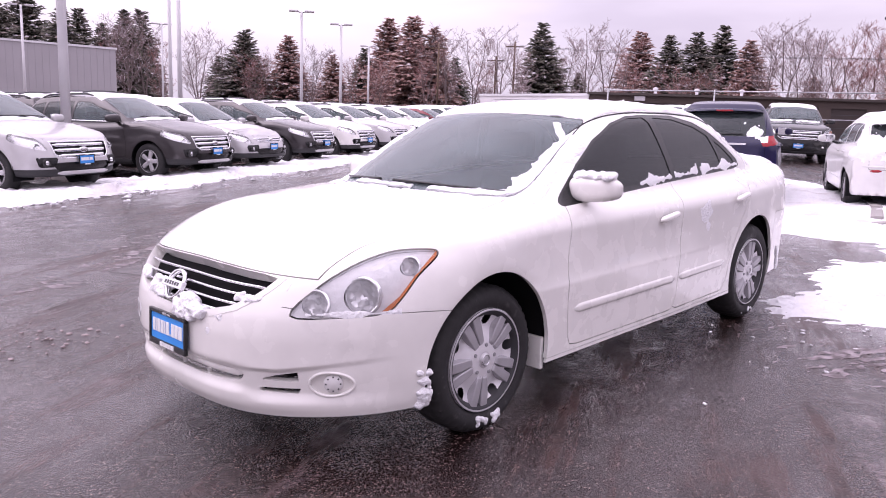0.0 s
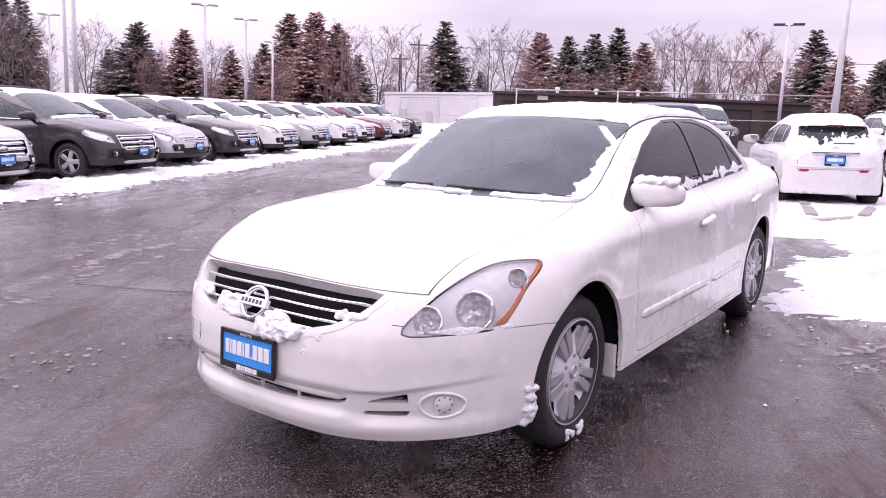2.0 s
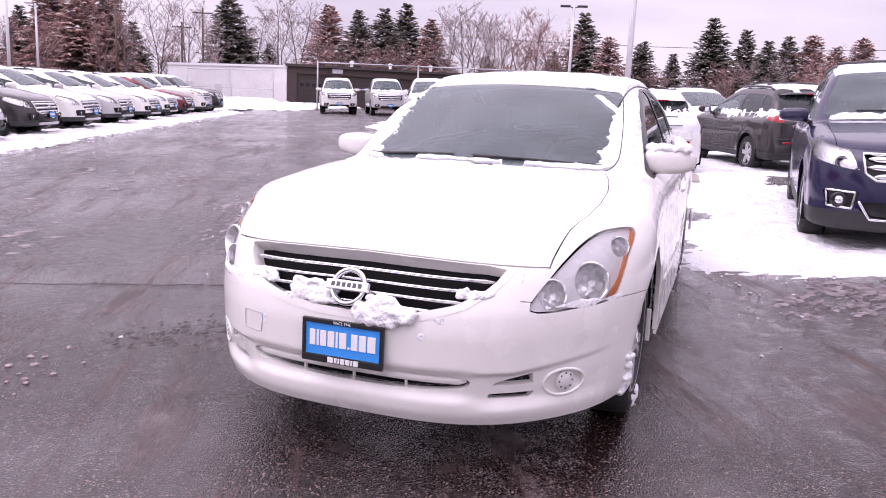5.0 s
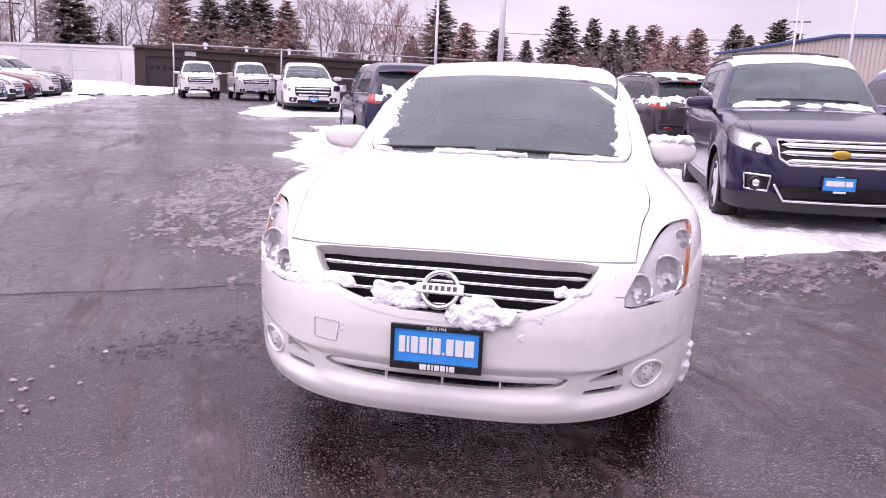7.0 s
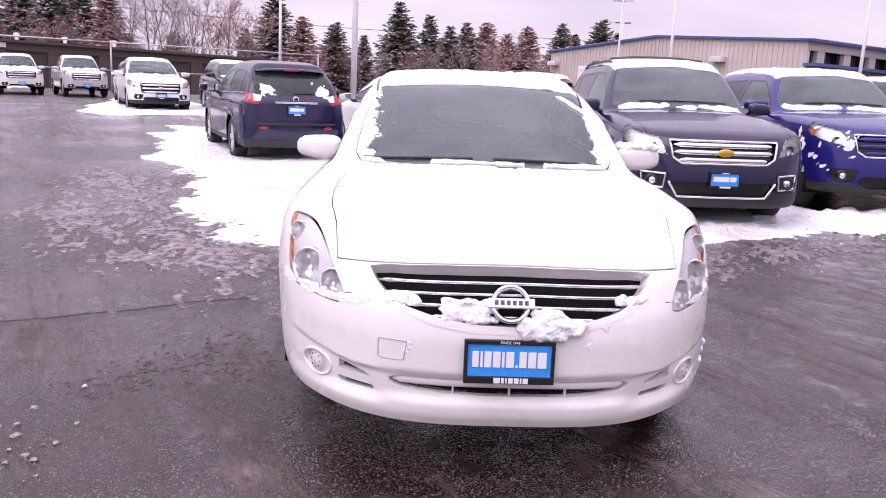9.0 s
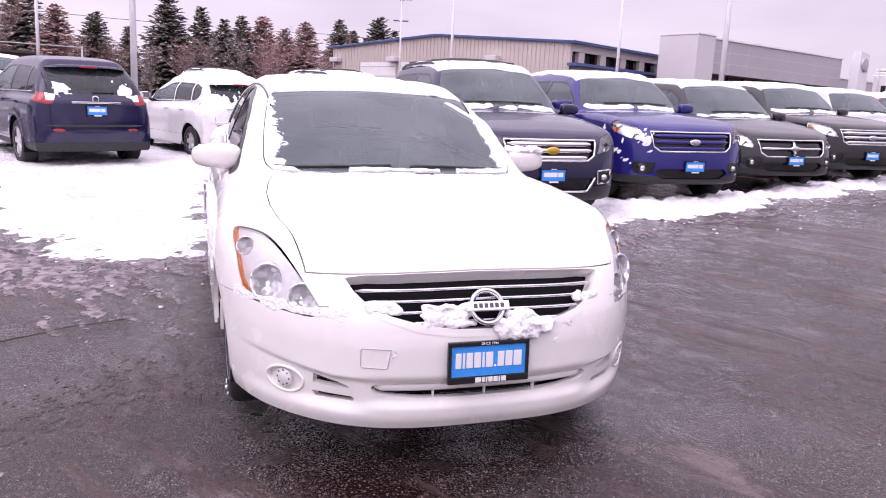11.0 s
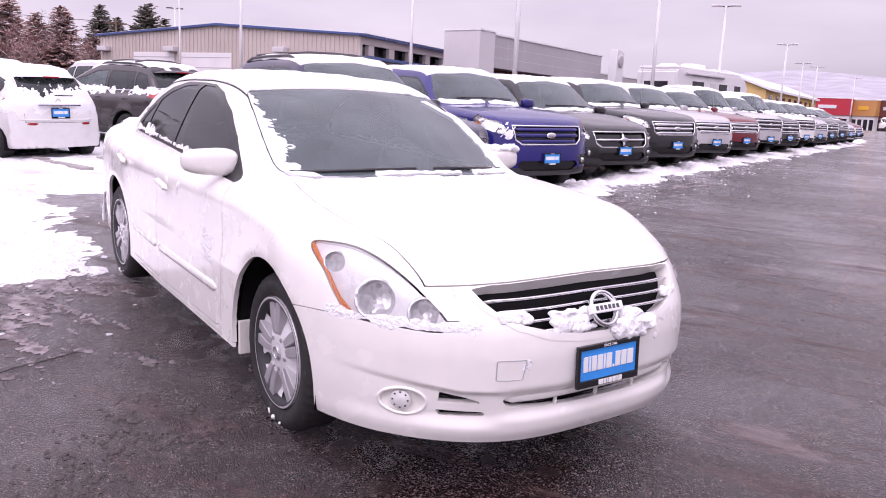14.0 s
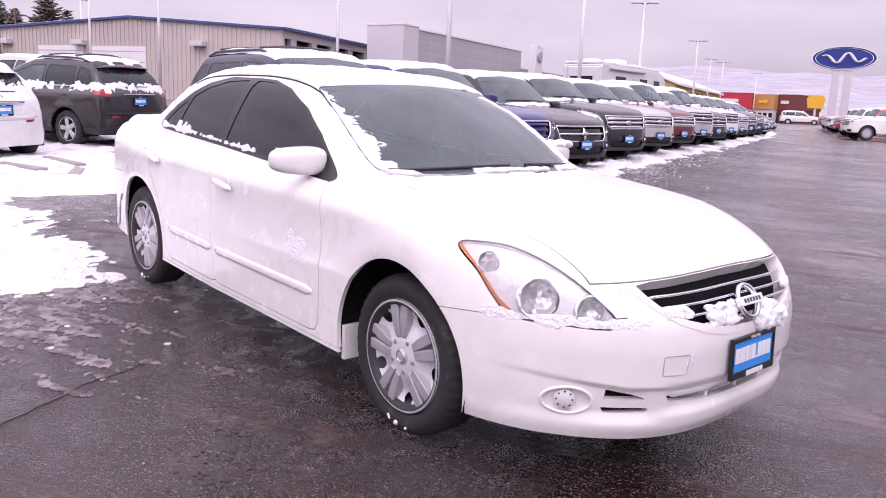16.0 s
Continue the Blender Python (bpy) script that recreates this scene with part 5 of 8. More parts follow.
def other_car(kind, sp, colour, label, face="bars", group="", fine=1.0, glass=None, roof_rails=False, dark_low=True, low_paint=None):
    """A parked car with its body panels, glass, lamps, grille, plates, wheels and mirrors, at the origin."""
    car = thing(kind, Matrix(), label, "pickup truck" if sp["bed"] else "car", group)
    B = Body(sp)
    f, r, H, W, hood, belt, wb, wr, cowl, top, end = (sp[k] for k in ("f", "r", "H", "W", "hood", "belt", "wb", "wr", "cowl", "top", "end"))
    s = B.skin(int(78 * fine), int(26 * fine), 2.9 / fine)
    _, s = s.cut(s.v[:, 2] - sp["floor"] - 0.015)
    for xc in (0.0, wb):
        _, s = s.cut(np.hypot(s.v[:, 0] - xc, s.v[:, 2] - wr) - sp["arch"])
    glass = glass or PRIVACY
    panes = []
    # windscreen in plan
    half = W - 0.27
    ws = rounded([(cowl + 0.06, 0), (cowl + 0.1, half * 0.55), (cowl + 0.30, half + 0.05), (cowl + 0.45, half + 0.06), (top - 0.06, half - 0.06), (top, half - 0.12), (top - 0.03, half * 0.5), (top - 0.04, 0),
                  (top - 0.03, -half * 0.5), (top, 0.12 - half), (top - 0.06, 0.06 - half), (cowl + 0.45, -half - 0.06), (cowl + 0.30, -half - 0.05), (cowl + 0.1, -half * 0.55)], 3)
    zlim = sp["cz"] + 0.0
    pane, s = s.cut(np.where((s.v[:, 2] > zlim - 0.03) & (s.v[:, 0] < top + 0.1), sd_poly(s.v[:, 0], s.v[:, 1], ws), 1.0))
    panes.append(("windscreen", pane, SCREEN))
    # side glass
    a_foot, up = cowl + 0.42, H - 0.17
    b1, b2 = (top + end) * 0.5 - 0.22, end - 0.28
    if sp["bed"]:
        b1, b2 = top + 0.35, end - 0.02
    zt = lambda q: up - 0.05 * abs(q - (top + end) / 2)
    wins = [("front_side_window", [(a_foot - 0.02, belt - 0.01), (a_foot + 0.12, belt + 0.16), (top - 0.02, up - 0.13), (top + 0.22, up - 0.03), (b1 - 0.05, zt(b1)), (b1 - 0.02, belt + 0.03), (a_foot + 0.3, belt)], SCREEN),
            ("rear_side_window", [(b1 + 0.05, zt(b1)), (b2 - 0.04, zt(b2)), (b2, belt + 0.06), (b1 + 0.06, belt + 0.03)], glass)]
    if not sp["bed"]:
        wins.append(("quarter_window", [(b2 + 0.05, zt(b2)), (end + 0.05, up - 0.09), (r - 0.42, belt + 0.17), (r - 0.5, belt + 0.1), (b2 + 0.08, belt + 0.06)], glass))
    for name, poly, g in wins:
        d = np.where((np.abs(s.v[:, 1]) > 0.45) & (np.abs(s.n[:, 1]) > 0.3), sd_poly(s.v[:, 0], s.v[:, 2], poly), 1.0)
        frame_q, s = s.cut(d - 0.022)
        inner, edge = frame_q.cut(sd_poly(frame_q.v[:, 0], frame_q.v[:, 2], poly))
        for sg in (-1, 1):
            panes.append((name, inner.cut(-sg * inner.v[:, 1])[0].moved(-0.004), g))
            panes.append(("window_surround", edge.cut(-sg * edge.v[:, 1])[0], SATIN))
    for sg in (-1, 1):
        bx = np.linspace(a_foot, (r - 0.5) if not sp["bed"] else end, 12)
        bl = B.side(bx, belt + 0.005 + 0.055 * (bx - a_foot) / (r - a_foot), sg)
        part("belt_trim", strip(bl, B.normal(bl), 0.010, 0.005, (0, 0, 1)), CHROME, car, "chrome belt trim")
    # rear glass
    zr0, zr1 = (belt + 0.03, H - 0.15) if not sp["bed"] else (belt + 0.06, H - 0.16)
    d = np.where(s.v[:, 0] > end - 0.1, np.maximum(np.abs(s.v[:, 1]) - (W - 0.27) + 0.35 * (s.v[:, 2] - zr0) * 0.4, np.maximum(zr0 - s.v[:, 2], s.v[:, 2] - zr1)), 1.0)
    pane, s = s.cut(d)
    panes.append(("rear_window", pane, glass))
    # lamps
    rake = sp["rake"]
    zl, zh = hood - 0.29 - rake, hood - 0.13 - rake
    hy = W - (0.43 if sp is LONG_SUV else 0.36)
    lam = lambda q: np.where(q.v[:, 0] < f + 0.75, np.maximum(np.maximum(hy - np.abs(q.v[:, 1]) + (q.v[:, 2] - zl) * 0.5, q.v[:, 0] - f - 0.62),
                                                            np.maximum(zl + 0.34 * (q.v[:, 0] - f) - q.v[:, 2], q.v[:, 2] - zh - 0.26 * (q.v[:, 0] - f))), 1.0)
    lamp, s = s.cut(lam(s))
    tz0, tz1 = (belt - 0.15, belt + 0.02) if not sp["bed"] else (0.9, 1.25)
    tam = lambda q: np.where(q.v[:, 0] > r - 0.5, np.maximum(np.maximum(W - 0.38 - np.abs(q.v[:, 1]) + 0.5 * (tz1 - q.v[:, 2]), r - 0.36 - q.v[:, 0]), np.maximum(tz0 + 0.30 * (r - q.v[:, 0]) - q.v[:, 2], q.v[:, 2] - tz1 - 0.12 * (r - q.v[:, 0]))), 1.0)
    tail, s = s.cut(tam(s))
    # grille and lower mouth
    gz0, gz1, gy = (hood - 0.36 - rake, hood - 0.11 - rake, W - 0.37)
    if face == "small":
        gz0, gz1 = hood - 0.2 - rake, hood - 0.12 - rake
    if face == "tall":
        gz0, gz1, gy = hood - 0.42 - rake, hood - 0.09 - rake, W - 0.34
    if sp is LONG_SUV:
        gy, gz0 = W - 0.43, gz0 + 0.02
    gp = [(0, gz1), (gy, gz1), (gy - 0.03, gz0 + 0.06), (gy - 0.12, gz0), (0, gz0)]
    gp = gp + [(-a, b) for a, b in gp[-2:0:-1]]
    gd = lambda q: np.where(q.v[:, 0] < f + 0.6, sd_poly(q.v[:, 1], q.v[:, 2], gp), 1.0)
    grille, s = s.cut(gd(s))
    lo = [(-0.5, 0.50), (0.5, 0.50), (0.58, 0.44), (0.45, 0.36), (-0.45, 0.36), (-0.58, 0.44)]
    mouth, s = s.cut(np.where(s.v[:, 0] < f + 0.6, sd_poly(s.v[:, 1], s.v[:, 2], lo), 1.0))
    pod_d = lambda q: np.where(q.v[:, 0] < f + 0.55, np.maximum(np.abs(np.abs(q.v[:, 1]) - (W - 0.29)) - 0.125 - 0.25 * (q.v[:, 2] - 0.5), np.abs(q.v[:, 2] - 0.505) - 0.075), 1.0)
    pods, s = s.cut(pod_d(s))
    lining = s

    def take(q, fn, gap=0.006):
        inner, rest = q.cut(fn(q) + gap / 2)
        return inner, rest.cut(fn(rest) - gap / 2)[1]

    if dark_low:
        low, s = take(s, lambda q: q.v[:, 2] - np.where(q.v[:, 0] < 0, 0.40, np.where(q.v[:, 0] > wb, 0.41, 0.38)), 0.002)
        panel("lower_trim", low, PLASTIC, car, "black lower bumper and sill trim")
    hp = [(f - 0.1, -W + 0.33), (f + 0.3, -W + 0.22), (cowl, -W + 0.18), (cowl + 0.12, -W + 0.22), (cowl, 0), (cowl + 0.12, W - 0.22), (cowl, W - 0.18), (f + 0.3, W - 0.22), (f - 0.1, W - 0.33)]
    hd, s = take(s, lambda q: np.where(q.v[:, 2] > hood - 0.08 - rake, sd_poly(q.v[:, 0], q.v[:, 1], hp), 1.0))
    panel("hood", hd, colour, car)
    dmid = b1
    for name, poly in (("front_door", [(a_foot - 0.1, belt - 0.02), (a_foot - 0.18, 0.7), (a_foot - 0.16, 0.42), (dmid - 0.06, 0.42), (dmid, 0.8), (dmid, belt + 0.02)]),
                       ("rear_door", [(dmid, belt + 0.02), (dmid, 0.8), (dmid - 0.06, 0.42), (wb - sp["arch"] + 0.02, 0.42), (wb - 0.28, wr + sp["arch"] - 0.05), (b2 + 0.04, belt - 0.1), (b2 + 0.04, belt + 0.04)])):
        d, s = take(s, lambda q, poly=poly: np.where(np.abs(q.v[:, 1]) > 0.55, sd_poly(q.v[:, 0], q.v[:, 2], poly), 1.0))
        for sg in (-1, 1):
            door = panel(name, d.cut(-sg * d.v[:, 1])[0], colour, car)
            hx = (dmid if name == "front_door" else b2) - 0.14
            pts = B.side(np.linspace(hx - 0.1, hx + 0.08, 5), np.full(5, belt - 0.12), sg)
            nn = B.normal(pts)
            part("door_handle", strip(pts + nn * 0.015, nn, 0.016, 0.02, (0, 0, 1)), colour, door)
    if not sp["bed"]:
        hatch, s = take(s, lambda q: np.where(q.v[:, 0] > r - 0.5, np.maximum(np.abs(q.v[:, 1]) - W + 0.28, 0.62 - q.v[:, 2]), 1.0))
        panel("tailgate", hatch, colour, car)
    panel("body", s, colour, car)
    part("inner_shell", skin_mesh("inner_shell", lining.moved(-0.035)), LINING, car)
    for name, q, m in panes:
        if len(q.f):
            part(name, skin_mesh(name, q, 0.004), m, car).visible_shadow = m is SATIN
    for sg in (-1, 1):
        q = lamp.cut(-sg * lamp.v[:, 1])[0]
        hl = part("headlamp", skin_mesh("headlamp", q.moved(-0.03)), REFLECTOR, car)
        part("lens", skin_mesh("lens", q, 0.03), CLEAR, hl).visible_shadow = False
        p = B.front(np.array([sg * (hy + 0.16)]), np.array([(zl + zh) / 2 + 0.015]))[0]
        bowl = lathe([(0.055, 0.0), (0.058, -0.01), (0.04, -0.03), (0.01, -0.04)], "x", 20)
        part("lamp_bowl", bowl, CHROME, hl).matrix_local = Matrix.Translation(p) @ Matrix.Rotation(math.pi, 4, "Z")
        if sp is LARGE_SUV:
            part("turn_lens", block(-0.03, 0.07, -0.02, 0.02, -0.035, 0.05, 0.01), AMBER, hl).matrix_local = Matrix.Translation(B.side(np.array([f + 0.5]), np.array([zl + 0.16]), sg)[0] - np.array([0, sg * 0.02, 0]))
        rp = B.meet(np.stack([np.full(5, r + 1.0), sg * np.linspace(W - 0.46, W - 0.30, 5), np.full(5, 0.60)], 1), [[-1, 0, 0]])
        part("rear_reflector", strip(rp, B.normal(rp), 0.022, 0.006, (0, 0, 1)), REDLENS, car)
        tl = tail.cut(-sg * tail.v[:, 1])[0]
        pale_end, tl = tl.cut(np.maximum(np.abs(tl.v[:, 1]) - W + 0.24, 0.5 * (tz0 + tz1) - tl.v[:, 2])) if not sp["bed"] else (tl, tl)
        lamp_ob = panel("tail_lamp", tl, REDLENS, car, "red tail lamp")
        if not sp["bed"] and len(pale_end.f):
            part("reverse_lens", skin_mesh("reverse_lens", pale_end, 0.01), LAMP_SILVER, lamp_ob, "clear reversing lens")
        part("fog_pod", skin_mesh("fog_pod", pods.cut(-sg * pods.v[:, 1])[0].moved(-0.012), -0.012), SATIN, car, "black fog lamp pocket")
        fg = B.front(np.array([sg * (W - 0.28)]), np.array([0.50]))[0]
        o = part("fog_lamp", lathe([(0.075, 0.02), (0.07, -0.012), (0.045, -0.016), (0.04, 0.0), (0.01, 0.004)], "x", 20), SATIN, car)
        o.matrix_local = Matrix.Translation(fg)
        part("fog_glass", lathe([(0.04, -0.004), (0.03, -0.012), (0.004, -0.016)], "x", 16), REFLECTOR, o)
        mirror(car, colour, (a_foot + 0.02, sg * (W + 0.10), belt + 0.075), sg, 1.08)
        for xc in (0.0, wb):
            bm = bmesh.new()
            a0 = np.linspace(-0.3, math.pi + 0.3, 14)
            rows = [[bm.verts.new((xc + (sp["arch"] + 0.02) * math.cos(a), sg * yy, wr + (sp["arch"] + 0.02) * math.sin(a))) for a in a0] for yy in (W - 0.01, W - 0.38)]
            for i in range(13):
                bm.faces.new((rows[0][i], rows[0][i + 1], rows[1][i + 1], rows[1][i]))
            part("wheel_liner", bm, LINING, car)
        if roof_rails:
            rx = np.linspace(top + 0.25, end - 0.1, 9)
            pts = B.above(rx, np.full(9, sg * (W - 0.34))) + np.array([0, 0, 0.045])
            pts[0, 2] -= 0.04
            pts[-1, 2] -= 0.04
            part("roof_rail", tube(pts, 0.018, 6), DARK_METAL, car)
    part("grille_bed", skin_mesh("grille_bed", grille.moved(-0.04)), SATIN, car)
    pts = B.front(np.linspace(-0.5, 0.5, 13), np.full(13, 0.335))
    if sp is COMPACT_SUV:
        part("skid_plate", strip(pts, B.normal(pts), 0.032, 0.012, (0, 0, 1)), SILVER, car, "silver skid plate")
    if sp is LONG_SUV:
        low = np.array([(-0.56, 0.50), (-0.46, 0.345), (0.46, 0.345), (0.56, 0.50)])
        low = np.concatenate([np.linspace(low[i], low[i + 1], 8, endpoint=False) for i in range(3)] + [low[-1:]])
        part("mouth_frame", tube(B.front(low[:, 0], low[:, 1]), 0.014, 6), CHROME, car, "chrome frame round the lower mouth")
        for sg in (-1, 1):
            fr = np.array([(W - 0.40, 0.575), (W - 0.17, 0.585), (W - 0.19, 0.44), (W - 0.38, 0.43), (W - 0.40, 0.575)]) * np.array([sg, 1])
            fr = np.concatenate([np.linspace(fr[i], fr[i + 1], 6, endpoint=False) for i in range(4)] + [fr[-1:]])
            part("fog_frame", tube(B.front(fr[:, 0], fr[:, 1]), 0.011, 6, caps=False), CHROME, car)
    part("mouth_bed", skin_mesh("mouth_bed", mouth.moved(-0.03)), SATIN, car)
    n_bars = {"bars": 3, "small": 1, "tall": 3, "cross": 1}[face]
    barmat = colour if face == "bars" and low_paint else CHROME
    for i in range(n_bars):
        zc = gz1 - (i + 0.5) * (gz1 - gz0) / n_bars
        hw = gy - 0.03 - (0.06 if i == n_bars - 1 and n_bars > 1 else 0)
        pts = B.front(np.linspace(-hw, hw, 15), np.full(15, zc))
        nn = B.normal(pts)
        part("grille_bar", strip(pts - nn * 0.012, nn, 0.026 if n_bars > 1 else 0.02, 0.02, (0, 0, 1)), barmat, car, "chrome grille bar")
    if face == "cross":
        pts = B.front(np.zeros(6), np.linspace(gz0, gz1, 6))
        nn = B.normal(pts)
        part("grille_post", strip(pts - nn * 0.012, nn, 0.026, 0.02, (0, 1, 0)), CHROME, car)
    ring = np.array([(0, gz1), (gy, gz1), (gy - 0.03, gz0 + 0.06), (gy - 0.12, gz0), (0, gz0)])
    ring = np.concatenate([ring, ring[-2:0:-1] * np.array([-1, 1]), ring[:1]])
    ring = np.concatenate([np.linspace(ring[i], ring[i + 1], 5, endpoint=False) for i in range(len(ring) - 1)] + [ring[:1]])
    pts = B.front(ring[:, 0], ring[:, 1])
    part("grille_frame", tube(pts, 0.013, 6, caps=False), CHROME, car)
    c = B.front(np.array([0.0]), np.array([(gz0 + gz1) / 2]))[0]
    bd = part("badge", lathe([(0.085, 0.0), (0.08, 0.012), (0.06, 0.016), (0.004, 0.017)], "x", 24), GOLD if sp is LONG_SUV else CHROME, car, "small plain badge")
    bd.matrix_local = Matrix.Translation(c - np.array([0.005, 0, 0])) @ Matrix.Rotation(math.pi, 4, "Z") @ Matrix.Diagonal((1, 1, 0.5, 1))
    pf = B.front(np.array([0.0]), np.array([0.53]))[0]
    plate(car, Matrix.Translation(pf + np.array([-0.02, 0, 0])) @ pose(0, 0, 0, 0, 0, -90))
    pr = (B.meet([[r + 1.5, 0, belt - 0.21 if not sp["bed"] else 0.62]], [[-1, 0, 0]]))[0]
    plate(car, Matrix.Translation(pr + np.array([0.02, 0, 0])) @ pose(0, 0, 0, 0, 0, 90))
    part("tailgate_bar", block(pr[0] - 0.02, pr[0] + 0.025, -0.36, 0.36, pr[2] + 0.11, pr[2] + 0.14, 0.008), CHROME, car)
    wheel_set(car, wb, W - 0.135, wr, 0.235, wr - 0.125, 10 if fine < 1.2 else 5, "alloy")
    part("cabin_floor", block(cowl + 0.1, r - 0.3, -W + 0.14, W - 0.14, 0.42, 0.5, 0.01), LINING, car)
    part("dashboard", block(cowl + 0.2, cowl + 0.6, -W + 0.2, W - 0.2, 0.7, belt - 0.02, 0.05), CLOTH, car)
    for xx in (cowl + 1.05, cowl + 1.9):
        for yy in (-0.38, 0.38):
            bm = bmesh.new()
            box(bm, xx, xx + 0.16, yy - 0.25, yy + 0.25, 0.5, belt + 0.06, 0.04)
            box(bm, xx + 0.03, xx + 0.13, yy - 0.13, yy + 0.13, belt + 0.08, belt + 0.26, 0.03)
            part("seat", bm, CLOTH, car)
    for y0 in (0.5, -0.05):
        yy = np.linspace(y0, y0 - 0.55, 6)
        pts = B.above(cowl + 0.13 + 0.38 * yy * yy, yy) + np.array([0, 0, 0.015])
        part("wiper", tube(pts, 0.009, 5), SATIN, car)
    if roof_rails:
        for xx in (top + 0.55, end - 0.45):
            yy = np.linspace(-W + 0.36, W - 0.36, 5)
            pts = B.above(np.full(5, xx), yy) + np.array([0, 0, 0.06])
            part("roof_bar", tube(pts, 0.015, 6), DARK_METAL, car)
    if not sp["bed"]:
        # rear spoiler with its brake light, wiper, badge and number recess
        yy = np.linspace(-(W - 0.33), W - 0.33, 9)
        edge_x = end + 0.10 + 0.04 * (1 - (yy / (W - 0.33)) ** 2)
        pts = B.above(edge_x, yy)
        sp_ob = part("spoiler", strip(pts + np.array([0.03, 0, 0.004]), np.tile([0.0, 0.0, 1.0], (9, 1)), 0.10, 0.03, (1, 0, 0)), colour, car)
        part("brake_light", block(-0.012, 0.012, -0.13, 0.13, -0.012, 0.012, 0.004), REDLENS, sp_ob).matrix_local = Matrix.Translation(pts[4] + np.array([0.135, 0, 0.0]))
        back = lambda a, b: B.meet(np.stack([np.full(len(a), r + 1.5), a, b], 1), [[-1, 0, 0]])
        wp = back(np.linspace(-0.02, 0.30, 5), np.full(5, zr0 + 0.035)) + np.array([0.012, 0, 0])
        part("rear_wiper", tube(wp, 0.010, 5), SATIN, car)
        bp = back(np.array([0.0]), np.array([belt - 0.035]))[0]
        part("tail_badge", lathe([(0.055, 0.0), (0.05, 0.014), (0.036, 0.014), (0.034, 0.004)], "x", 20, closed=True), CHROME, car).matrix_local = Matrix.Translation(bp)
        bump_q = back(np.linspace(-(W - 0.2), W - 0.2, 11), np.full(11, 0.665))
        part("bumper_step", strip(bump_q, B.normal(bump_q), 0.018, 0.018, (0, 0, 1)), PLASTIC if dark_low else colour, car)
    # snow on roof, cowl, mirrors
    sk = B.skin(int(70 * fine), 16, 3.4 / fine)
    keep = np.minimum(np.minimum((sk.n[:, 2] - 0.74) * 0.3, sk.v[:, 0] - top + 0.02), np.minimum(sk.v[:, 2] - (H - 0.26), end + 0.1 - sk.v[:, 0]))
    keep = keep + 0.03 * bumpy(sk.v, 4.0, r)
    # and a ridge along the foot of the windscreen
    at = sk.v[:, 0] - cowl - 0.05 - 0.38 * sk.v[:, 1] ** 2
    ridge = np.minimum(np.minimum(0.07 - np.abs(at), (sk.n[:, 2] - 0.4) * 0.3), W - 0.2 - np.abs(sk.v[:, 1])) + 0.05 * bumpy(sk.v, 5.0, f + H) + 0.03 * bumpy(sk.v, 13.0, f)
    lay = snow_layer(sk, np.maximum(keep, np.where(np.abs(at) < 0.3, ridge - 0.025, -1.0)), 0.034, H * 3.1, 7.0, 0.1)
    return car, snow_mesh("roof_snow", lay, 0.008), B


def ground_pose(x, y, heading):
    """A pose on the lot: heading is the way the car faces, in degrees from +x."""
    e = 0.8
    n = Vector((float(lie(x - e, y) - lie(x + e, y)) / (2 * e), float(lie(x, y - e) - lie(x, y + e)) / (2 * e), 1)).normalized()
    lean = Vector((0, 0, 1)).rotation_difference(n).to_matrix().to_4x4()
    return Matrix.Translation((x, y, float(lie(x, y)) - 0.004)) @ lean @ pose(0, 0, 0, 0, 0, heading + 180)


def park(proto, x, y, heading, label=None, snow=True):
    """Park a copy with its nose at (x, y)."""
    car, sm, B = proto
    h = radians(heading)
    fx = B.p["f"]
    m = ground_pose(x + fx * math.cos(h), y + fx * math.sin(h), heading)
    c = copy_thing(car, m)
    if label:
        c["label"] = label
    if snow:
        o = tagged(new("roof_snow", sm), "white snow lying on a car roof", "snow", kind="stuff")
        if not sm.materials:
            sm.materials.append(SNOW)
        o.matrix_world = m
    return c

# ---------------------------------------------------------------- parked cars, row by row
LEFT_ROW, RIGHT_ROW, MIDDLE = "cars in the row along the lane", "cars in the row facing the lane", "cars in the middle rows"


def drop(proto):
    """Take away the pattern car once its copies stand."""
    for o in (proto[0], *proto[0].children_recursive):
        bpy.data.objects.remove(o)


def left_at(k, dx=0.0):
    return 2.2 + 2.62 * k + dx * 0.16, 9.66 + 1.39 * k - dx, -66.0


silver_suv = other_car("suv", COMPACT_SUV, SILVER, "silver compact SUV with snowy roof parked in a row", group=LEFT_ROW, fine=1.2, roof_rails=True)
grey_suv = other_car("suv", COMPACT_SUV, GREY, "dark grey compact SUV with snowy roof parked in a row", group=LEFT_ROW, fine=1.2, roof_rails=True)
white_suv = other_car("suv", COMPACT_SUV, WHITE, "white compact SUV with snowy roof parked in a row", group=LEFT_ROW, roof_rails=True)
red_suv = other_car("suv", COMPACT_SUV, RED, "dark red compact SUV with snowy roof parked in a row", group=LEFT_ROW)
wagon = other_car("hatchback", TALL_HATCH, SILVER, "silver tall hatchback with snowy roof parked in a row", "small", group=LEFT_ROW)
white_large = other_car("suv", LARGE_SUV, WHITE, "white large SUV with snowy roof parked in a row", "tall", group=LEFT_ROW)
black_large = other_car("suv", LARGE_SUV, BLACK, "black large SUV with chrome grille bars and snowy roof", group=RIGHT_ROW)
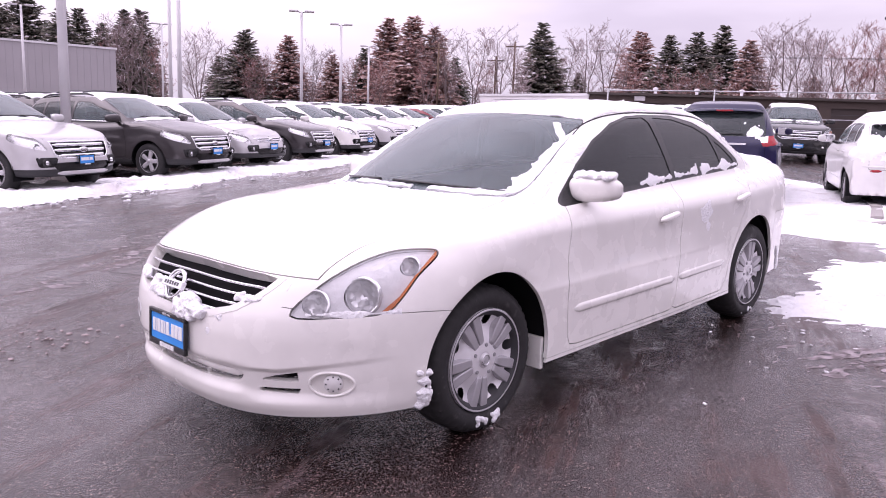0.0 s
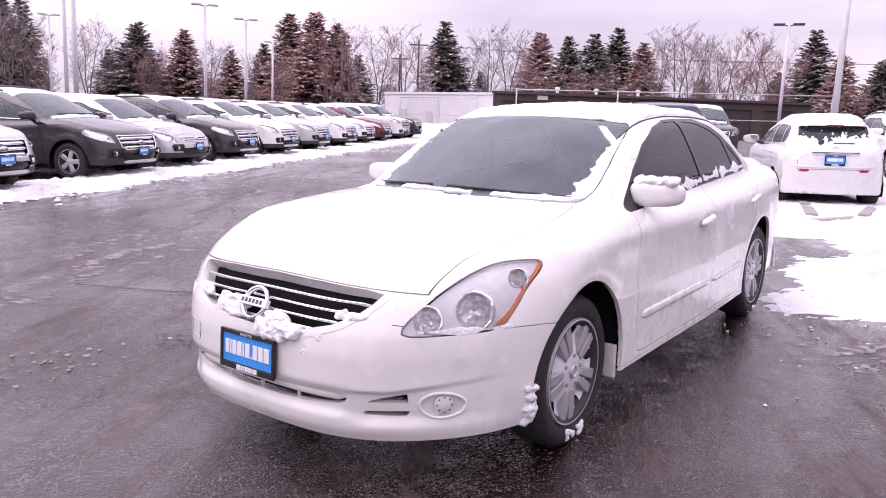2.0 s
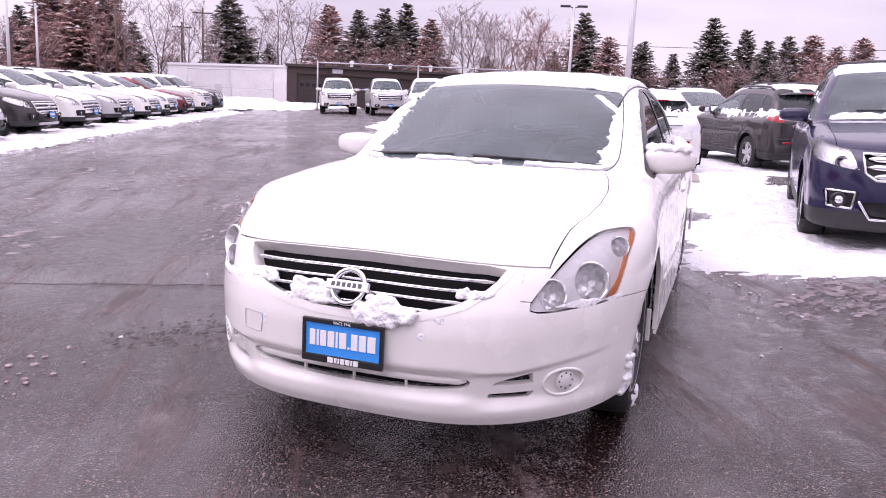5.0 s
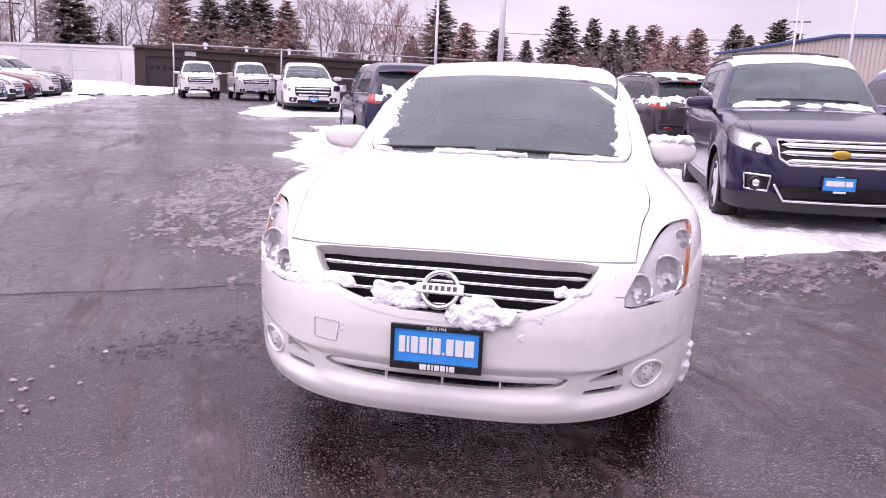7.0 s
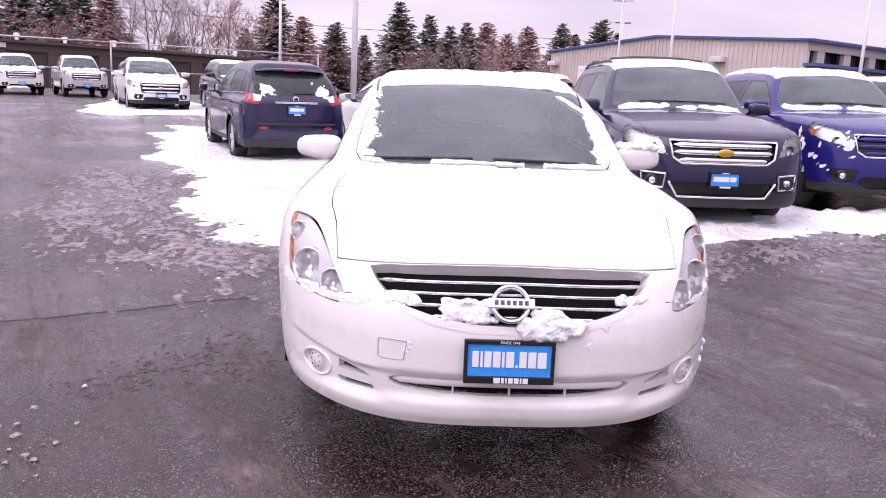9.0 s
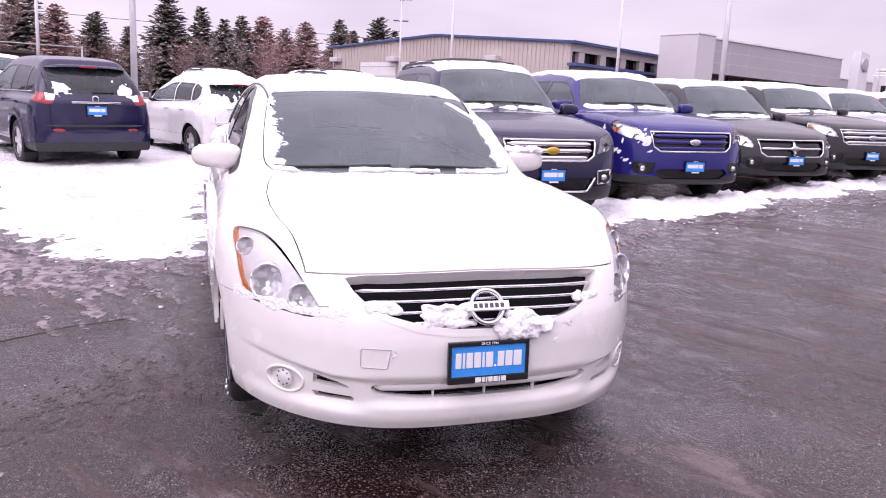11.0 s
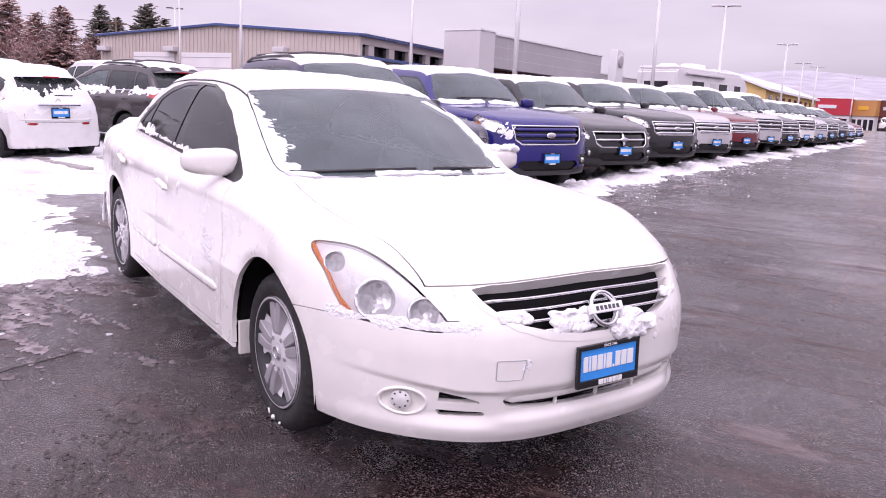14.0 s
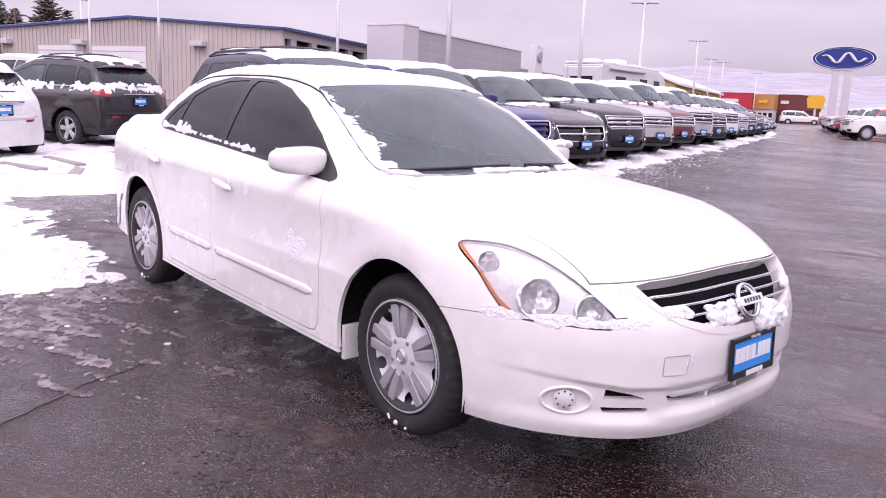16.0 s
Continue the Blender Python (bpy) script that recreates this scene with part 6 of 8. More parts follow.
for k, proto, dx in ((0, silver_suv, 0.0), (1.17, grey_suv, 0.15), (2, wagon, 0.0), (2.95, grey_suv, 0.0), (3.95, white_suv, 0.0), (5, silver_suv, 0.0), (6, white_suv, 0.1), (7, white_suv, 0.0),
                     (8, red_suv, 0.0), (9, white_large, 0.2), (10, black_large, 0.2)):
    c = park(proto, *left_at(k, dx))
    c["group"] = LEFT_ROW
# the row behind, of which the roofs show
white_truck = other_car("pickup", PICKUP, WHITE, "white pickup truck with snow on its roof", "tall", group=MIDDLE)
navy_suv = other_car("suv", ROUND_SUV, NAVY, "navy blue SUV seen from behind with snow on its window", group=MIDDLE, fine=1.2)
for k, proto in ((-0.6, grey_suv), (0.5, navy_suv), (1.5, red_suv), (3.0, white_truck), (4.4, white_suv), (5.5, white_suv), (6.6, silver_suv), (7.8, white_suv)):
    x, y, h = left_at(k)
    c = park(proto, x + 1.6, y + 10.6, h + 180 if proto is not white_truck else h)
    c["group"] = "cars in the row behind"

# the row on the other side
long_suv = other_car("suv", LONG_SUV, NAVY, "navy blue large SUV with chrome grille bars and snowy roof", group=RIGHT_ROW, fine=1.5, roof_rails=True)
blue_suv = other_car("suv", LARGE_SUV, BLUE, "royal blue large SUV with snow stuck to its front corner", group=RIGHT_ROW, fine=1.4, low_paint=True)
minivan = other_car("minivan", MINIVAN, BLACK, "black minivan with chrome cross grille", "cross", group=RIGHT_ROW)
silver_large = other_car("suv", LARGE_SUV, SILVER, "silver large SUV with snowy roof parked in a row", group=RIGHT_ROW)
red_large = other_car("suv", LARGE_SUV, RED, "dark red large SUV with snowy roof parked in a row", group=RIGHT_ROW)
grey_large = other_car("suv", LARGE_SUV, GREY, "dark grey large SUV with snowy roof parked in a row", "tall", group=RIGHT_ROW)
silver_truck = other_car("pickup", PICKUP, SILVER, "silver pickup truck with tall grille", "tall", group=RIGHT_ROW)


def right_at(k):
    return 4.32 + 1.03 * k, -2.75 - 2.55 * k, 180.0


for k, proto in ((0, long_suv), (1, blue_suv), (2, minivan), (3, black_large), (4, silver_large), (5, red_large), (6, silver_truck), (7, grey_large), (8, white_truck), (9, silver_large),
                 (10, grey_large), (11, black_large), (12, silver_suv), (13, red_suv)):
    c = park(proto, *right_at(k))
    c["group"] = RIGHT_ROW
    if proto is blue_suv:
        blue_parked = c

# the middle rows
def park_tail(proto, x, y, heading, snow=True):
    """Park a copy by its rear axle."""
    h = radians(heading)
    L = proto[2].p["wb"] - proto[2].p["f"]
    return park(proto, x + L * math.cos(h), y + L * math.sin(h), heading, snow=snow)


white_hatch = other_car("hatchback", HATCH, PEARL, "small white hatchback with snow on its roof and tailgate", "small", group=MIDDLE, fine=1.3, dark_low=False)
white_broad = other_car("suv", BROAD_SUV, PEARL, "white SUV with snow on its hood and roof", "tall", group=MIDDLE)
navy_parked = park_tail(navy_suv, 10.3, 2.95, 24, False)
hatch_parked = park_tail(white_hatch, 11.5, 0.5, 25)
c = crusty = park_tail(grey_suv, 13.45, -1.95, 25)
c["group"], c["label"] = MIDDLE, "dark grey compact SUV with snow crusted on its windows"
park(white_broad, 21.3, 8.9, 207)
c = park(black_large, 22.0, 6.1, 207)
c["group"] = MIDDLE
park(white_truck, 34.2, 20.0, 212)
park(silver_truck, 34.0, 16.8, 212)
park(red_suv, 37.5, 15.2, 212)
park(white_suv, 27.5, 11.6, 207)
red_truck = other_car("pickup", PICKUP, BRIGHT_RED, "bright red pickup truck with snow on its roof", "tall", group=MIDDLE)
white_van = other_car("van", MINIVAN, WHITE, "white delivery van standing by the road", "small", group=MIDDLE)
for px, py, proto in ((17.0, -42.5, white_truck), (20.5, -49.5, red_truck), (24.0, -56.0, white_truck), (27.2, -62.5, silver_truck), (31.0, -70.0, red_truck)):
    c = park(proto, px, py, 42)
    c["group"] = "trucks across the lane"
park(white_van, 43.4, -98.0, -154)
park(white_suv, 18.6, -0.6, 205)
park(silver_large, 20.0, -4.2, 205)
for p in (silver_suv, grey_suv, white_suv, red_suv, wagon, white_large, black_large, white_truck, navy_suv, long_suv, blue_suv, minivan, silver_large, red_large, grey_large, silver_truck, white_hatch, white_broad, red_truck, white_van):
    drop(p)


def crusted(name, proto, m, keep, thick, seed, label):
    """A ragged crust of snow on a parked car; keep(q, p) is above zero where it sticks."""
    B = proto[2]
    q = B.skin(110, 40, 1.8)
    k = keep(q, B.p) + 0.07 * bumpy(q.v, 4.0, seed) + 0.07 * bumpy(q.v, 11.0, seed + 2) + 0.06 * bumpy(q.v, 27.0, seed + 5)
    me = snow_mesh(name, snow_layer(q, k, thick, seed, 12.0), 0.015)
    me.materials.append(SNOW)
    o = tagged(new(name, me), label, "snow", kind="stuff")
    o.matrix_world = m


def belt_band(q, p):
    """Along the belt and over the shoulders of the rear half, and round the rear window."""
    x, y, z = q.v.T
    side = np.minimum(0.04 - np.abs(z - p["belt"] - 0.03), np.minimum(x - p["cowl"] - 0.9, np.abs(y) - 0.55))
    rear = np.minimum(np.minimum(x - p["end"] - 0.12, 0.05 - np.abs(z - p["belt"] - 0.06)), 2.0)
    return np.maximum(side, rear)


def tail_cover(q, p):
    x, y, z = q.v.T
    return np.minimum(np.minimum(x - p["end"] - 0.05, z - p["belt"] + 0.20), 0.07 + 0.5 * (p["belt"] + 0.02 - z))


def front_corner(q, p):
    x, y, z = q.v.T
    return np.minimum(np.minimum(p["f"] + 0.75 - x, y - 0.62), np.minimum(0.24 - np.abs(z - 0.78), -0.035 + 0 * x))


crusted("window_snow", grey_suv, crusty.matrix_basis, belt_band, 0.018, 2.0, "crust of snow on windows and shoulders")
crusted("tailgate_snow", white_hatch, hatch_parked.matrix_basis, tail_cover, 0.02, 3.0, "snow covering the tailgate")
crusted("window_snow", navy_suv, navy_parked.matrix_basis, lambda q, p: np.minimum(q.v[:, 0] - p["end"] - 0.1, np.minimum(0.10 - np.abs(q.v[:, 2] - p["belt"] - 0.12), 0.10 - np.abs(np.abs(q.v[:, 1]) - 0.45))), 0.015, 4.0, "snow stuck to the rear window")
crusted("bumper_snow", blue_suv, blue_parked.matrix_basis, front_corner, 0.015, 5.0, "snow stuck to the front corner")

# ---------------------------------------------------------------- snow on the lot


def snow_patch(name, outline, depth, seed, label, cell=0.12, edge=0.5, ragged=0.5, rise=None):
    """A patch of ploughed or lying snow: an uneven sheet that thins out to a ragged edge."""
    o = np.array(outline, float)
    xs = np.arange(o[:, 0].min() - 0.6, o[:, 0].max() + 0.6, cell)
    ys = np.arange(o[:, 1].min() - 0.6, o[:, 1].max() + 0.6, cell)
    X, Y = np.meshgrid(xs, ys, indexing="ij")
    v = np.stack([X, Y, 0 * X], -1).reshape(-1, 3)
    d = -sd_poly(v[:, 0], v[:, 1], o)
    n1, n2, n3, n4 = bumpy(v, 0.9, seed), bumpy(v, 3.1, seed + 5), bumpy(v, 8.0, seed + 9), bumpy(v, 21.0, seed + 3)
    t = d + ragged * (0.55 * n1 + 0.30 * n2 + 0.22 * n3 + 0.30 * n4)
    h = depth * np.clip(t / edge, -0.2, 1.0) * (0.75 + 0.35 * n1 + 0.4 * n2 + 0.35 * n3 + 0.15 * n4) - 0.006
    v[:, 2] = lie(v[:, 0], v[:, 1]) + h
    b = len(ys)
    i = (np.arange(len(xs) - 1)[:, None] * b + np.arange(b - 1)).ravel()
    f = np.concatenate([np.stack([i, i + b, i + 1], 1), np.stack([i + 1, i + b, i + b + 1], 1)])
    keep = np.minimum(t + 0.02, (h + 0.006) * 12)
    _, s = Skin(v, np.tile([0.0, 0.0, 1.0], (len(v), 1)), f).cut(keep)
    me = skin_mesh(name, s)
    me.normals_split_custom_set_from_vertices([(0, 0, 0)] * len(me.vertices))
    me.materials.append(GROUND_SNOW)
    return tagged(new(name, me), label, "snow", kind="stuff")


def lane(points, w0, w1):
    """An outline along a line, w0 to one side and w1 to the other."""
    p = np.array(points, float)
    d = np.gradient(p, axis=0)
    n = np.stack([-d[:, 1], d[:, 0]], 1) / np.linalg.norm(d, axis=1)[:, None]
    return np.concatenate([p + n * w0, (p - n * w1)[::-1]])


snow_patch("snow_bank", lane([(-6, 5.6), (0.6, 9.0), (3.1, 10.2), (6.8, 12.1), (11.4, 14.6), (16.7, 17.3), (22, 20.2), (29, 23.6)], 1.0, 0.75), 0.13, 1.0, "trampled snow bank along the row of parked cars", 0.09, 0.5, 0.85)
snow_patch("snow_bank", lane([(4.6, -3.9), (5.5, -5.8), (6.9, -9.0), (8.6, -13.2), (11.5, -20.0), (16, -31), (22, -44)], 0.75, 0.45), 0.12, 7.0, "snow bank under the noses of parked cars", 0.09, 0.5, 0.75)
snow_patch("snow_patch", [(2.95, -1.0), (3.3, -1.7), (3.6, -2.5), (4.2, -3.6), (5.2, -4.4), (9.5, -4.2), (10.6, -2.4), (9.8, -0.4), (8.2, -0.2), (6.9, -0.55), (6.2, -0.75), (5.6, -0.35), (4.3, -0.55), (3.3, -0.75)], 0.07, 3.0,
           "lying snow between parked cars on asphalt", 0.055, 0.6, 0.5)
snow_patch("snow_patch", [(3.0, 0.95), (2.9, 1.6), (3.2, 2.2), (5.0, 3.0), (7.4, 3.8), (9.5, 5.0), (13.0, 6.2), (16.5, 7.0), (17.5, 5.0), (14.6, 2.6), (14.0, 0.0), (10.4, -0.3), (8.2, 0.2), (7.9, 0.75), (7.3, 0.95), (5.2, 0.85), (4.1, 0.85)], 0.07, 11.0,
           "lying snow behind the sedan and between cars", 0.065, 0.7, 0.6)
snow_patch("snow_patch", [(7.3, -1.3), (6.9, 0.0), (7.2, 1.2), (9, 1.7), (13, 1.9), (13, -1.6), (9.5, -1.6)], 0.075, 31.0, "lying snow round the kerb", 0.1, 0.5, 0.4)
snow_patch("snow_patch", [(19, 9.8), (21, 11.6), (26, 12.8), (33, 15.2), (34, 13), (27, 9), (22, 6.5)], 0.15, 13.0, "heap of snow under parked cars", 0.25)
snow_patch("snow_patch", [(12, -4), (12, -1), (15, 1.5), (22, 4), (26, 2), (24, -6), (18, -9)], 0.08, 17.0, "lying snow between parked cars on asphalt", 0.25)
snow_patch("snow_patch", [(36, 24), (33, 26), (40, 33), (52, 38), (62, 40), (63, 34), (50, 29)], 0.3, 19.0, "ploughed snow before the garages", 0.5, 1.0, 1.5)
snow_patch("snow_bank", [(28, 24), (38, 31), (50, 42), (60, 48), (64, 45), (50, 35), (40, 27)], 0.5, 23.0, "ploughed snow heap by the fence", 0.5, 1.2, 1.5)
snow_patch("snow_patch", [(1.0, -27), (3.2, -24), (7.5, -36), (16, -58), (10, -60)], 0.15, 29.0, "snow along the far side of the lane", 0.3)

# ---------------------------------------------------------------- buildings round the lot
TAN_METAL = mat("tan_corrugated_metal", (0.54, 0.475, 0.44), 0.5, grain=(0.7, 0.08))
BLUE_TRIM = mat("blue_trim", (0.06, 0.10, 0.26), 0.45, grain=(2, 0.1))
ROOF_WHITE = mat("snowy_roof", (0.8, 0.8, 0.82), 0.8, grain=(0.8, 0.06))
PANEL_GREY = mat("grey_metal_panel", (0.45, 0.43, 0.45), 0.35, 0.2, grain=(0.5, 0.08))
PANEL_PALE = mat("pale_metal_panel", (0.62, 0.6, 0.62), 0.35, grain=(0.5, 0.06))
BROWN_WALL = mat("brown_block_wall", (0.085, 0.062, 0.055), 0.8, grain=(1.5, 0.2), bump=(6, 0.3, 0.03))
BROWN_DOOR = mat("brown_door", (0.055, 0.04, 0.038), 0.6, grain=(1.2, 0.15))
WHITE_WALL = mat("white_wall", (0.8, 0.78, 0.79), 0.7, grain=(0.6, 0.1))
YELLOW_WALL = mat("yellow_stucco", (0.72, 0.52, 0.22), 0.8, grain=(0.6, 0.08))
RED_FASCIA = mat("red_fascia", (0.5, 0.03, 0.05), 0.5, grain=(0.5, 0.08))
ORANGE_WALL = mat("tan_orange_wall", (0.55, 0.27, 0.09), 0.7, grain=(0.5, 0.08))
BRICK_WALL = mat("dark_red_brick", (0.18, 0.05, 0.045), 0.8, grain=(2, 0.15))
WINDOW_DARK = mat("shop_window", (0.02, 0.02, 0.025), 0.06)
SIGN_BLUE = mat("sign_blue", (0.012, 0.04, 0.24), 0.3, grain=(1, 0.05))
SIGN_WHITE = mat("sign_white", (0.75, 0.75, 0.77), 0.4)
SIGN_YELLOW = mat("sign_yellow", (0.8, 0.45, 0.03), 0.4)
CONCRETE = mat("concrete_kerb", (0.33, 0.31, 0.3), 0.85, grain=(5, 0.15), bump=(40, 0.4, 0.01))


def facade(p, q, z0=0.0):
    """A frame along a wall: x runs from p to q, y goes into the building, z up."""
    p, q = Vector((*p, z0)), Vector((*q, z0))
    d = (q - p).normalized()
    m = Matrix((d, Vector((-d.y, d.x, 0)), Vector((0, 0, 1)))).transposed().to_4x4()
    return Matrix.Translation(p) @ m, (q - p).length


def prism(outline, y0, y1):
    """A shape drawn in x and z, given depth from y0 to y1."""
    bm = bmesh.new()
    a = [bm.verts.new((x, y0, z)) for x, z in outline]
    b = [bm.verts.new((x, y1, z)) for x, z in outline]
    bm.faces.new(a), bm.faces.new(b[::-1])
    for i in range(len(a)):
        bm.faces.new((a[i - 1], a[i], b[i], b[i - 1]))
    bmesh.ops.recalc_face_normals(bm, faces=bm.faces)
    return bm


def ribs(bm, x0, x1, y, z0, ztop, pitch=0.4, w=0.12, d=0.05):
    x = x0 + pitch / 2
    while x < x1:
        box(bm, x - w / 2, x + w / 2, y - d, y, z0, ztop(x))
        x += pitch


def warehouse():
    m, L = facade((70.6, -10.5), (47.8, -23.9), 0.6)
    h = thing("warehouse", m, "tan corrugated metal warehouse with blue roof edge", "building")
    eave, peak, depth = 5.7, 6.5, 42.0
    zt = lambda x: eave + (peak - eave) * (1 - abs(x - L / 2) / (L / 2))
    part("end_wall", prism([(0, 0), (L, 0), (L, eave), (L / 2, peak), (0, eave)], 0, 0.3), TAN_METAL, h)
    bm = bmesh.new()
    ribs(bm, 0, L, 0.0, 0, lambda x: zt(x) - 0.1)
    part("wall_ribs", bm, TAN_METAL, h)
    part("roof", prism([(-0.4, eave + 0.02), (L / 2, peak + 0.03), (L + 0.4, eave + 0.02), (L + 0.4, eave + 0.2), (L / 2, peak + 0.22), (-0.4, eave + 0.2)], 0.0, depth), ROOF_WHITE, h)
    part("roof_edge", prism([(-0.45, eave - 0.02), (L / 2, peak - 0.01), (L + 0.45, eave - 0.02), (L + 0.45, eave + 0.14), (L / 2, peak + 0.16), (-0.45, eave + 0.14)], -0.25, 0.0), BLUE_TRIM, h, "blue metal roof edge")
    part("side_wall", block(L - 0.3, L, 0.3, depth, 0, 4.25), TAN_METAL, h)
    part("upper_side_wall", block(L - 0.3, L, 0.3, depth, 5.15, eave), TAN_METAL, h)
    part("side_glazing", block(L - 0.9, L - 0.7, 0.3, depth, 4.2, 5.2), WINDOW_DARK, h)
    for k in range(14):
        part("side_pier", block(L - 0.35, L - 0.05, 1.2 + k * 3.0, 2.0 + k * 3.0, 4.25, 5.15), TAN_METAL, h)
    part("side_roof_edge", block(L, L + 0.4, -0.25, depth, eave - 0.02, eave + 0.15), BLUE_TRIM, h)
    part("canopy_edge", block(L, L + 0.9, -0.3, depth, 4.1, 4.3), BLUE_TRIM, h, "lower blue canopy edge")
    bm = bmesh.new()
    y = 0.6
    while y < 30:
        box(bm, L, L + 0.05, y, y + 0.12, 0, 4.0)
        y += 0.4
    part("side_ribs", bm, TAN_METAL, h)
    part("far_wall", block(0, 0.3, 0.3, depth, 0, eave), TAN_METAL, h)
    for x0, x1 in ((4.0, 8.6), (9.2, 14.6)):
        d = part("garage_door", block(x0, x1, -0.06, 0.02, 0, 4.4, 0.01), WHITE_WALL, h, "pale roller door")
        for z in (0.8, 1.6, 2.4, 3.2, 4.0):
            part("door_seam", block(x0 + 0.05, x1 - 0.05, -0.075, -0.06, z, z + 0.05), PANEL_GREY, d)
    for x0 in (0.2, 7.9, 19.0):
        part("wall_lamp", block(x0, x0 + 1.1, -0.6, -0.02, 4.45, 4.85, 0.06), PANEL_PALE, h)
    part("roof_unit", block(L - 3, L - 1, 26, 28, eave + 0.2, eave + 1.1, 0.03), DARK_METAL, h)


def showroom():
    m, L = facade((46.5, -32.9), (54.6, -54.0), 0.5)
    h = thing("showroom", m, "grey metal-panelled car showroom with tall emblem slab", "building")
    part("upper_wall", block(2.2, L, -0.3, 3, 4.3, 6.8, 0.03), PANEL_GREY, h, "grey metal fascia")
    part("roof_cap", block(2.2, L + 0.1, -0.4, 3, 6.8, 6.92), ROOF_WHITE, h)
    for z in (5.1, 5.95):
        part("fascia_seam", block(2.22, L - 0.02, -0.306, -0.3, z, z + 0.03), PANEL_PALE, h)
    for k in range(7):
        part("fascia_joint", block(4.6 + 2.6 * k, 4.63 + 2.6 * k, -0.306, -0.3, 4.32, 6.78), PANEL_PALE, h)
    part("end_slab", block(0, 2.2, -0.55, 2.8, 0, 6.95, 0.03), PANEL_PALE, h)
    part("end_cap", block(-0.05, 2.25, -0.6, 2.8, 6.95, 7.05), ROOF_WHITE, h)
    part("base_wall", block(2.2, L, 1.2, 3, 0, 4.3), BRICK_WALL, h)
    n = 9
    for k in range(n):
        x0 = 2.4 + k * (L - 2.6) / n
        w = part("window", block(x0 + 0.2, x0 + (L - 2.6) / n - 0.2, 1.05, 1.2, 0.4, 4.1), WINDOW_DARK, h)
        part("mullion", block(x0 - 0.1, x0 + 0.1, 0.95, 1.15, 0, 4.3), DARK_METAL if k % 3 else BRICK_WALL, w)
    t = part("emblem_slab", prism([(L - 1.2, 0), (L + 0.7, 0), (L + 0.55, 7.2), (L - 1.05, 7.4)], -2.4, -1.6), SIGN_WHITE, h, "white slanted entrance slab")
    o = part("emblem", lathe([(0.62, -0.1), (0.6, 0.05), (0.5, 0.08), (0.01, 0.09)], "y", 28), PANEL_GREY, t)
    o.matrix_local = pose(L - 0.25, -2.45, 6.3, 0, 0, 180)
    part("lower_wing", block(L + 0.8, L + 26, 0.5, 12, 2.8, 5.2, 0.03), PANEL_GREY, h)
    part("wing_cap", block(L + 0.8, L + 26.1, 0.4, 12, 5.2, 5.32), ROOF_WHITE, h)
    part("wing_base", block(L + 0.8, L + 26, 1.6, 12, 0, 2.8), WINDOW_DARK, h)
    for k in range(8):
        part("wing_post", block(L + 1 + k * 3.2, L + 1.3 + k * 3.2, 1.3, 1.6, 0, 2.8), PANEL_GREY, h)


def garages():
    m, L = facade((66.9, 44.9), (86.5, 17.5), 0.7)
    h = thing("garage_block", m, "long brown garage block with roller doors", "building")
    doors = [(1.0, 4.6), (5.7, 9.3), (10.4, 13.9), (15.0, 18.4), (19.6, 23.0), (24.2, 27.6), (28.8, 32.0)]
    top = 4.05
    xs = [0] + [v for d in doors for v in d] + [L]
    for a, b in zip(xs[::2], xs[1::2]):
        part("wall_pier", block(a, b, 0, 0.4, 0, 3.3), BROWN_WALL, h)
    part("upper_wall", block(0, L, 0, 0.4, 3.3, top), BROWN_WALL, h)
    part("roof_edge", block(-0.2, L + 0.2, -0.35, 0.1, top - 0.02, top + 0.22), mat("dark_roof_edge", (0.07, 0.055, 0.05), 0.6), h)
    part("roof", block(-0.2, L + 0.2, 0.1, 9, top, top + 0.2), ROOF_WHITE, h)
    part("back_wall", block(0, L, 8.6, 9, 0, top), BROWN_WALL, h)
    for i, (a, b) in enumerate(doors):
        d = part("roller_door", block(a, b, 0.2, 0.3, 0, 3.3), BROWN_DOOR, h)
        for z in (0.66, 1.32, 1.98, 2.64):
            part("door_seam", block(a, b, 0.185, 0.2, z, z + 0.04), DARK_METAL, d)
        if i == 0:
            for k in range(5):
                part("door_pane", block(a + 0.35 + k * 0.62, a + 0.75 + k * 0.62, 0.18, 0.2, 2.0, 2.35), WINDOW_DARK, d)
    for k in range(6):
        part("roof_vent", lathe([(0.16, 0), (0.16, 0.45), (0.26, 0.5), (0.26, 0.72), (0.02, 0.8)], "z", 12), PANEL_PALE, h).matrix_local = pose(7 + k * 4.4, 2.0 + (k % 2), top + 0.2)
    part("wall_sign", block(4.7, 5.8, -0.2, -0.02, 3.5, 3.95, 0.02), PANEL_PALE, h)
    # the white store beside it
    m, L = facade((68.0, 61.5), (66.9, 44.95), 0.6)
    w = thing("white_store", m, "plain white flat-roofed store building", "building")
    part("front_wall", block(0, L, 0, 0.3, 0, 3.95), WHITE_WALL, w)
    part("roof", block(-0.1, L + 0.1, -0.1, 11, 3.95, 4.2), ROOF_WHITE, w)
    part("side_wall", block(L - 0.3, L, 0.3, 11, 0, 3.95), WHITE_WALL, w)
    part("far_wall", block(0, 0.3, 0.3, 11, 0, 3.95), WHITE_WALL, w)
    part("service_door", block(2.6, 3.7, -0.05, 0.0, 0, 2.2), PANEL_PALE, w)
    part("wall_hatch", block(6.8, 7.9, -0.05, 0.0, 0.3, 2.0), PANEL_PALE, w)


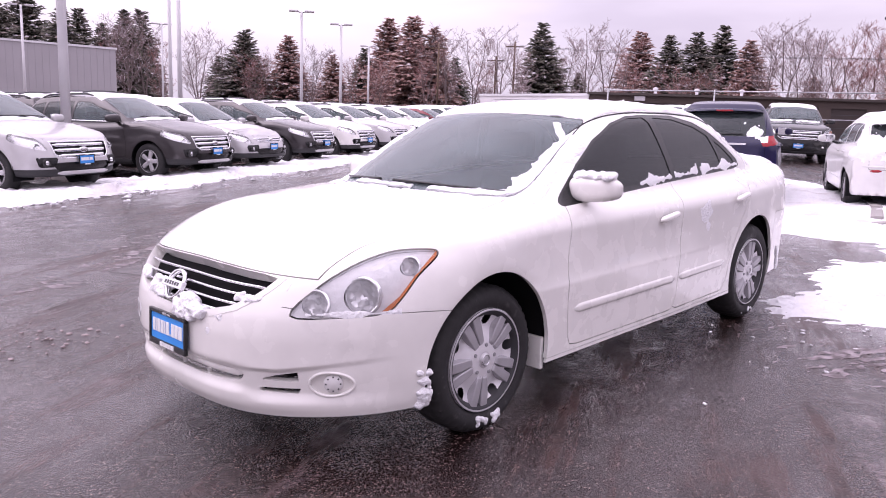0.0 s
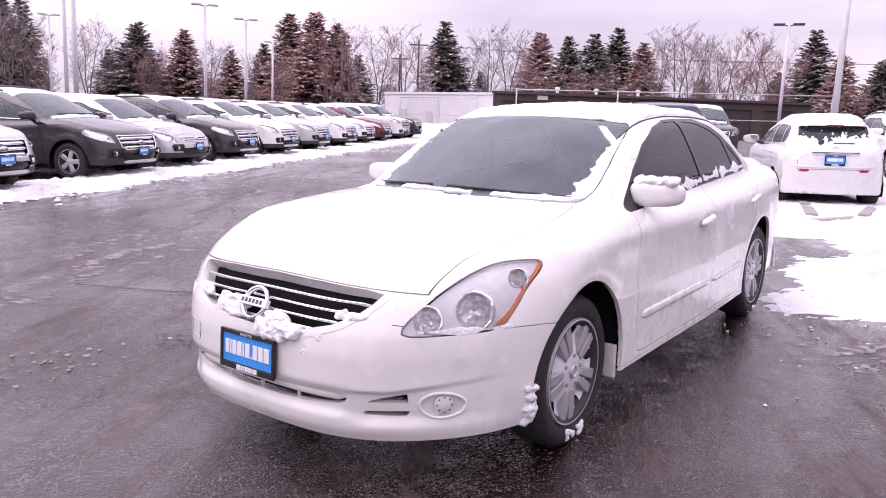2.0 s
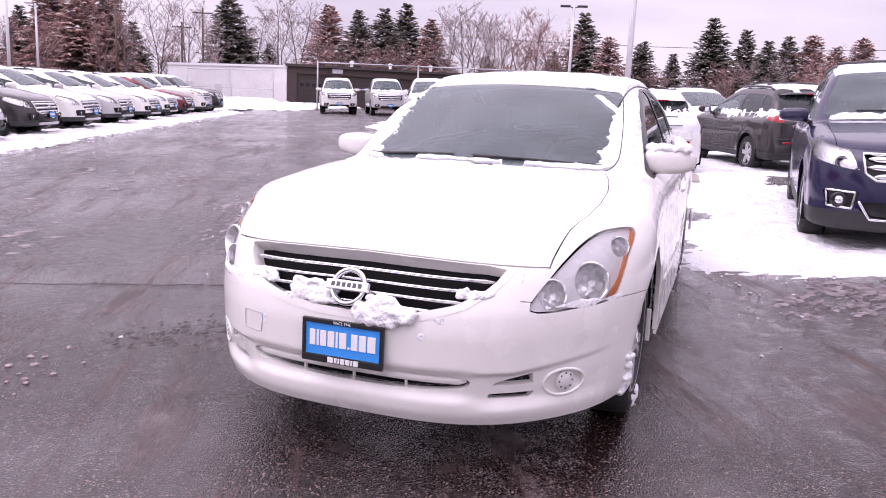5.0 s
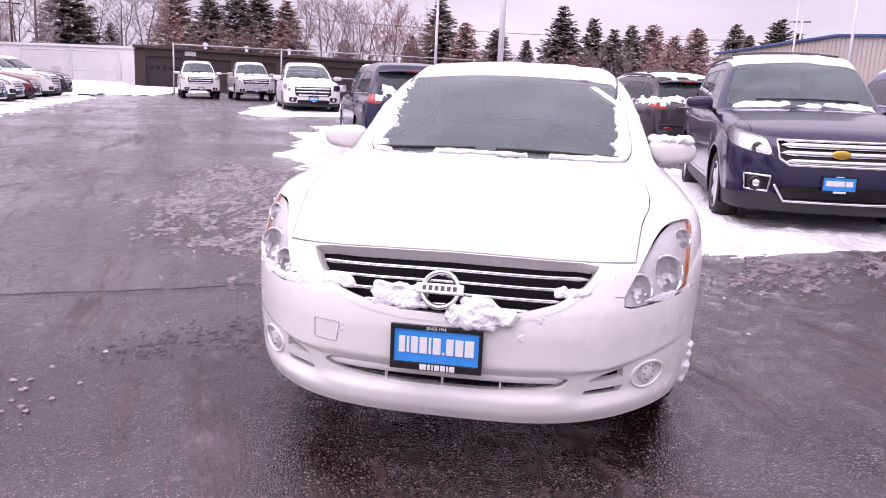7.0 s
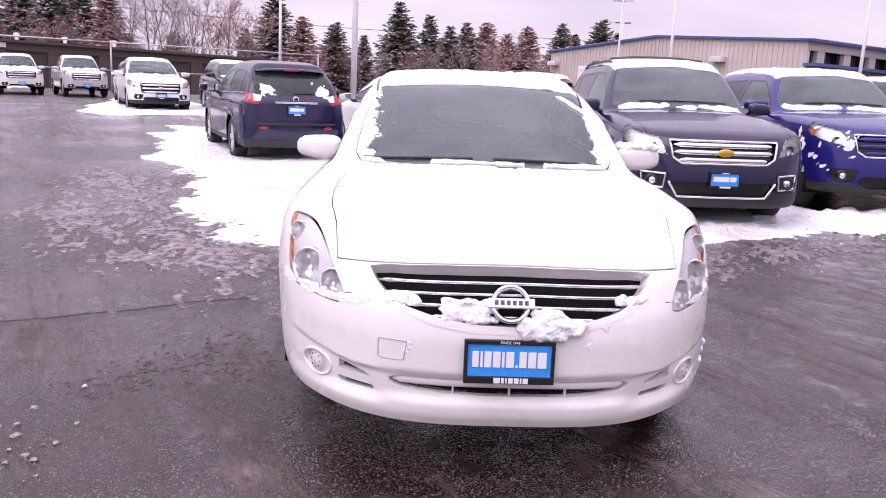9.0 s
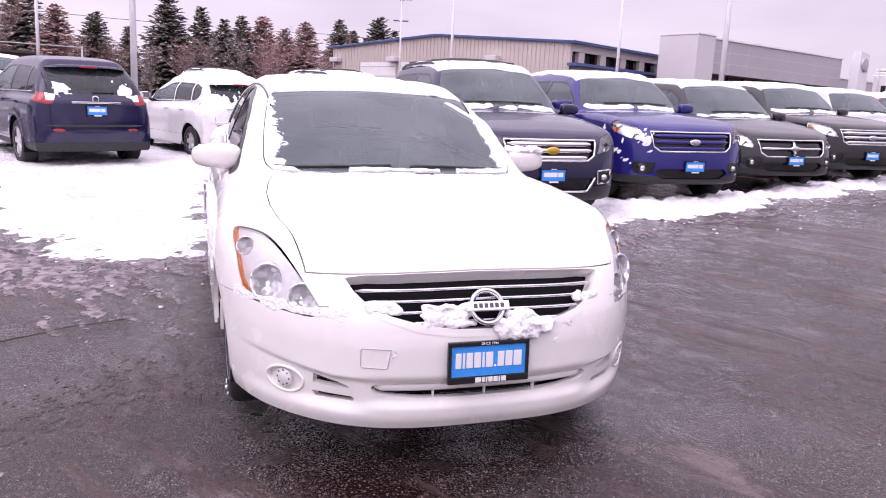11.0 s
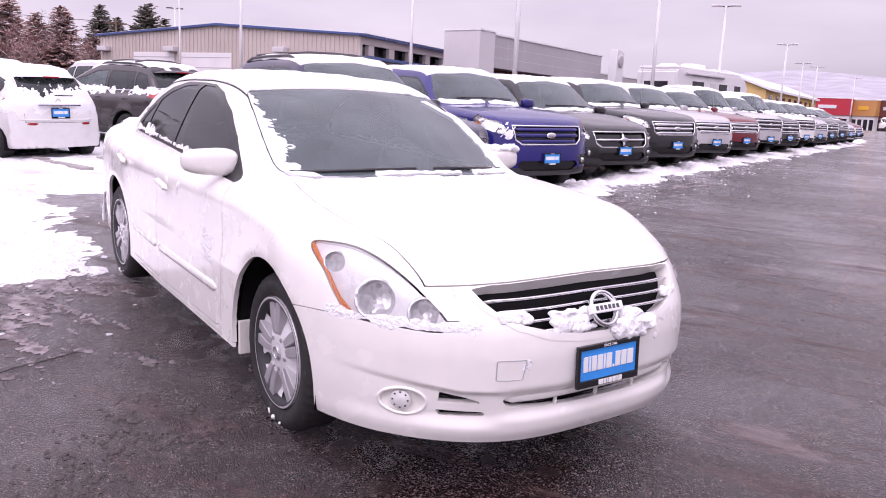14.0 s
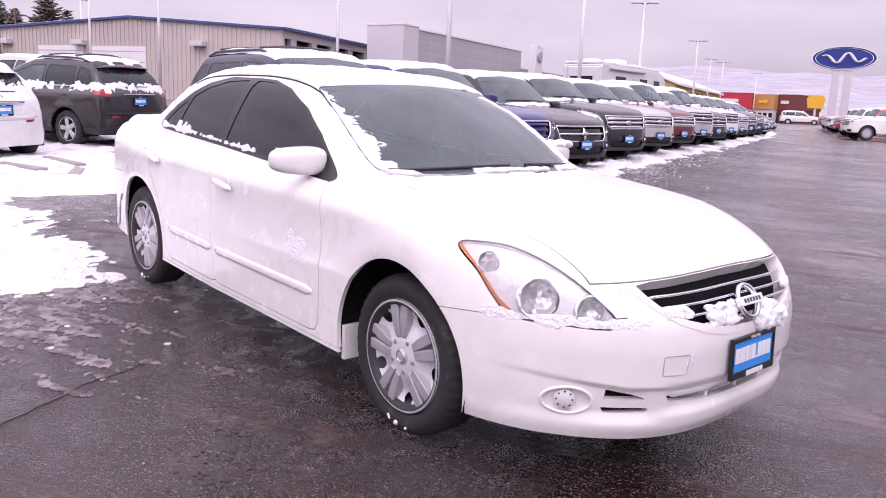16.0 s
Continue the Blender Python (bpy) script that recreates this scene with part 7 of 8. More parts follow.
def fence(points, tall, name, label, mesh=True):
    f = thing(name, Matrix(), label, "fence")
    for a, b in zip(points, points[1:]):
        a, b = Vector((*a, float(lie(*a)))), Vector((*b, float(lie(*b))))
        part("rail", tube([a + Vector((0, 0, tall)), b + Vector((0, 0, tall))], 0.04, 6), STEEL, f)
        part("rail", tube([a + Vector((0, 0, tall * 0.45)), b + Vector((0, 0, tall * 0.45))], 0.03, 6), STEEL, f)
        part("post", tube([a, a + Vector((0, 0, tall + 0.1))], 0.05, 6), STEEL, f)
        if mesh:
            n = int((b - a).length / 0.18)
            bm = bmesh.new()
            for i in range(n):
                p, q = a.lerp(b, i / n), a.lerp(b, min(1, (i + 8) / n))
                tube([p, q + Vector((0, 0, tall))], 0.006, 3, bm=bm, caps=False)
                tube([p + Vector((0, 0, tall)), q], 0.006, 3, bm=bm, caps=False)
            part("wire_mesh", bm, STEEL, f)
    part("post", tube([b, b + Vector((0, 0, tall + 0.1))], 0.05, 6), STEEL, f)


def light_pole(x, y, top, head="flat", thick=0.09, turn=0.0, name="light_pole"):
    z = float(lie(x, y))
    p = thing(name, pose(x, y, z, 0, 0, turn), "tall painted lot light pole with flat lamp heads" if head else "tall painted steel pole", "light pole", "lot light poles")
    part("base", lathe([(0.3, 0), (0.3, 0.55), (0.27, 0.6), (0.02, 0.6)], "z", 16), CONCRETE, p)
    part("shaft", tube([(0, 0, 0.55), (0, 0, (top - z) * 0.5), (0, 0, top - z)], thick, 10, thick * 0.72), POLE_WHITE, p)
    if head:
        h = top - z
        for s in (-1, 1):
            part("arm", tube([(0, 0, h - 0.1), (0, s * 0.25, h - 0.02)], 0.03, 6), DARK_METAL, p)
            part("lamp_head", block(-0.2, 0.2, min(s * 0.2, s * 0.8), max(s * 0.2, s * 0.8), h - 0.05, h + 0.05, 0.025), PANEL_PALE if head == "flat" else DARK_METAL, p)


def bearing(az, dist, eye=(-3.0, 0.0)):
    return eye[0] + dist * math.cos(radians(az)), eye[1] + dist * math.sin(radians(az))


warehouse()
showroom()
garages()
m, L = facade(bearing(85, 62), bearing(66.4, 66.3), 0.2)
g = thing("grey_hall", m, "plain grey metal hall beyond the lot", "building")
part("wall", block(0, L, 0, 0.3, 0, 5.9), PANEL_GREY, g)
part("end_wall", block(L - 0.3, L, 0.3, 20, 0, 5.9), PANEL_GREY, g)
part("roof", block(-0.1, L + 0.1, -0.1, 20, 5.9, 6.05), ROOF_WHITE, g)
bm = bmesh.new()
ribs(bm, 0, L, 0.0, 0, lambda x: 5.85, 0.5, 0.1, 0.04)
part("wall_ribs", bm, PANEL_GREY, g)

# yellow lodge, shops, signs down the road
m, L = facade(bearing(-56.0, 110, (-2.4, 2.7)), bearing(-59.0, 150, (-2.4, 2.7)), 0.4)
y = thing("yellow_lodge", m, "yellow two-storey lodge with snowy gable roof", "building")
part("long_wall", block(0.3, L, 0, 0.3, 0, 5.4), YELLOW_WALL, y)
part("back_wall", block(0.3, L, 10.7, 11, 0, 5.4), YELLOW_WALL, y)
turn = Matrix.Rotation(radians(90), 4, "Z")
part("gable_wall", prism([(0, 0), (11, 0), (11, 5.4), (5.5, 7.4), (0, 5.4)], -0.3, 0), YELLOW_WALL, y).matrix_local = turn
part("roof", prism([(-0.6, 5.3), (5.5, 7.5), (11.6, 5.3), (11.6, 5.6), (5.5, 7.85), (-0.6, 5.6)], -L, 0.5), ROOF_WHITE, y).matrix_local = turn
for k in range(8):
    for z in (1.0, 3.4):
        part("window", block(2 + k * (L - 4) / 8, 3.6 + k * (L - 4) / 8, -0.08, 0.0, z, z + 1.4), WINDOW_DARK, y)
for k in range(2):
    part("gable_window", block(-0.08, 0.0, 2.0 + k * 5, 3.4 + k * 5, 3.4, 4.7), WINDOW_DARK, y)
part("porch", prism([(3.2, 0), (7.0, 0), (7.0, 4.4), (5.1, 5.2), (3.2, 4.4)], 0, 1.2), YELLOW_WALL, y).matrix_local = turn
for name, a0, a1, top, wall, label in (("red_shop", -58.3, -61.05, 7.0, RED_FASCIA, "low shop with wide red fascia"), ("tan_shop", -61.1, -62.5, 6.8, ORANGE_WALL, "low shop with tan front"), ("brick_shop", -62.55, -63.8, 6.9, BRICK_WALL, "low dark red brick shop")):
    m, L = facade(bearing(a0, 184, (-2.4, 2.7)), bearing(a1, 182, (-2.4, 2.7)), 0.4)
    s = thing(name, m, label, "building")
    part("fascia", block(0, L, -0.3, 12, 3.6, top, 0.05), wall, s)
    part("roof_snow_cap", block(-0.1, L + 0.1, -0.35, 12, top, top + 0.2), ROOF_WHITE, s)
    part("shop_front", block(0.2, L - 0.2, 0, 11.8, 0, 3.6), WHITE_WALL if wall is not BRICK_WALL else BRICK_WALL, s)
    part("sign_bar", block(L * 0.3, L * 0.7, -0.45, -0.3, (3.6 + top) / 2 - 0.35, (3.6 + top) / 2 + 0.35, 0.05), SIGN_YELLOW if wall is ORANGE_WALL else SIGN_WHITE, s)
    for k in range(4):
        part("shop_window", block(L * (0.06 + 0.24 * k), L * (0.22 + 0.24 * k), -0.06, 0.0, 0.6, 2.9), WINDOW_DARK, s)

ox, oy = bearing(-66.35, 80, (-2.4, 2.7))
sg = thing("oval_sign", pose(ox, oy, 0.7, 0, 0, 113.65 - 90 + 90 + 90), "big blue oval pylon sign with white rim", "sign")
ov = lathe([(2.72, 0.25), (2.72, -0.25), (2.5, -0.33), (2.46, -0.28), (0.02, -0.28)], "y", 64, smooth=False)
o = part("oval_face", ov, SIGN_BLUE, sg, "blue oval face")
o.matrix_local = pose(0, 0, 6.55) @ Matrix.Diagonal((1, 1, 0.385, 1))
rim = lathe([(2.72, -0.26), (2.72, -0.36), (2.56, -0.36), (2.56, -0.26)], "y", 64, closed=True, smooth=False)
part("oval_rim", rim, SIGN_WHITE, o)
part("oval_line", lathe([(2.36, -0.27), (2.36, -0.31), (2.30, -0.31), (2.30, -0.27)], "y", 64, closed=True, smooth=False), SIGN_WHITE, o)
wave = [(x, -0.31, 1.25 * math.sin(3.4 * x + 0.5) * (0.75 + 0.25 * math.cos(1.7 * x))) for x in np.linspace(-1.75, 1.75, 46)]
part("oval_mark", tube(wave, 0.17, 8), SIGN_WHITE, o, "plain white wavy mark")
for s in (-1, 1):
    part("pylon", block(s * 0.5 - 0.34, s * 0.5 + 0.34, -0.3, 0.3, 0, 5.6, 0.04), PANEL_PALE, sg)
ex, ey = bearing(-65.0, 150, (-2.4, 2.7))
sg = thing("lodge_sign", pose(ex, ey, 0.6, 0, 0, 24.9), "yellow hexagonal roadside sign with red mark", "sign")
part("sign_face", prism([(-1.2, 3.4), (1.2, 3.4), (1.5, 5.0), (1.1, 5.6), (-1.1, 5.6), (-1.5, 5.0)], -0.2, 0.2), SIGN_YELLOW, sg)
mk = bmesh.new()
for zc, rr in ((4.85, 0.42), (4.05, 0.5)):
    q = lathe([(rr, -0.3), (rr, -0.2), (rr * 0.45, -0.2), (rr * 0.45, -0.3)], "y", 20, closed=True, smooth=False)
    bmesh.ops.translate(q, verts=q.verts, vec=(0, 0, zc))
    tmp = bpy.data.meshes.new("tmp")
    q.to_mesh(tmp), q.free()
    mk.from_mesh(tmp)
    bpy.data.meshes.remove(tmp)
part("sign_mark", mk, RED_FASCIA, sg)
part("sign_post", tube([(0, 0, 0), (0, 0, 3.4)], 0.2, 8), PANEL_GREY, sg)

# camper standing behind the row
rx, ry = bearing(-52.0, 48, (-2.4, 2.7))
rv = thing("camper_trailer", pose(rx, ry, float(lie(rx, ry)), 0, 0, -78), "white fifth-wheel camper with snow on its roof", "camper")
CAMPER = mat("camper_white", (0.72, 0.71, 0.72), 0.35, grain=(1, 0.05))
shell = prism([(-4.5, 0.6), (1.9, 0.6), (2.1, 1.45), (3.7, 1.5), (4.35, 2.1), (4.3, 2.7), (3.9, 3.1), (3.3, 3.28), (-4.35, 3.3), (-4.5, 3.15)], -1.2, 1.2)
bmesh.ops.bevel(shell, geom=list(shell.edges), offset=0.07, segments=2, affect="EDGES")
part("shell", shell, CAMPER, rv)
part("roof_cover", block(-4.4, 3.3, -1.15, 1.15, 3.28, 3.42, 0.06), SNOW, rv)
for x0, x1, z1 in ((-1.2, 0.2, 3.75), (-3.6, -3.1, 3.6), (1.4, 1.8, 3.6)):
    part("roof_unit", block(x0, x1, -0.45, 0.45, 3.38, z1, 0.1), ROOF_WHITE, rv)
for s in (-1, 1):
    y0, y1 = min(s * 1.19, s * 1.225), max(s * 1.19, s * 1.225)
    for x0, x1, z0, z1 in ((0.5, 1.5, 1.9, 2.7), (-2.7, -1.4, 1.8, 2.7), (2.5, 3.3, 2.0, 2.7)):
        w = part("window", block(x0, x1, y0, y1, z0, z1, 0.01), WINDOW_DARK, rv)
        part("window_bar", block(x0, x1, min(s * 1.22, s * 1.232), max(s * 1.22, s * 1.232), z0 + 0.3, z0 + 0.33), CAMPER, w)
    part("side_door", block(-0.6, 0.1, y0, y1, 0.75, 2.7, 0.01), PANEL_PALE, rv)
    part("stripe", block(-4.3, 1.8, y0, y1 - 0.006, 1.0, 1.3), DARK_METAL, rv)
    part("nose_stripe", prism([(1.9, 1.62), (4.0, 1.9), (4.1, 2.25), (2.2, 1.85)], y0, y1), BRICK_WALL, rv)
    part("awning", tube([(-3.6, s * 1.27, 3.05), (0.9, s * 1.27, 3.05)], 0.07, 8), PANEL_GREY, rv)
    for x0 in (-1.6, -0.7):
        part("tyre", lathe([(0.2, -0.1), (0.36, -0.1), (0.38, 0), (0.36, 0.1), (0.2, 0.1)], "y", 20), RUBBER, rv).matrix_local = pose(x0, s * 1.0, 0.38)
part("rear_window", block(-4.54, -4.48, -0.7, 0.7, 1.8, 2.6, 0.01), WINDOW_DARK, rv)
for s in (-1, 1):
    part("tail_lamp", block(-4.54, -4.48, s * 0.95 - 0.1, s * 0.95 + 0.1, 1.0, 1.25, 0.01), REDLENS, rv)
part("ladder", tube([(-4.58, 0.85, 0.9), (-4.58, 0.85, 3.5)], 0.025, 6), STEEL, rv)

# poles: how far, how tall
for az, dist, top, head, thick, eye in (
        (-53.45, 49, 8.0, "flat", 0.09, (-2.4, 2.7)), (-57.2, 72, 8.0, "flat", 0.09, (-2.4, 2.7)), (-58.15, 93, 8.0, "flat", 0.09, (-2.4, 2.7)), (-59.0, 98, 8.0, "flat", 0.09, (-2.4, 2.7)),
        (-61.2, 118, 8.0, "flat", 0.09, (-2.4, 2.7)), (-49.3, 40, 8.6, "flat", 0.1, (-2.4, 2.7)), (-39.8, 34, 9.5, "flat", 0.12, (-2.4, 2.7)), (-31.8, 46, 9.0, "flat", 0.1, (-2.4, 2.7)),
        (-19.7, 48, 9.0, "flat", 0.1, (-2.4, 2.7)), (-15.4, 62, 9.5, "flat", 0.09, (-2.4, 2.7)), (9.97, 30, 9.5, "dark", 0.12, (-3.1, -1.8)), (13.7, 48, 7.5, "dark", 0.1, (-3.1, -1.8)),
        (71.05, 16.4, 9.5, "flat", 0.095, (-2.45, -3.05)), (73.3, 60, 8.0, "flat", 0.1, (-2.45, -3.05)), (64.4, 42, 9.5, "flat", 0.1, (-2.45, -3.05)), (63.8, 44, 9.5, "flat", 0.13, (-2.45, -3.05)),
        (64.9, 70, 8.5, "flat", 0.09, (-2.45, -3.05)), (55.5, 52, 8.0, "flat", 0.11, (-2.45, -3.05)), (52.7, 58, 8.0, "flat", 0.11, (-2.45, -3.05)), (50.7, 74, 8.0, "flat", 0.11, (-2.45, -3.05)), (-13.6, 85, 10.2, "dark", 0.1, (-3.5, 1.0))):
    light_pole(*bearing(az, dist, eye), top, head, thick, az)
wire_ends = []
for az, dist, top in ((44.2, 100, 10.5), (40.0, 104, 9.5), (38.6, 100, 11.0), (-9.5, 100, 9.5), (76, 100, 10)):
    x, y0 = bearing(az, dist)
    u = thing("utility_pole", pose(x, y0, 0.7, 0, 0, az), "weathered wooden utility pole with crossarm", "utility pole", "utility poles")
    part("shaft", tube([(0, 0, 0), (0, 0, top)], 0.16, 8, 0.11), WOOD_POLE, u)
    part("crossarm", block(-0.06, 0.06, -1.2, 1.2, top - 0.7, top - 0.55), WOOD_POLE, u)
    wire_ends.append((x, y0, 0.7 + top - 0.5))
for a, b in zip(wire_ends, wire_ends[1:4]):
    for s in (-0.9, 0.9):
        pts = [Vector(a).lerp(Vector(b), k / 14) + Vector((0, s, -1.3 * 4 * (k / 14) * (1 - k / 14))) for k in range(15)]
        w = thing("power_line", Matrix(), "thin dark overhead power line", "cable")
        part("wire", tube(pts, 0.02, 4), DARK_METAL, w)
fence([(41.1, 25.6), (44.6, 20.0), (51.5, 8.5)], 3.0, "pipe_fence", "steel pipe fence with snow on its rails", False)
fence([(57.5, 50.0), (57.0, 44.5), (56.5, 39.5)], 3.0, "chain_link_fence", "grey chain-link fence by the white store")

# ---------------------------------------------------------------- distant hills


def hills():
    az = np.radians(np.linspace(-48, -100, 150))
    rows = []
    for i, (dist, base) in enumerate(((900, 0.0), (1500, 0.25), (2200, 0.62), (3000, 1.0), (3600, 0.6))):
        rows.append((dist, base))
    v = []
    for dist, k in rows:
        for a in az:
            e = 3.35 + 0.75 * noise.noise((a * 9, 1.5, 0))  - 0.8 * max(0, math.degrees(a) + 54) / 6
            d = dist * (1 + 0.12 * noise.noise((a * 22, dist * 0.01, 0)))
            z = d * math.tan(radians(max(0.2, e))) * k * (1 + 0.05 * noise.noise((a * 20, dist * 0.003, 2))) if k else -1
            v.append((d * math.cos(a), d * math.sin(a), z))
    b = len(az)
    f = [(r * b + i, r * b + i + 1, (r + 1) * b + i + 1, (r + 1) * b + i) for r in range(len(rows) - 1) for i in range(b - 1)]
    me = bpy.data.meshes.new("hills")
    me.from_pydata(v, [], f)
    me.shade_smooth()
    me.materials.append(mat("snowy_hillside", (0.34, 0.325, 0.365), 0.9, grain=(0.05, 0.12), spots=(0.016, 0.40, 0.66, (0.44, 0.43, 0.48))))
    tagged(new("backdrop", me), "pale snow-dusted hills under low cloud", "hills", kind="structure")


hills()

# ---------------------------------------------------------------- trees


def leaf_mat(name, colours, rough=0.8):
    m = bpy.data.materials.new(name)
    m.use_nodes = True
    n, l = m.node_tree.nodes, m.node_tree.links
    b = n["Principled BSDF"]
    b.inputs["Roughness"].default_value = rough
    b.inputs["Specular IOR Level"].default_value = 0.2
    geo = n.new("ShaderNodeNewGeometry")
    ramp = n.new("ShaderNodeValToRGB")
    ramp.color_ramp.interpolation = "CONSTANT"
    while len(ramp.color_ramp.elements) < len(colours):
        ramp.color_ramp.elements.new(0.5)
    for e, (at, c) in zip(ramp.color_ramp.elements, colours):
        e.position, e.color = at, (*c, 1)
    l.new(geo.outputs["Random Per Island"], ramp.inputs[0])
    l.new(ramp.outputs[0], b.inputs["Base Color"])
    return m


FIR = leaf_mat("fir_needles", ((0.0, (0.085, 0.085, 0.066)), (0.35, (0.145, 0.138, 0.112)), (0.68, (0.24, 0.205, 0.182)), (0.92, (0.50, 0.47, 0.49))))
RUSTY = leaf_mat("rusty_needles", ((0.0, (0.25, 0.15, 0.128)), (0.4, (0.38, 0.245, 0.215)), (0.7, (0.50, 0.37, 0.34)), (0.92, (0.58, 0.53, 0.55))))
BARK = mat("bark", (0.20, 0.155, 0.15), 0.9, grain=(3, 0.3))
TWIG = leaf_mat("bare_twigs", ((0.0, (0.22, 0.155, 0.15)), (0.35, (0.32, 0.24, 0.24)), (0.7, (0.46, 0.38, 0.39)), (0.85, (0.70, 0.67, 0.70))), 0.9)
RED_TWIG = leaf_mat("red_twigs", ((0.0, (0.27, 0.135, 0.12)), (0.45, (0.40, 0.22, 0.205)), (0.78, (0.58, 0.49, 0.50))), 0.9)


def conifer(seed, needles, wide):
    """A fir 1 m tall times its scale: trunk, whorls of drooping boughs with many small sprays."""
    rnd = random.Random(seed)
    t = new("conifer")
    part("trunk", tube([(0, 0, 0), (0.004, 0, 0.5), (0, 0, 0.97)], 0.02, 7, 0.003), BARK, t)
    v, f = [], []

    def spray(p, d, ln, w):
        side = Vector((-d.y, d.x, 0)).normalized() * w
        up = Vector((0, 0, w * 0.45))
        k = len(v)
        v.extend([p - side, p + side, p + d * ln + side * 0.25 - up, p + d * ln - side * 0.25 - up, p + d * ln * 0.45 + up])
        f.extend([(k, k + 1, k + 4), (k + 1, k + 2, k + 4), (k + 2, k + 3, k + 4), (k + 3, k, k + 4)])

    # boughs set one by one up the trunk, so that no tiers show
    count = 800
    for i in range(count):
        q = (i + rnd.random()) / count
        q = 1 - (1 - q) ** 0.72
        z = 0.04 + 0.95 * q
        lump = 1 + 0.22 * noise.noise((z * 6.0, seed * 3.1, 0)) 
        a = rnd.uniform(0, 2 * math.pi)
        r = (wide * (1 - q) ** 0.85 * (0.6 + 0.4 * min(1, z / 0.12)) * lump * (1 + 0.2 * noise.noise((math.cos(a) * 1.5, math.sin(a) * 1.5, z * 4 + seed))) + 0.010) * (rnd.uniform(0.7, 1.08) if rnd.random() < 0.85 else rnd.uniform(1.0, 1.25))
        d = Vector((math.cos(a), math.sin(a), rnd.uniform(-0.38, 0.0) + 0.55 * q))
        steps = max(2, int(r / 0.021))
        for k in range(steps):
            s = (k + rnd.random()) / steps
            e = d.copy()
            e.rotate(Euler((0, 0, rnd.uniform(-0.9, 0.9))))
            spray(Vector((0, 0, z)) + d * r * s, e, rnd.uniform(0.035, 0.06), rnd.uniform(0.012, 0.024))
    me = bpy.data.meshes.new("crown")
    me.from_pydata([tuple(p) for p in v], [], f)
    me.materials.append(needles)
    part("crown", me, needles, t)
    return t


def bare_tree(seed, twigs, stems, wide):
    """A leafless tree 1 m tall times its scale: a few upright stems, limbs along them, fine twigs."""
    rnd = random.Random(seed)
    t = new("bare_tree")
    trunk, fine = bmesh.new(), bmesh.new()
    many, share = (0, 6, 6, 4), (0, 0.5, 0.46, 0.40)

    def limb(p, d, ln, r, level):
        pts = [p]
        e = d.copy()
        for _ in range(3):
            e = (e + Vector((rnd.uniform(-1, 1), rnd.uniform(-1, 1), rnd.uniform(-0.2, 0.6))) * 0.22).normalized()
            pts.append(pts[-1] + e * ln / 3)
        tube(pts, max(r, 0.0013), 3 if level > 1 else 4, max(r * 0.4, 0.0008), bm=fine if level > 1 else trunk, caps=False)
        if level == 3:
            return
        for k in range(many[level + 1]):
            q = rnd.uniform(0.25, 1.0) * 3
            a = pts[min(2, int(q))].lerp(pts[min(3, int(q) + 1)], q - min(2, int(q)))
            n = Vector((rnd.uniform(-1, 1), rnd.uniform(-1, 1), rnd.uniform(-0.1, 0.7))).normalized()
            limb(a, (e * 0.7 + n * 0.9).normalized(), ln * share[level + 1] * rnd.uniform(0.7, 1.25), r * 0.5, level + 1)

    for k in range(stems):
        a = 2 * math.pi * k / stems + rnd.uniform(-0.5, 0.5)
        out = Vector((math.cos(a), math.sin(a), 0)) * (0.0 if stems == 1 else wide * 0.55)
        high = rnd.uniform(0.82, 1.0) if k else 0.97
        pts = [Vector((0, 0, 0)) + out * (0.12 + 0.88 * z) * z + Vector((rnd.uniform(-1, 1), rnd.uniform(-1, 1), 0)) * 0.012 + Vector((0, 0, high * z)) for z in np.linspace(0, 1, 8)]
        tube(pts, 0.011, 6, 0.0015, bm=trunk, caps=False)
        for i in range(24 // stems + 8):
            z = 0.22 + 0.76 * (i + rnd.random()) / (24 // stems + 8)
            q = z * 7
            p = pts[min(6, int(q))].lerp(pts[min(7, int(q) + 1)], q - min(6, int(q)))
            b = rnd.uniform(0, 6.3)
            d = Vector((math.cos(b), math.sin(b), rnd.uniform(0.45, 1.3))).normalized()
            limb(p, d, wide * (0.35 + 0.65 * math.sin(math.pi * min(1.0, (z - 0.1) / 0.95)) ** 0.7) * rnd.uniform(0.6, 1.1), 0.0042 * (1.15 - z), 1)
    top = max(w.co.z for w in fine.verts)
    for bm in (trunk, fine):
        bmesh.ops.scale(bm, vec=(1 / top,) * 3, verts=bm.verts)
    part("trunk", trunk, BARK, t)
    part("fine_branchwork", fine, twigs, t)
    return t


firs = [conifer(1, FIR, 0.34), conifer(2, FIR, 0.47), conifer(3, RUSTY, 0.40), conifer(4, FIR, 0.29)]
bares = [bare_tree(5, TWIG, 3, 0.34), bare_tree(6, TWIG, 2, 0.25), bare_tree(7, RED_TWIG, 2, 0.27), bare_tree(8, RED_TWIG, 4, 0.40)]
LABELS = {0: "dark green fir with dusted snow", 1: "broad dark green fir with dusted snow", 2: "rusty brown conifer with dusted snow", 3: "slim dark green fir with dusted snow"}


def plant(proto, az, elev, dist, label, category, eye=(-3.0, -0.5), wide=1.0):
    x, y = bearing(az, dist, eye)
    z = 0.5
    h = dist * math.tan(radians(elev)) + 1.35 - z
    c = copy_thing(proto, pose(x, y, z, 0, 0, (az * 57) % 360) @ Matrix.Diagonal((h * wide, h * wide, h, 1)))
    tagged(c, label, category, "trees beyond the lot")
    return c


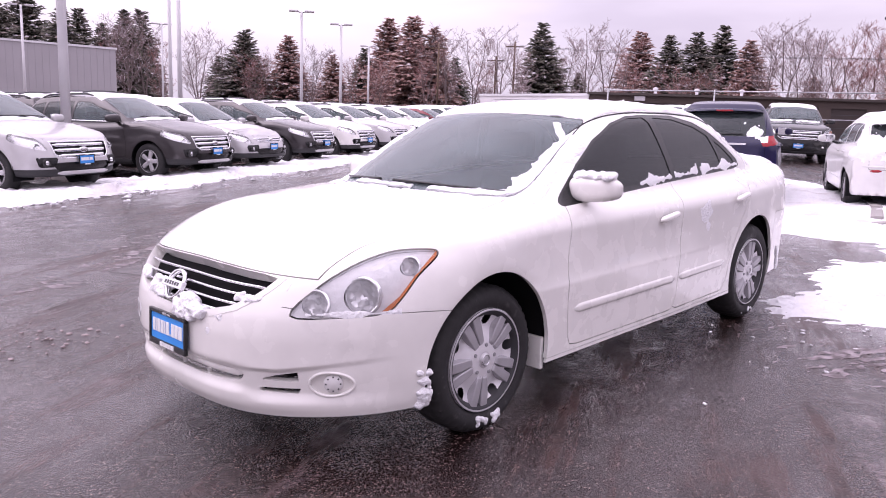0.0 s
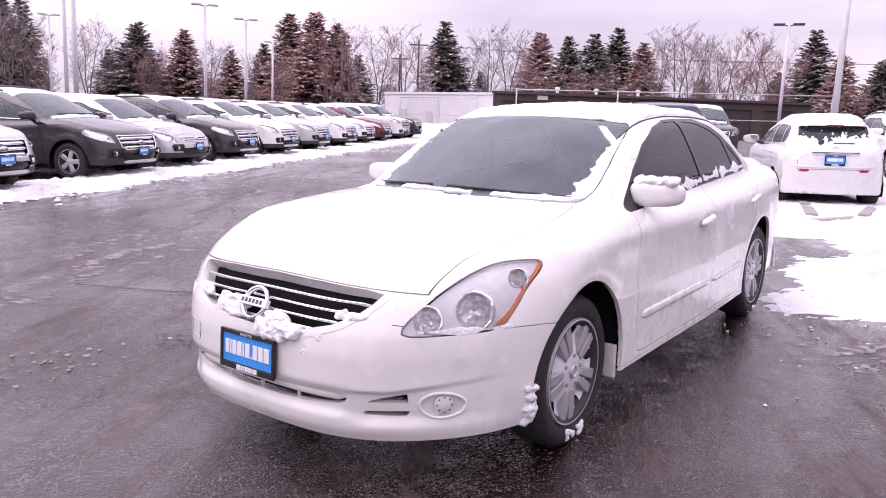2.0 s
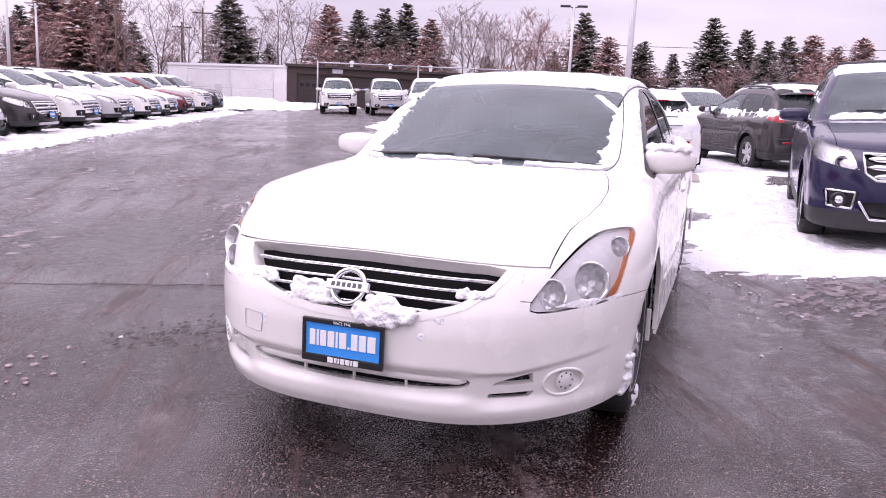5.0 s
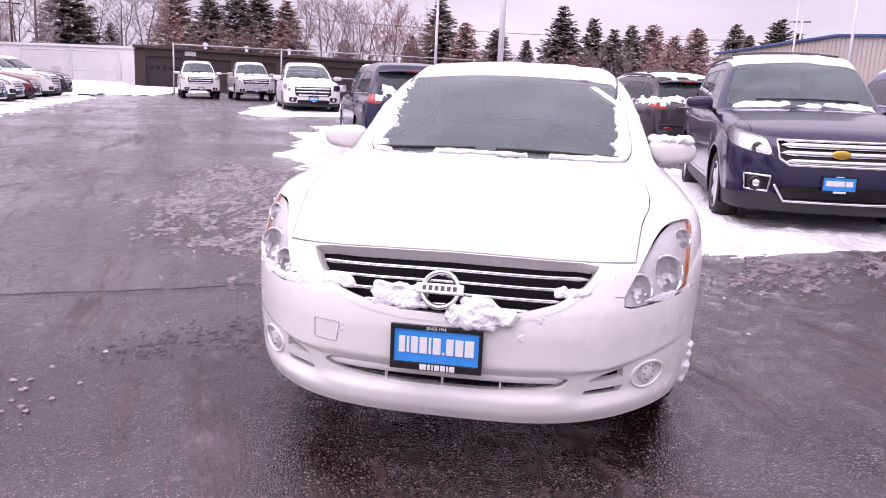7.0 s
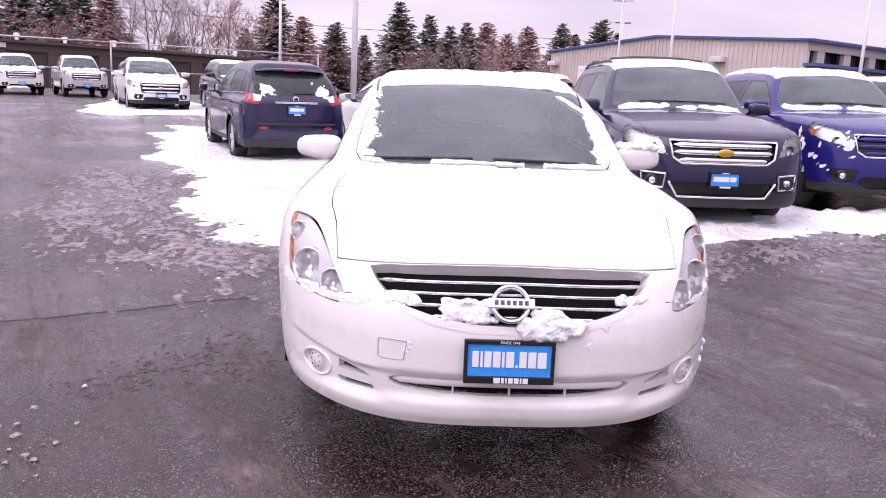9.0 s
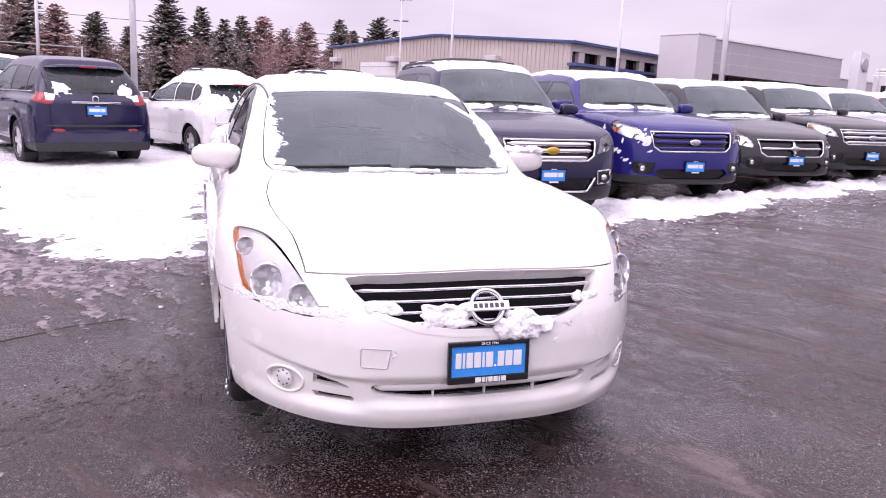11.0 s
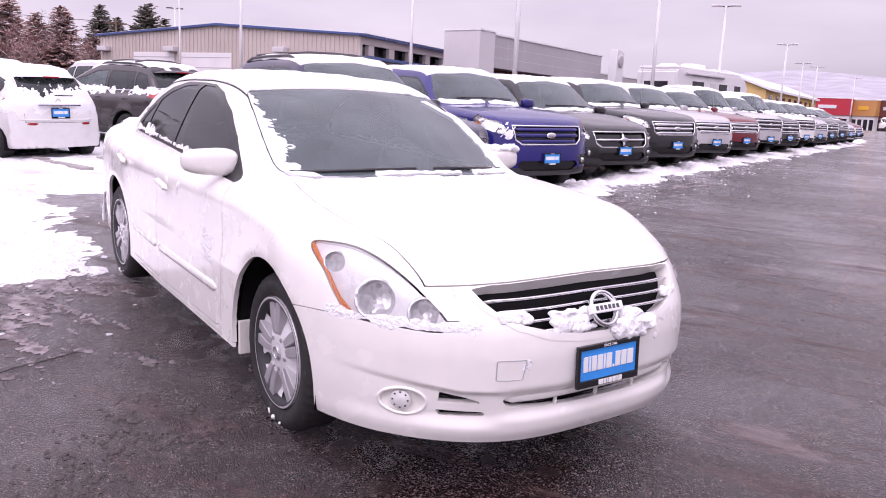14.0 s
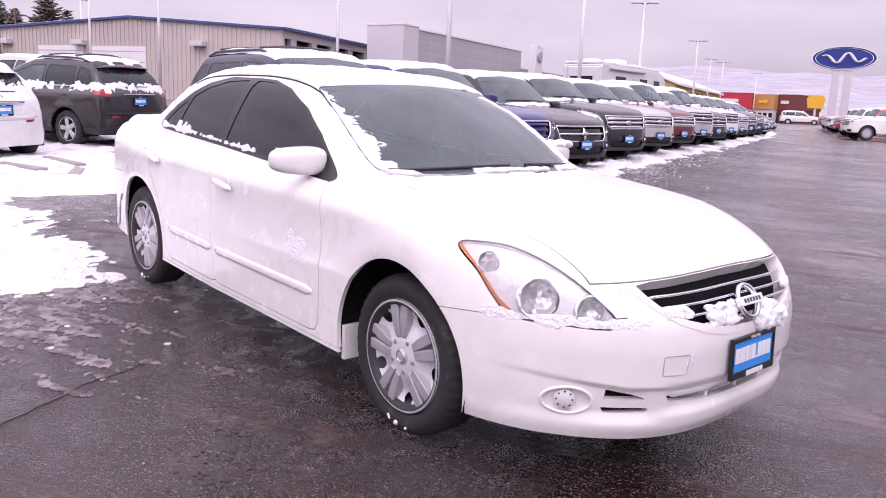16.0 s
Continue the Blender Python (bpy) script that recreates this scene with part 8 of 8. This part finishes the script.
FIR_LINE = ((74.7, 6.2, 1), (73.1, 7.0, 1), (71, 6.2, 0), (70.0, 6.2, 3), (68.6, 5.4, 0), (67.2, 6.3, 3), (66.2, 6.4, 3), (59.4, 5.6, 1), (56.4, 5.4, 2), (53.3, 4.3, 2), (51.0, 4.8, 0), (49.2, 6.9, 2), (47.5, 7.1, 2), (46.0, 6.4, 2), (44.4, 4.4, 0),
            (38.2, 6.9, 0), (31.3, 6.4, 2), (29.3, 6.2, 0), (27.5, 6.4, 0), (25.8, 6.8, 0), (24.0, 5.9, 2), (35.5, 3.6, 0), (20.0, 3.6, 2))
FIR_LINE_2 = ((11.9, 6.7, 0), (10.0, 5.2, 2), (7.7, 4.9, 1), (5.6, 4.2, 3), (3.1, 6.5, 0), (0.9, 5.8, 3), (-0.8, 5.1, 0), (-2.0, 5.4, 0), (-3.5, 5.5, 2), (-4.9, 4.8, 2), (-6.4, 5.3, 2), (-8.9, 5.6, 0),
              (-9.8, 4.9, 3), (-11.6, 5.9, 1), (-12.8, 5.1, 3), (13.9, 4.1, 0), (61.2, 3.8, 0), (77.0, 6.4, 0))
for az, el, k in FIR_LINE + FIR_LINE_2:
    plant(firs[k], az if az > -0.5 else az + 0.25, el * 1.04, 112 + 24 * ((az * 7.31) % 1.0), LABELS[k], "conifer", (-2.45, -3.05) if az > 15 else (-3.0, -0.5))
BARE_LINE = ((62.6, 5.7, 0), (61.0, 5.0, 0), (68.2, 5.9, 1), (67.0, 6.2, 1), (66.0, 6.0, 1), (48.0, 5.2, 3), (46.5, 5.8, 2), (45.0, 6.6, 1), (43.0, 6.4, 1), (41.2, 6.6, 1), (39.8, 5.4, 0), (36.6, 6.0, 1), (34.9, 6.7, 1),
             (33.4, 6.9, 1), (32.2, 6.0, 2), (22.8, 6.7, 1), (21.6, 7.1, 1), (20.6, 6.8, 1), (19.4, 6.4, 0), (18.5, 6.9, 2), (17.6, 6.3, 2), (16.4, 6.6, 2), (15.2, 6.1, 3), (57.8, 4.6, 2), (54.8, 5.0, 0), (52.0, 4.4, 2))
BARE_LINE_2 = ((69.2, 4.2, 2), (50.0, 4.5, 3), (30.4, 4.4, 2), (28.2, 4.2, 3), (26.4, 4.4, 2), (24.8, 4.2, 2), (9.2, 3.6, 3), (6.6, 3.4, 3), (2.0, 3.8, 3), (0.2, 4.0, 0), (-1.4, 4.2, 0), (-3.0, 4.4, 2), (-4.2, 4.2, 3),
               (-5.6, 4.8, 1), (-7.4, 4.0, 3), (-10.6, 3.6, 2), (4.4, 3.2, 0), (37.4, 4.6, 2), (42.2, 4.2, 2), (58.8, 4.2, 3), (65.0, 4.6, 2), (-70.5, 3.6, 0), (-71.5, 3.4, 1), (-73, 3.8, 0))
for az, el, k in BARE_LINE + BARE_LINE_2:
    plant(bares[k], az, el * 1.08, 100 + 18 * ((az * 3.77) % 1.0), "bare reddish leafless tree dusted with snow" if k > 1 else "tall bare leafless tree dusted with snow", "bare tree", (-2.45, -3.05) if az > 15 else (-3.0, -0.5))
for p in firs + bares:
    for o in (p, *p.children_recursive):
        bpy.data.objects.remove(o)

# ---------------------------------------------------------------- snow on the sedan


def stuck_snow(name, me, label, place=HERO):
    if not me.materials:
        me.materials.append(SNOW)
    o = tagged(new(name, me), label, "snow", kind="stuff")
    o.matrix_world = place
    if name in ("grille_snow", "mirror_snow", "bumper_lump", "wheel_snow"):
        melted(o, 0.006 if name != "mirror_snow" else 0.008)
    return o


SNOW_GRAIN = bpy.data.textures.new("snow_grain", "CLOUDS")
SNOW_GRAIN.noise_scale, SNOW_GRAIN.noise_depth = 0.02, 4


def melted(o, voxel):
    """Let the lumps of stuck snow run together."""
    r = o.modifiers.new("together", "REMESH")
    r.mode, r.voxel_size, r.use_smooth_shade = "VOXEL", voxel, True
    s = o.modifiers.new("soft", "SMOOTH")
    s.factor, s.iterations = 0.5, 4
    d = o.modifiers.new("crystals", "DISPLACE")
    d.texture, d.strength, d.mid_level = SNOW_GRAIN, voxel * 1.3, 0.5
    return o


def bm_mesh(name, bm):
    me = bpy.data.meshes.new(name)
    bm.to_mesh(me), bm.free()
    return me


def crust(name, s, keep, thick, seed, label, grain=9.0, depth=0.02):
    stuck_snow(name, snow_mesh(name, snow_layer(s, keep, thick, seed, grain), depth), label)


sk = hero_skin
x, y, z = sk.v.T
nse, nse2 = bumpy(sk.v, 5.0, 2.0), bumpy(sk.v, 17.0, 4.0)
edge = np.minimum(np.minimum((sk.n[:, 2] - 0.55) * 0.25, z - 1.27), np.minimum(x - 1.062 - 0.17 * y * y - 0.02 * nse2, 2.74 - x))
crust("roof_snow", sk, np.minimum(edge, 0.585 - np.abs(y)) + 0.014 * nse + 0.012 * nse2, 0.024, 5.0, "smooth white snow lying on the sedan roof", 6.0, 0.006)
deck_edge = np.minimum(np.minimum(x - 3.35, 3.82 - x), np.minimum((sk.n[:, 2] - 0.6) * 0.3, 0.66 - np.abs(y)))
crust("trunk_snow", sk, deck_edge + 0.03 * nse, 0.03, 8.0, "snow lying on the trunk lid", 6.0, 0.006)
rw = hero_glass["rear_window"]
crust("rear_window_snow", rw, 0.04 + 0.05 * bumpy(rw.v, 4.0, 1.0), 0.03, 9.0, "snow covering the rear window", 7.0)

# windscreen: ragged crust up both sides, a ridge along its foot
gl = hero_glass["windscreen"]
gx, gy, gz = gl.v.T
n1, n2, n3 = bumpy(gl.v, 7.0, 1.0), bumpy(gl.v, 22.0, 2.0), bumpy(gl.v, 55.0, 3.0)
rag = 0.5 * n1 + 0.6 * n2 + 0.5 * n3
side_edge = 0.665 - 0.075 * (gx - 0.47) / 0.63 - np.abs(gy)
up_glass = np.clip((gx - 0.4) / 0.7, 0, 1)
crust("windscreen_snow", gl, np.where(gy > 0, 0.095 * (1.2 - up_glass) - side_edge + 0.085 * rag * (1.2 - 0.7 * up_glass), -1.0), 0.009, 3.0, "ragged snow crust along the windscreen pillar", 14.0, 0.012)
crust("windscreen_snow", gl, np.where(gy < 0, 0.085 * (1.15 - 1.2 * up_glass) - side_edge + 0.06 * rag * (1.1 - up_glass), -1.0), 0.010, 6.0, "ragged snow crust along the windscreen pillar", 14.0, 0.012)
ridge = np.abs((gy + 0.46) + (1.005 - gx) * 1.12) / 1.5 - 0.019
reach = np.minimum(1.012 - gx, gx - 0.80)
crust("wiper_snow", gl, np.minimum(-ridge, reach) + 0.008 * n2 + 0.004 * n3, 0.016, 4.0, "thick streak of snow slanting on the windscreen", 14.0, 0.018)
foot = gx - (0.16 + 0.72 * gy * gy * 1.0)
crust("windscreen_foot_snow", gl, 0.042 - foot + 0.03 * n1 + 0.012 * n2 - np.where(((gy > 0.28) & (gy < 0.52)) | ((gy < -0.17) & (gy > -0.27)), 0.06, 0.0), 0.017, 7.0, "ridge of snow along the foot of the windscreen", 16.0, 0.015)
cowl = np.minimum(np.minimum(0.07 - np.abs(x - (0.12 + 0.72 * y * y)), z - 0.9), 0.66 - np.abs(y))
crust("cowl_snow", sk, np.minimum(cowl, (sk.n[:, 2] - 0.5)) + 0.03 * nse + 0.02 * nse2 - 0.02, 0.012, 12.0, "snow lying along the cowl", 9.0, 0.012)
pill = np.minimum(np.minimum(0.05 - np.abs(np.abs(y) - (0.70 - 0.10 * (x - 0.4))), x - 0.36), np.minimum(0.95 - x, z - 0.93))
crust("pillar_snow", sk, pill + 0.035 * nse + 0.035 * nse2 + 0.002, 0.012, 14.0, "snow clinging to the front pillars", 18.0, 0.01)

rear_pill = np.minimum(np.minimum(x - 2.55, 3.45 - x), np.minimum(np.abs(y) - 0.50, z - 0.90))
crust("pillar_snow", sk, np.where(rear_pill > 0, 0.30 * nse + 0.35 * nse2 - 0.02 - 0.4 * np.clip(1.02 - z, 0, 1), -1.0) * 0.2, 0.009, 44.0, "snow clinging to the rear pillars", 18.0, 0.006)

# under the side windows, on doors and bumper
rnd = random.Random(12)
whole = finer(hero_body.skin(190, 60, 1.2), lambda c: (np.abs(c[:, 1]) > 0.6) & (c[:, 2] > 0.93) & (c[:, 2] < 1.25) & (c[:, 0] > 0.6), hero_body)
wx, wy, wz = whole.v.T
w1, w2, w3 = bumpy(whole.v, 6.0, 1.5), bumpy(whole.v, 19.0, 2.5), bumpy(whole.v, 47.0, 3.5)
line = np.interp(wx, (0.68, 1.0, 1.4, 1.74, 2.2, 2.72), (0.982, 0.998, 1.016, 1.032, 1.05, 1.07))
rise = 0.008 + 0.055 * np.clip(w1 + 0.6 * w2, 0, 2) + 0.012 * w3
for a0, b0, k in ((1.36, 1.74, 1.0), (1.78, 2.10, 0.7), (2.15, 2.74, 0.85), (0.78, 1.1, 0.35)):
    for sg in (-1, 1):
        band = np.minimum(np.minimum(rise * k - np.abs(wz - line - 0.3 * rise), np.minimum(wx - a0, b0 - wx)), wy * sg - 0.5)
        crust("sill_snow", whole, band, 0.006, 21.0 + sg, "bits of snow stuck under the side windows", 20.0, 0.006)
low = np.where(np.abs(y) > 0.6, np.minimum(np.minimum(x - 0.7, 3.3 - x), np.minimum(z - 0.55, 1.0 - z)), -1.0)
b3 = bumpy(sk.v, 3.0, 31.0)
crust("door_snow", sk, np.where(low > 0, 0.35 * b3 + 0.25 * nse + 0.2 * nse2 - 0.34 - 0.2 * np.clip(0.82 - z, 0, 1), -1.0) * 0.2, 0.003, 18.0, "thin smears of snow on the doors", 20.0, 0.003)
near_door = np.where((y > 0.6) & (x > 0.45) & (x < 1.35) & (z > 0.55) & (z < 0.985), 0.30 * b3 + 0.32 * nse + 0.3 * nse2 - 0.10 - 0.5 * np.abs(x - 0.85), -1.0)
crust("door_snow", sk, near_door * 0.2, 0.005, 27.0, "smears of wet snow below a door mirror", 20.0, 0.004)
bump = np.where((x < -0.5) & (z < 0.64) & (z > 0.3), 0.3 * b3 + 0.3 * nse + 0.3 * nse2 - 0.20 - 1.3 * np.abs(z - 0.59), -1.0)
crust("bumper_snow", sk, bump * 0.2, 0.009, 19.0, "spatter of snow on the front bumper", 20.0, 0.008)


def on_front(yy, zz, out=0.0):
    return hero_body.front(np.array([yy]), np.array([zz]))[0] - np.array([out, 0, 0])


spots = [on_front(rnd.gauss(-0.125, 0.04), 0.605 + rnd.uniform(-0.035, 0.04), 0.004) for _ in range(60)] + [on_front(rnd.uniform(-0.02, -0.22), 0.585 + rnd.uniform(-0.012, 0.012), 0.0) for _ in range(26)]
stuck_snow("grille_snow", bm_mesh("grille_snow", clumps(spots, 1, (0.016, 0.032), 0.8)), "lump of snow under the grille badge")
spots = [on_front(rnd.uniform(0.06, 0.25), zz + rnd.uniform(-0.008, 0.012), -0.012) for zz in (0.612, 0.640, 0.640, 0.668) for _ in range(15)]
stuck_snow("grille_snow", bm_mesh("grille_snow", clumps(spots, 2, (0.012, 0.022), 0.65)), "snow caught between the grille bars")
for s0, zz in ((0.385, 0.672), (-0.43, 0.672)):
    spots = [on_front(s0 + rnd.uniform(-0.055, 0.055), zz + rnd.uniform(-0.016, 0.016) + 0.25 * (abs(s0) - 0.41), -0.012) for _ in range(26)]
    stuck_snow("grille_snow", bm_mesh("grille_snow", clumps(spots, 3, (0.011, 0.02), 0.65)), "snow caught in the corner of the grille")
face = finer(finer(hero_body.skin(120, 90, 1.2), lambda c: (c[:, 0] < -0.35) & (c[:, 2] > 0.5) & (c[:, 2] < 0.82) & (np.abs(c[:, 1]) > 0.4), hero_body), lambda c: (c[:, 0] < -0.4) & (c[:, 2] > 0.52) & (c[:, 2] < 0.78) & (np.abs(c[:, 1]) > 0.45), hero_body)
fx, fy, fz = face.v.T
f1, f2, f3 = bumpy(face.v, 8.0, 6.0), bumpy(face.v, 24.0, 7.0), bumpy(face.v, 60.0, 8.0)
for sg, tall, x0, x1 in ((1, 0.017, -0.90, -0.46), (-1, 0.010, -0.80, -0.50)):
    band = np.minimum(tall * (1 + 1.3 * f1 + 0.7 * f2 + 0.2 * f3) - np.abs(fz - 0.628 - tall * 0.4), np.minimum(fx - x0, x1 - fx))
    band = np.minimum(band, fy * sg - 0.4)
    crust("lamp_snow", face, band, 0.0055, 33.0 + sg, "snow stuck along the foot of a headlamp", 9.0, 0.004)
for zz, n in ((0.262, 34), (0.34, 9)):
    spots = [hero_body.side(np.array([-0.40 + rnd.uniform(-0.035, 0.02)]), np.array([zz + rnd.uniform(-0.04, 0.04)]), -1)[0] for _ in range(n)]
    stuck_snow("bumper_lump", bm_mesh("bumper_lump", clumps(spots, 9, (0.009, 0.022), 0.9)), "lump of snow on the bumper corner")
spots = [(0.775 + rnd.uniform(-0.05, 0.02), -(0.885 + rnd.uniform(-0.10, 0.09)), 1.09 + rnd.uniform(-0.006, 0.012)) for _ in range(70)]
stuck_snow("mirror_snow", bm_mesh("mirror_snow", clumps(spots, 39, (0.016, 0.03), 0.75)), "thin cap of snow on a door mirror")
# on the tyres and behind the arches
for xc, sg in ((0.0, -1), (0.0, 1), (2.776, -1), (2.776, 1)):
    spots = []
    for _ in range(26 if sg < 0 and xc == 0 else 4):
        a = rnd.uniform(-1.9, -1.3)
        ra = 0.278 + rnd.uniform(-0.02, 0.018)
        spots.append((xc + ra * math.cos(a), sg * 0.878, 0.33 + ra * math.sin(a)))
    for _ in range(70):
        a = rnd.uniform(0.0, 0.75) ** 1.4 if sg > 0 else rnd.uniform(-0.1, 0.35)
        spots.append((xc + 0.384 * math.cos(a), sg * 0.905, 0.342 + 0.384 * math.sin(a)))
    stuck_snow("wheel_snow", bm_mesh("wheel_snow", clumps(spots, 60 + sg, (0.006, 0.014), 1.0)), "snow bits on the tyre and arch edge")

# ---------------------------------------------------------------- kerb, crumbs of slush
for pts in (((8.45, -0.05), (9.6, -0.45), (11.4, -0.3)), ((9.2, 0.15), (10.6, 0.55), (12.2, 1.2))):
    k = thing("kerb", Matrix(), "low concrete kerb half buried in snow", "kerb", "kerbs")
    bm = bmesh.new()
    for a, b in zip(pts, pts[1:]):
        d = Vector((b[0] - a[0], b[1] - a[1], 0))
        m = Matrix.Translation((a[0], a[1], float(lie(*a)))) @ Matrix.Rotation(math.atan2(d.y, d.x), 4, "Z")
        box(bm, 0, d.length, -0.08, 0.08, -0.05, 0.085, 0.02, m=m)
    part("kerb_stone", bm, CONCRETE, k)


def crumbs(name, n, area, size, seed, label, material):
    rnd = random.Random(seed)
    spots = []
    for _ in range(n):
        px, py = area(rnd)
        spots.append((px, py, float(lie(px, py)) + 0.002))
    me = bm_mesh(name, clumps(spots, seed, size, 0.5, 2, 1.0))
    me.materials.append(material)
    tagged(new(name, me), label, "snow", kind="stuff")


DIRTY = mat("dirty_slush", (0.36, 0.29, 0.29), 0.5, grain=(60, 0.35), bump=(90, 0.8, 0.01))
crumbs("slush_crumbs", 46, lambda r: (r.gauss(-0.95, 0.25), r.gauss(1.95, 0.2)), (0.005, 0.017), 1, "crumbs of dirty slush on the asphalt", DIRTY)
crumbs("slush_crumbs", 60, lambda r: (r.gauss(3.2, 0.6), r.gauss(-1.35, 0.35)), (0.004, 0.014), 2, "crumbs of slush by the snow edge", GROUND_SNOW)
crumbs("slush_crumbs", 60, lambda r: (r.gauss(3.4, 1.0), r.gauss(1.9, 0.6)), (0.005, 0.016), 3, "crumbs of slush by the snow edge", GROUND_SNOW)
crumbs("slush_crumbs", 130, lambda r: (lambda t: (4.2 + 5 * t + r.gauss(0, 0.4) - 0.5, -3.7 - 12 * t + r.gauss(0, 0.4)))(r.random()), (0.006, 0.02), 4, "crumbs of slush beside the snow bank", GROUND_SNOW)
crumbs("slush_crumbs", 40, lambda r: (r.uniform(-3, 6), r.uniform(-4, 6)), (0.003, 0.007), 5, "small grit and slush on the asphalt", DIRTY)
crumbs("slush_crumbs", 280, lambda r: (lambda t: (0.5 + 22 * t + r.gauss(0, 0.5), 8.2 + 11.5 * t + r.gauss(0, 0.35)))(r.random()), (0.015, 0.06), 6, "crumbs of slush beside the snow bank", GROUND_SNOW)

LEAF = mat("sodden_leaf_bits", (0.035, 0.022, 0.02), 0.45, grain=(40, 0.3))


def leaf_bits(n, area, seed):
    """Torn wet leaf bits and grit pressed flat on the asphalt."""
    rnd = random.Random(seed)
    bm = bmesh.new()
    for _ in range(n):
        px, py = area(rnd)
        r, turn = rnd.uniform(0.005, 0.019), rnd.uniform(0, 6.3)
        ring = []
        for k in range(7):
            a = turn + k * 0.8976
            q = r * rnd.uniform(0.45, 1.2)
            cx, cy = px + q * math.cos(a) * 1.4, py + q * math.sin(a)
            ring.append(bm.verts.new((cx, cy, float(lie(cx, cy)) + 0.002)))
        top = bm.verts.new((px, py, float(lie(px, py)) + 0.006))
        for k in range(7):
            bm.faces.new((ring[k], ring[(k + 1) % 7], top))
    me = bm_mesh("leaf_bits", bm)
    me.materials.append(LEAF)
    tagged(new("leaf_bits", me), "dark wet leaf bits on asphalt", "litter", kind="stuff")


leaf_bits(150, lambda r: (lambda t: (-0.35 + 0.95 * t + r.gauss(0, 0.09), 1.75 - 0.45 * t + r.gauss(0, 0.13)))(r.random()), 3)
leaf_bits(60, lambda r: (r.gauss(0.05, 0.15), r.gauss(1.2, 0.14)), 4)

# ---------------------------------------------------------------- thin slush at the edges of the snow and in the wheel tracks
SLUSH = mat("grey_slush", (0.26, 0.22, 0.232), 0.4, grain=(2.5, 0.25), bump=(35, 0.6, 0.015), spots=(14.0, 0.40, 0.58, (0.07, 0.05, 0.052)))


def slush(outline, seed, share, long_way, label, cell=0.025, depth=0.007):
    """A torn film of slush: islands drawn out along one direction."""
    o = np.array(outline, float)
    xs = np.arange(o[:, 0].min(), o[:, 0].max(), cell)
    ys = np.arange(o[:, 1].min(), o[:, 1].max(), cell)
    X, Y = np.meshgrid(xs, ys, indexing="ij")
    v = np.stack([X, Y, 0 * X], -1).reshape(-1, 3)
    d = -sd_poly(v[:, 0], v[:, 1], o)
    c, sn = math.cos(radians(long_way)), math.sin(radians(long_way))
    q = np.stack([(v[:, 0] * c + v[:, 1] * sn) * 0.28, -v[:, 0] * sn + v[:, 1] * c, 0 * d], 1)
    t = bumpy(q, 1.6, seed) * 0.35 + bumpy(q, 6.5, seed + 2) * 0.45 + bumpy(q, 17.0, seed + 4) * 0.5 + bumpy(q, 41.0, seed + 7) * 0.4 + bumpy(q, 90.0, seed + 8) * 0.25 + share + np.minimum(d * 0.6 - 0.3, 0)
    h = depth * np.clip(t * 2.5, -0.1, 1) * (0.8 + 0.4 * bumpy(v, 9.0, seed))
    v[:, 2] = lie(v[:, 0], v[:, 1]) + h + 0.001
    b = len(ys)
    i = (np.arange(len(xs) - 1)[:, None] * b + np.arange(b - 1)).ravel()
    f = np.concatenate([np.stack([i, i + b, i + 1], 1), np.stack([i + 1, i + b, i + b + 1], 1)])
    _, s = Skin(v, np.tile([0.0, 0.0, 1.0], (len(v), 1)), f).cut(t)
    me = skin_mesh("slush", s)
    me.normals_split_custom_set_from_vertices([(0, 0, 0)] * len(me.vertices))
    me.materials.append(SLUSH)
    tagged(new("slush", me), label, "slush", kind="stuff")


slush([(2.4, 0.9), (1.6, 1.6), (1.8, 3.0), (4.0, 4.4), (8, 5.4), (8, 3.6), (5, 2.6), (3.4, 1.6), (3.0, 0.9)], 1.0, 0.03, 20, "torn grey slush along the snow edge")
slush([(2.3, -0.95), (1.9, -1.6), (2.4, -2.6), (3.4, -4.2), (4.2, -3.6), (3.6, -2.4), (3.3, -1.4)], 3.0, -0.06, -20, "torn grey slush along the snow edge")
slush([(3.2, -3.6), (4.2, -6.6), (6.6, -12.0), (9.4, -18.5), (10.2, -18.2), (7.4, -11.6), (5.2, -6.2), (4.2, -3.6)], 5.0, -0.10, -67, "torn grey slush beside the snow bank", 0.045)
slush([(1.0, 0.95), (0.7, 1.5), (1.1, 2.2), (2.6, 2.6), (3.4, 1.9), (3.2, 0.95)], 9.0, -0.16, 24, "streaks of thin slush behind the wheel")
slush([(-2, 3.4), (2, 6.6), (9, 10.6), (22, 18.4), (23, 16.4), (10, 8.2), (3, 4.4), (0, 2.8)], 14.0, -0.30, 29, "streaks of brown slush in the wheel tracks of the lane", 0.06)

# cracks across the asphalt
TAR = mat("tar_crack", (0.012, 0.009, 0.010), 0.4)
for pts in (((0.94, 2.14), (1.09, 1.88), (1.2, 1.74), (1.25, 1.56), (1.33, 1.42)), ((0.2, 3.8), (0.34, 3.44), (0.47, 3.12), (0.64, 2.8), (0.8, 2.42), (0.95, 2.17))):
    rc = random.Random(3)
    fine_pts = []
    for a, b in zip(pts, pts[1:]):
        for k in range(9):
            q = k / 9
            fine_pts.append((a[0] + (b[0] - a[0]) * q + rc.uniform(-0.008, 0.008), a[1] + (b[1] - a[1]) * q + rc.uniform(-0.008, 0.008)))
    bm = bmesh.new()
    tube([(px, py, float(lie(px, py)) - 0.001) for px, py in fine_pts], 0.005, 6, bm=bm)
    part("crack", bm, TAR, ground, "dark crack in the asphalt")
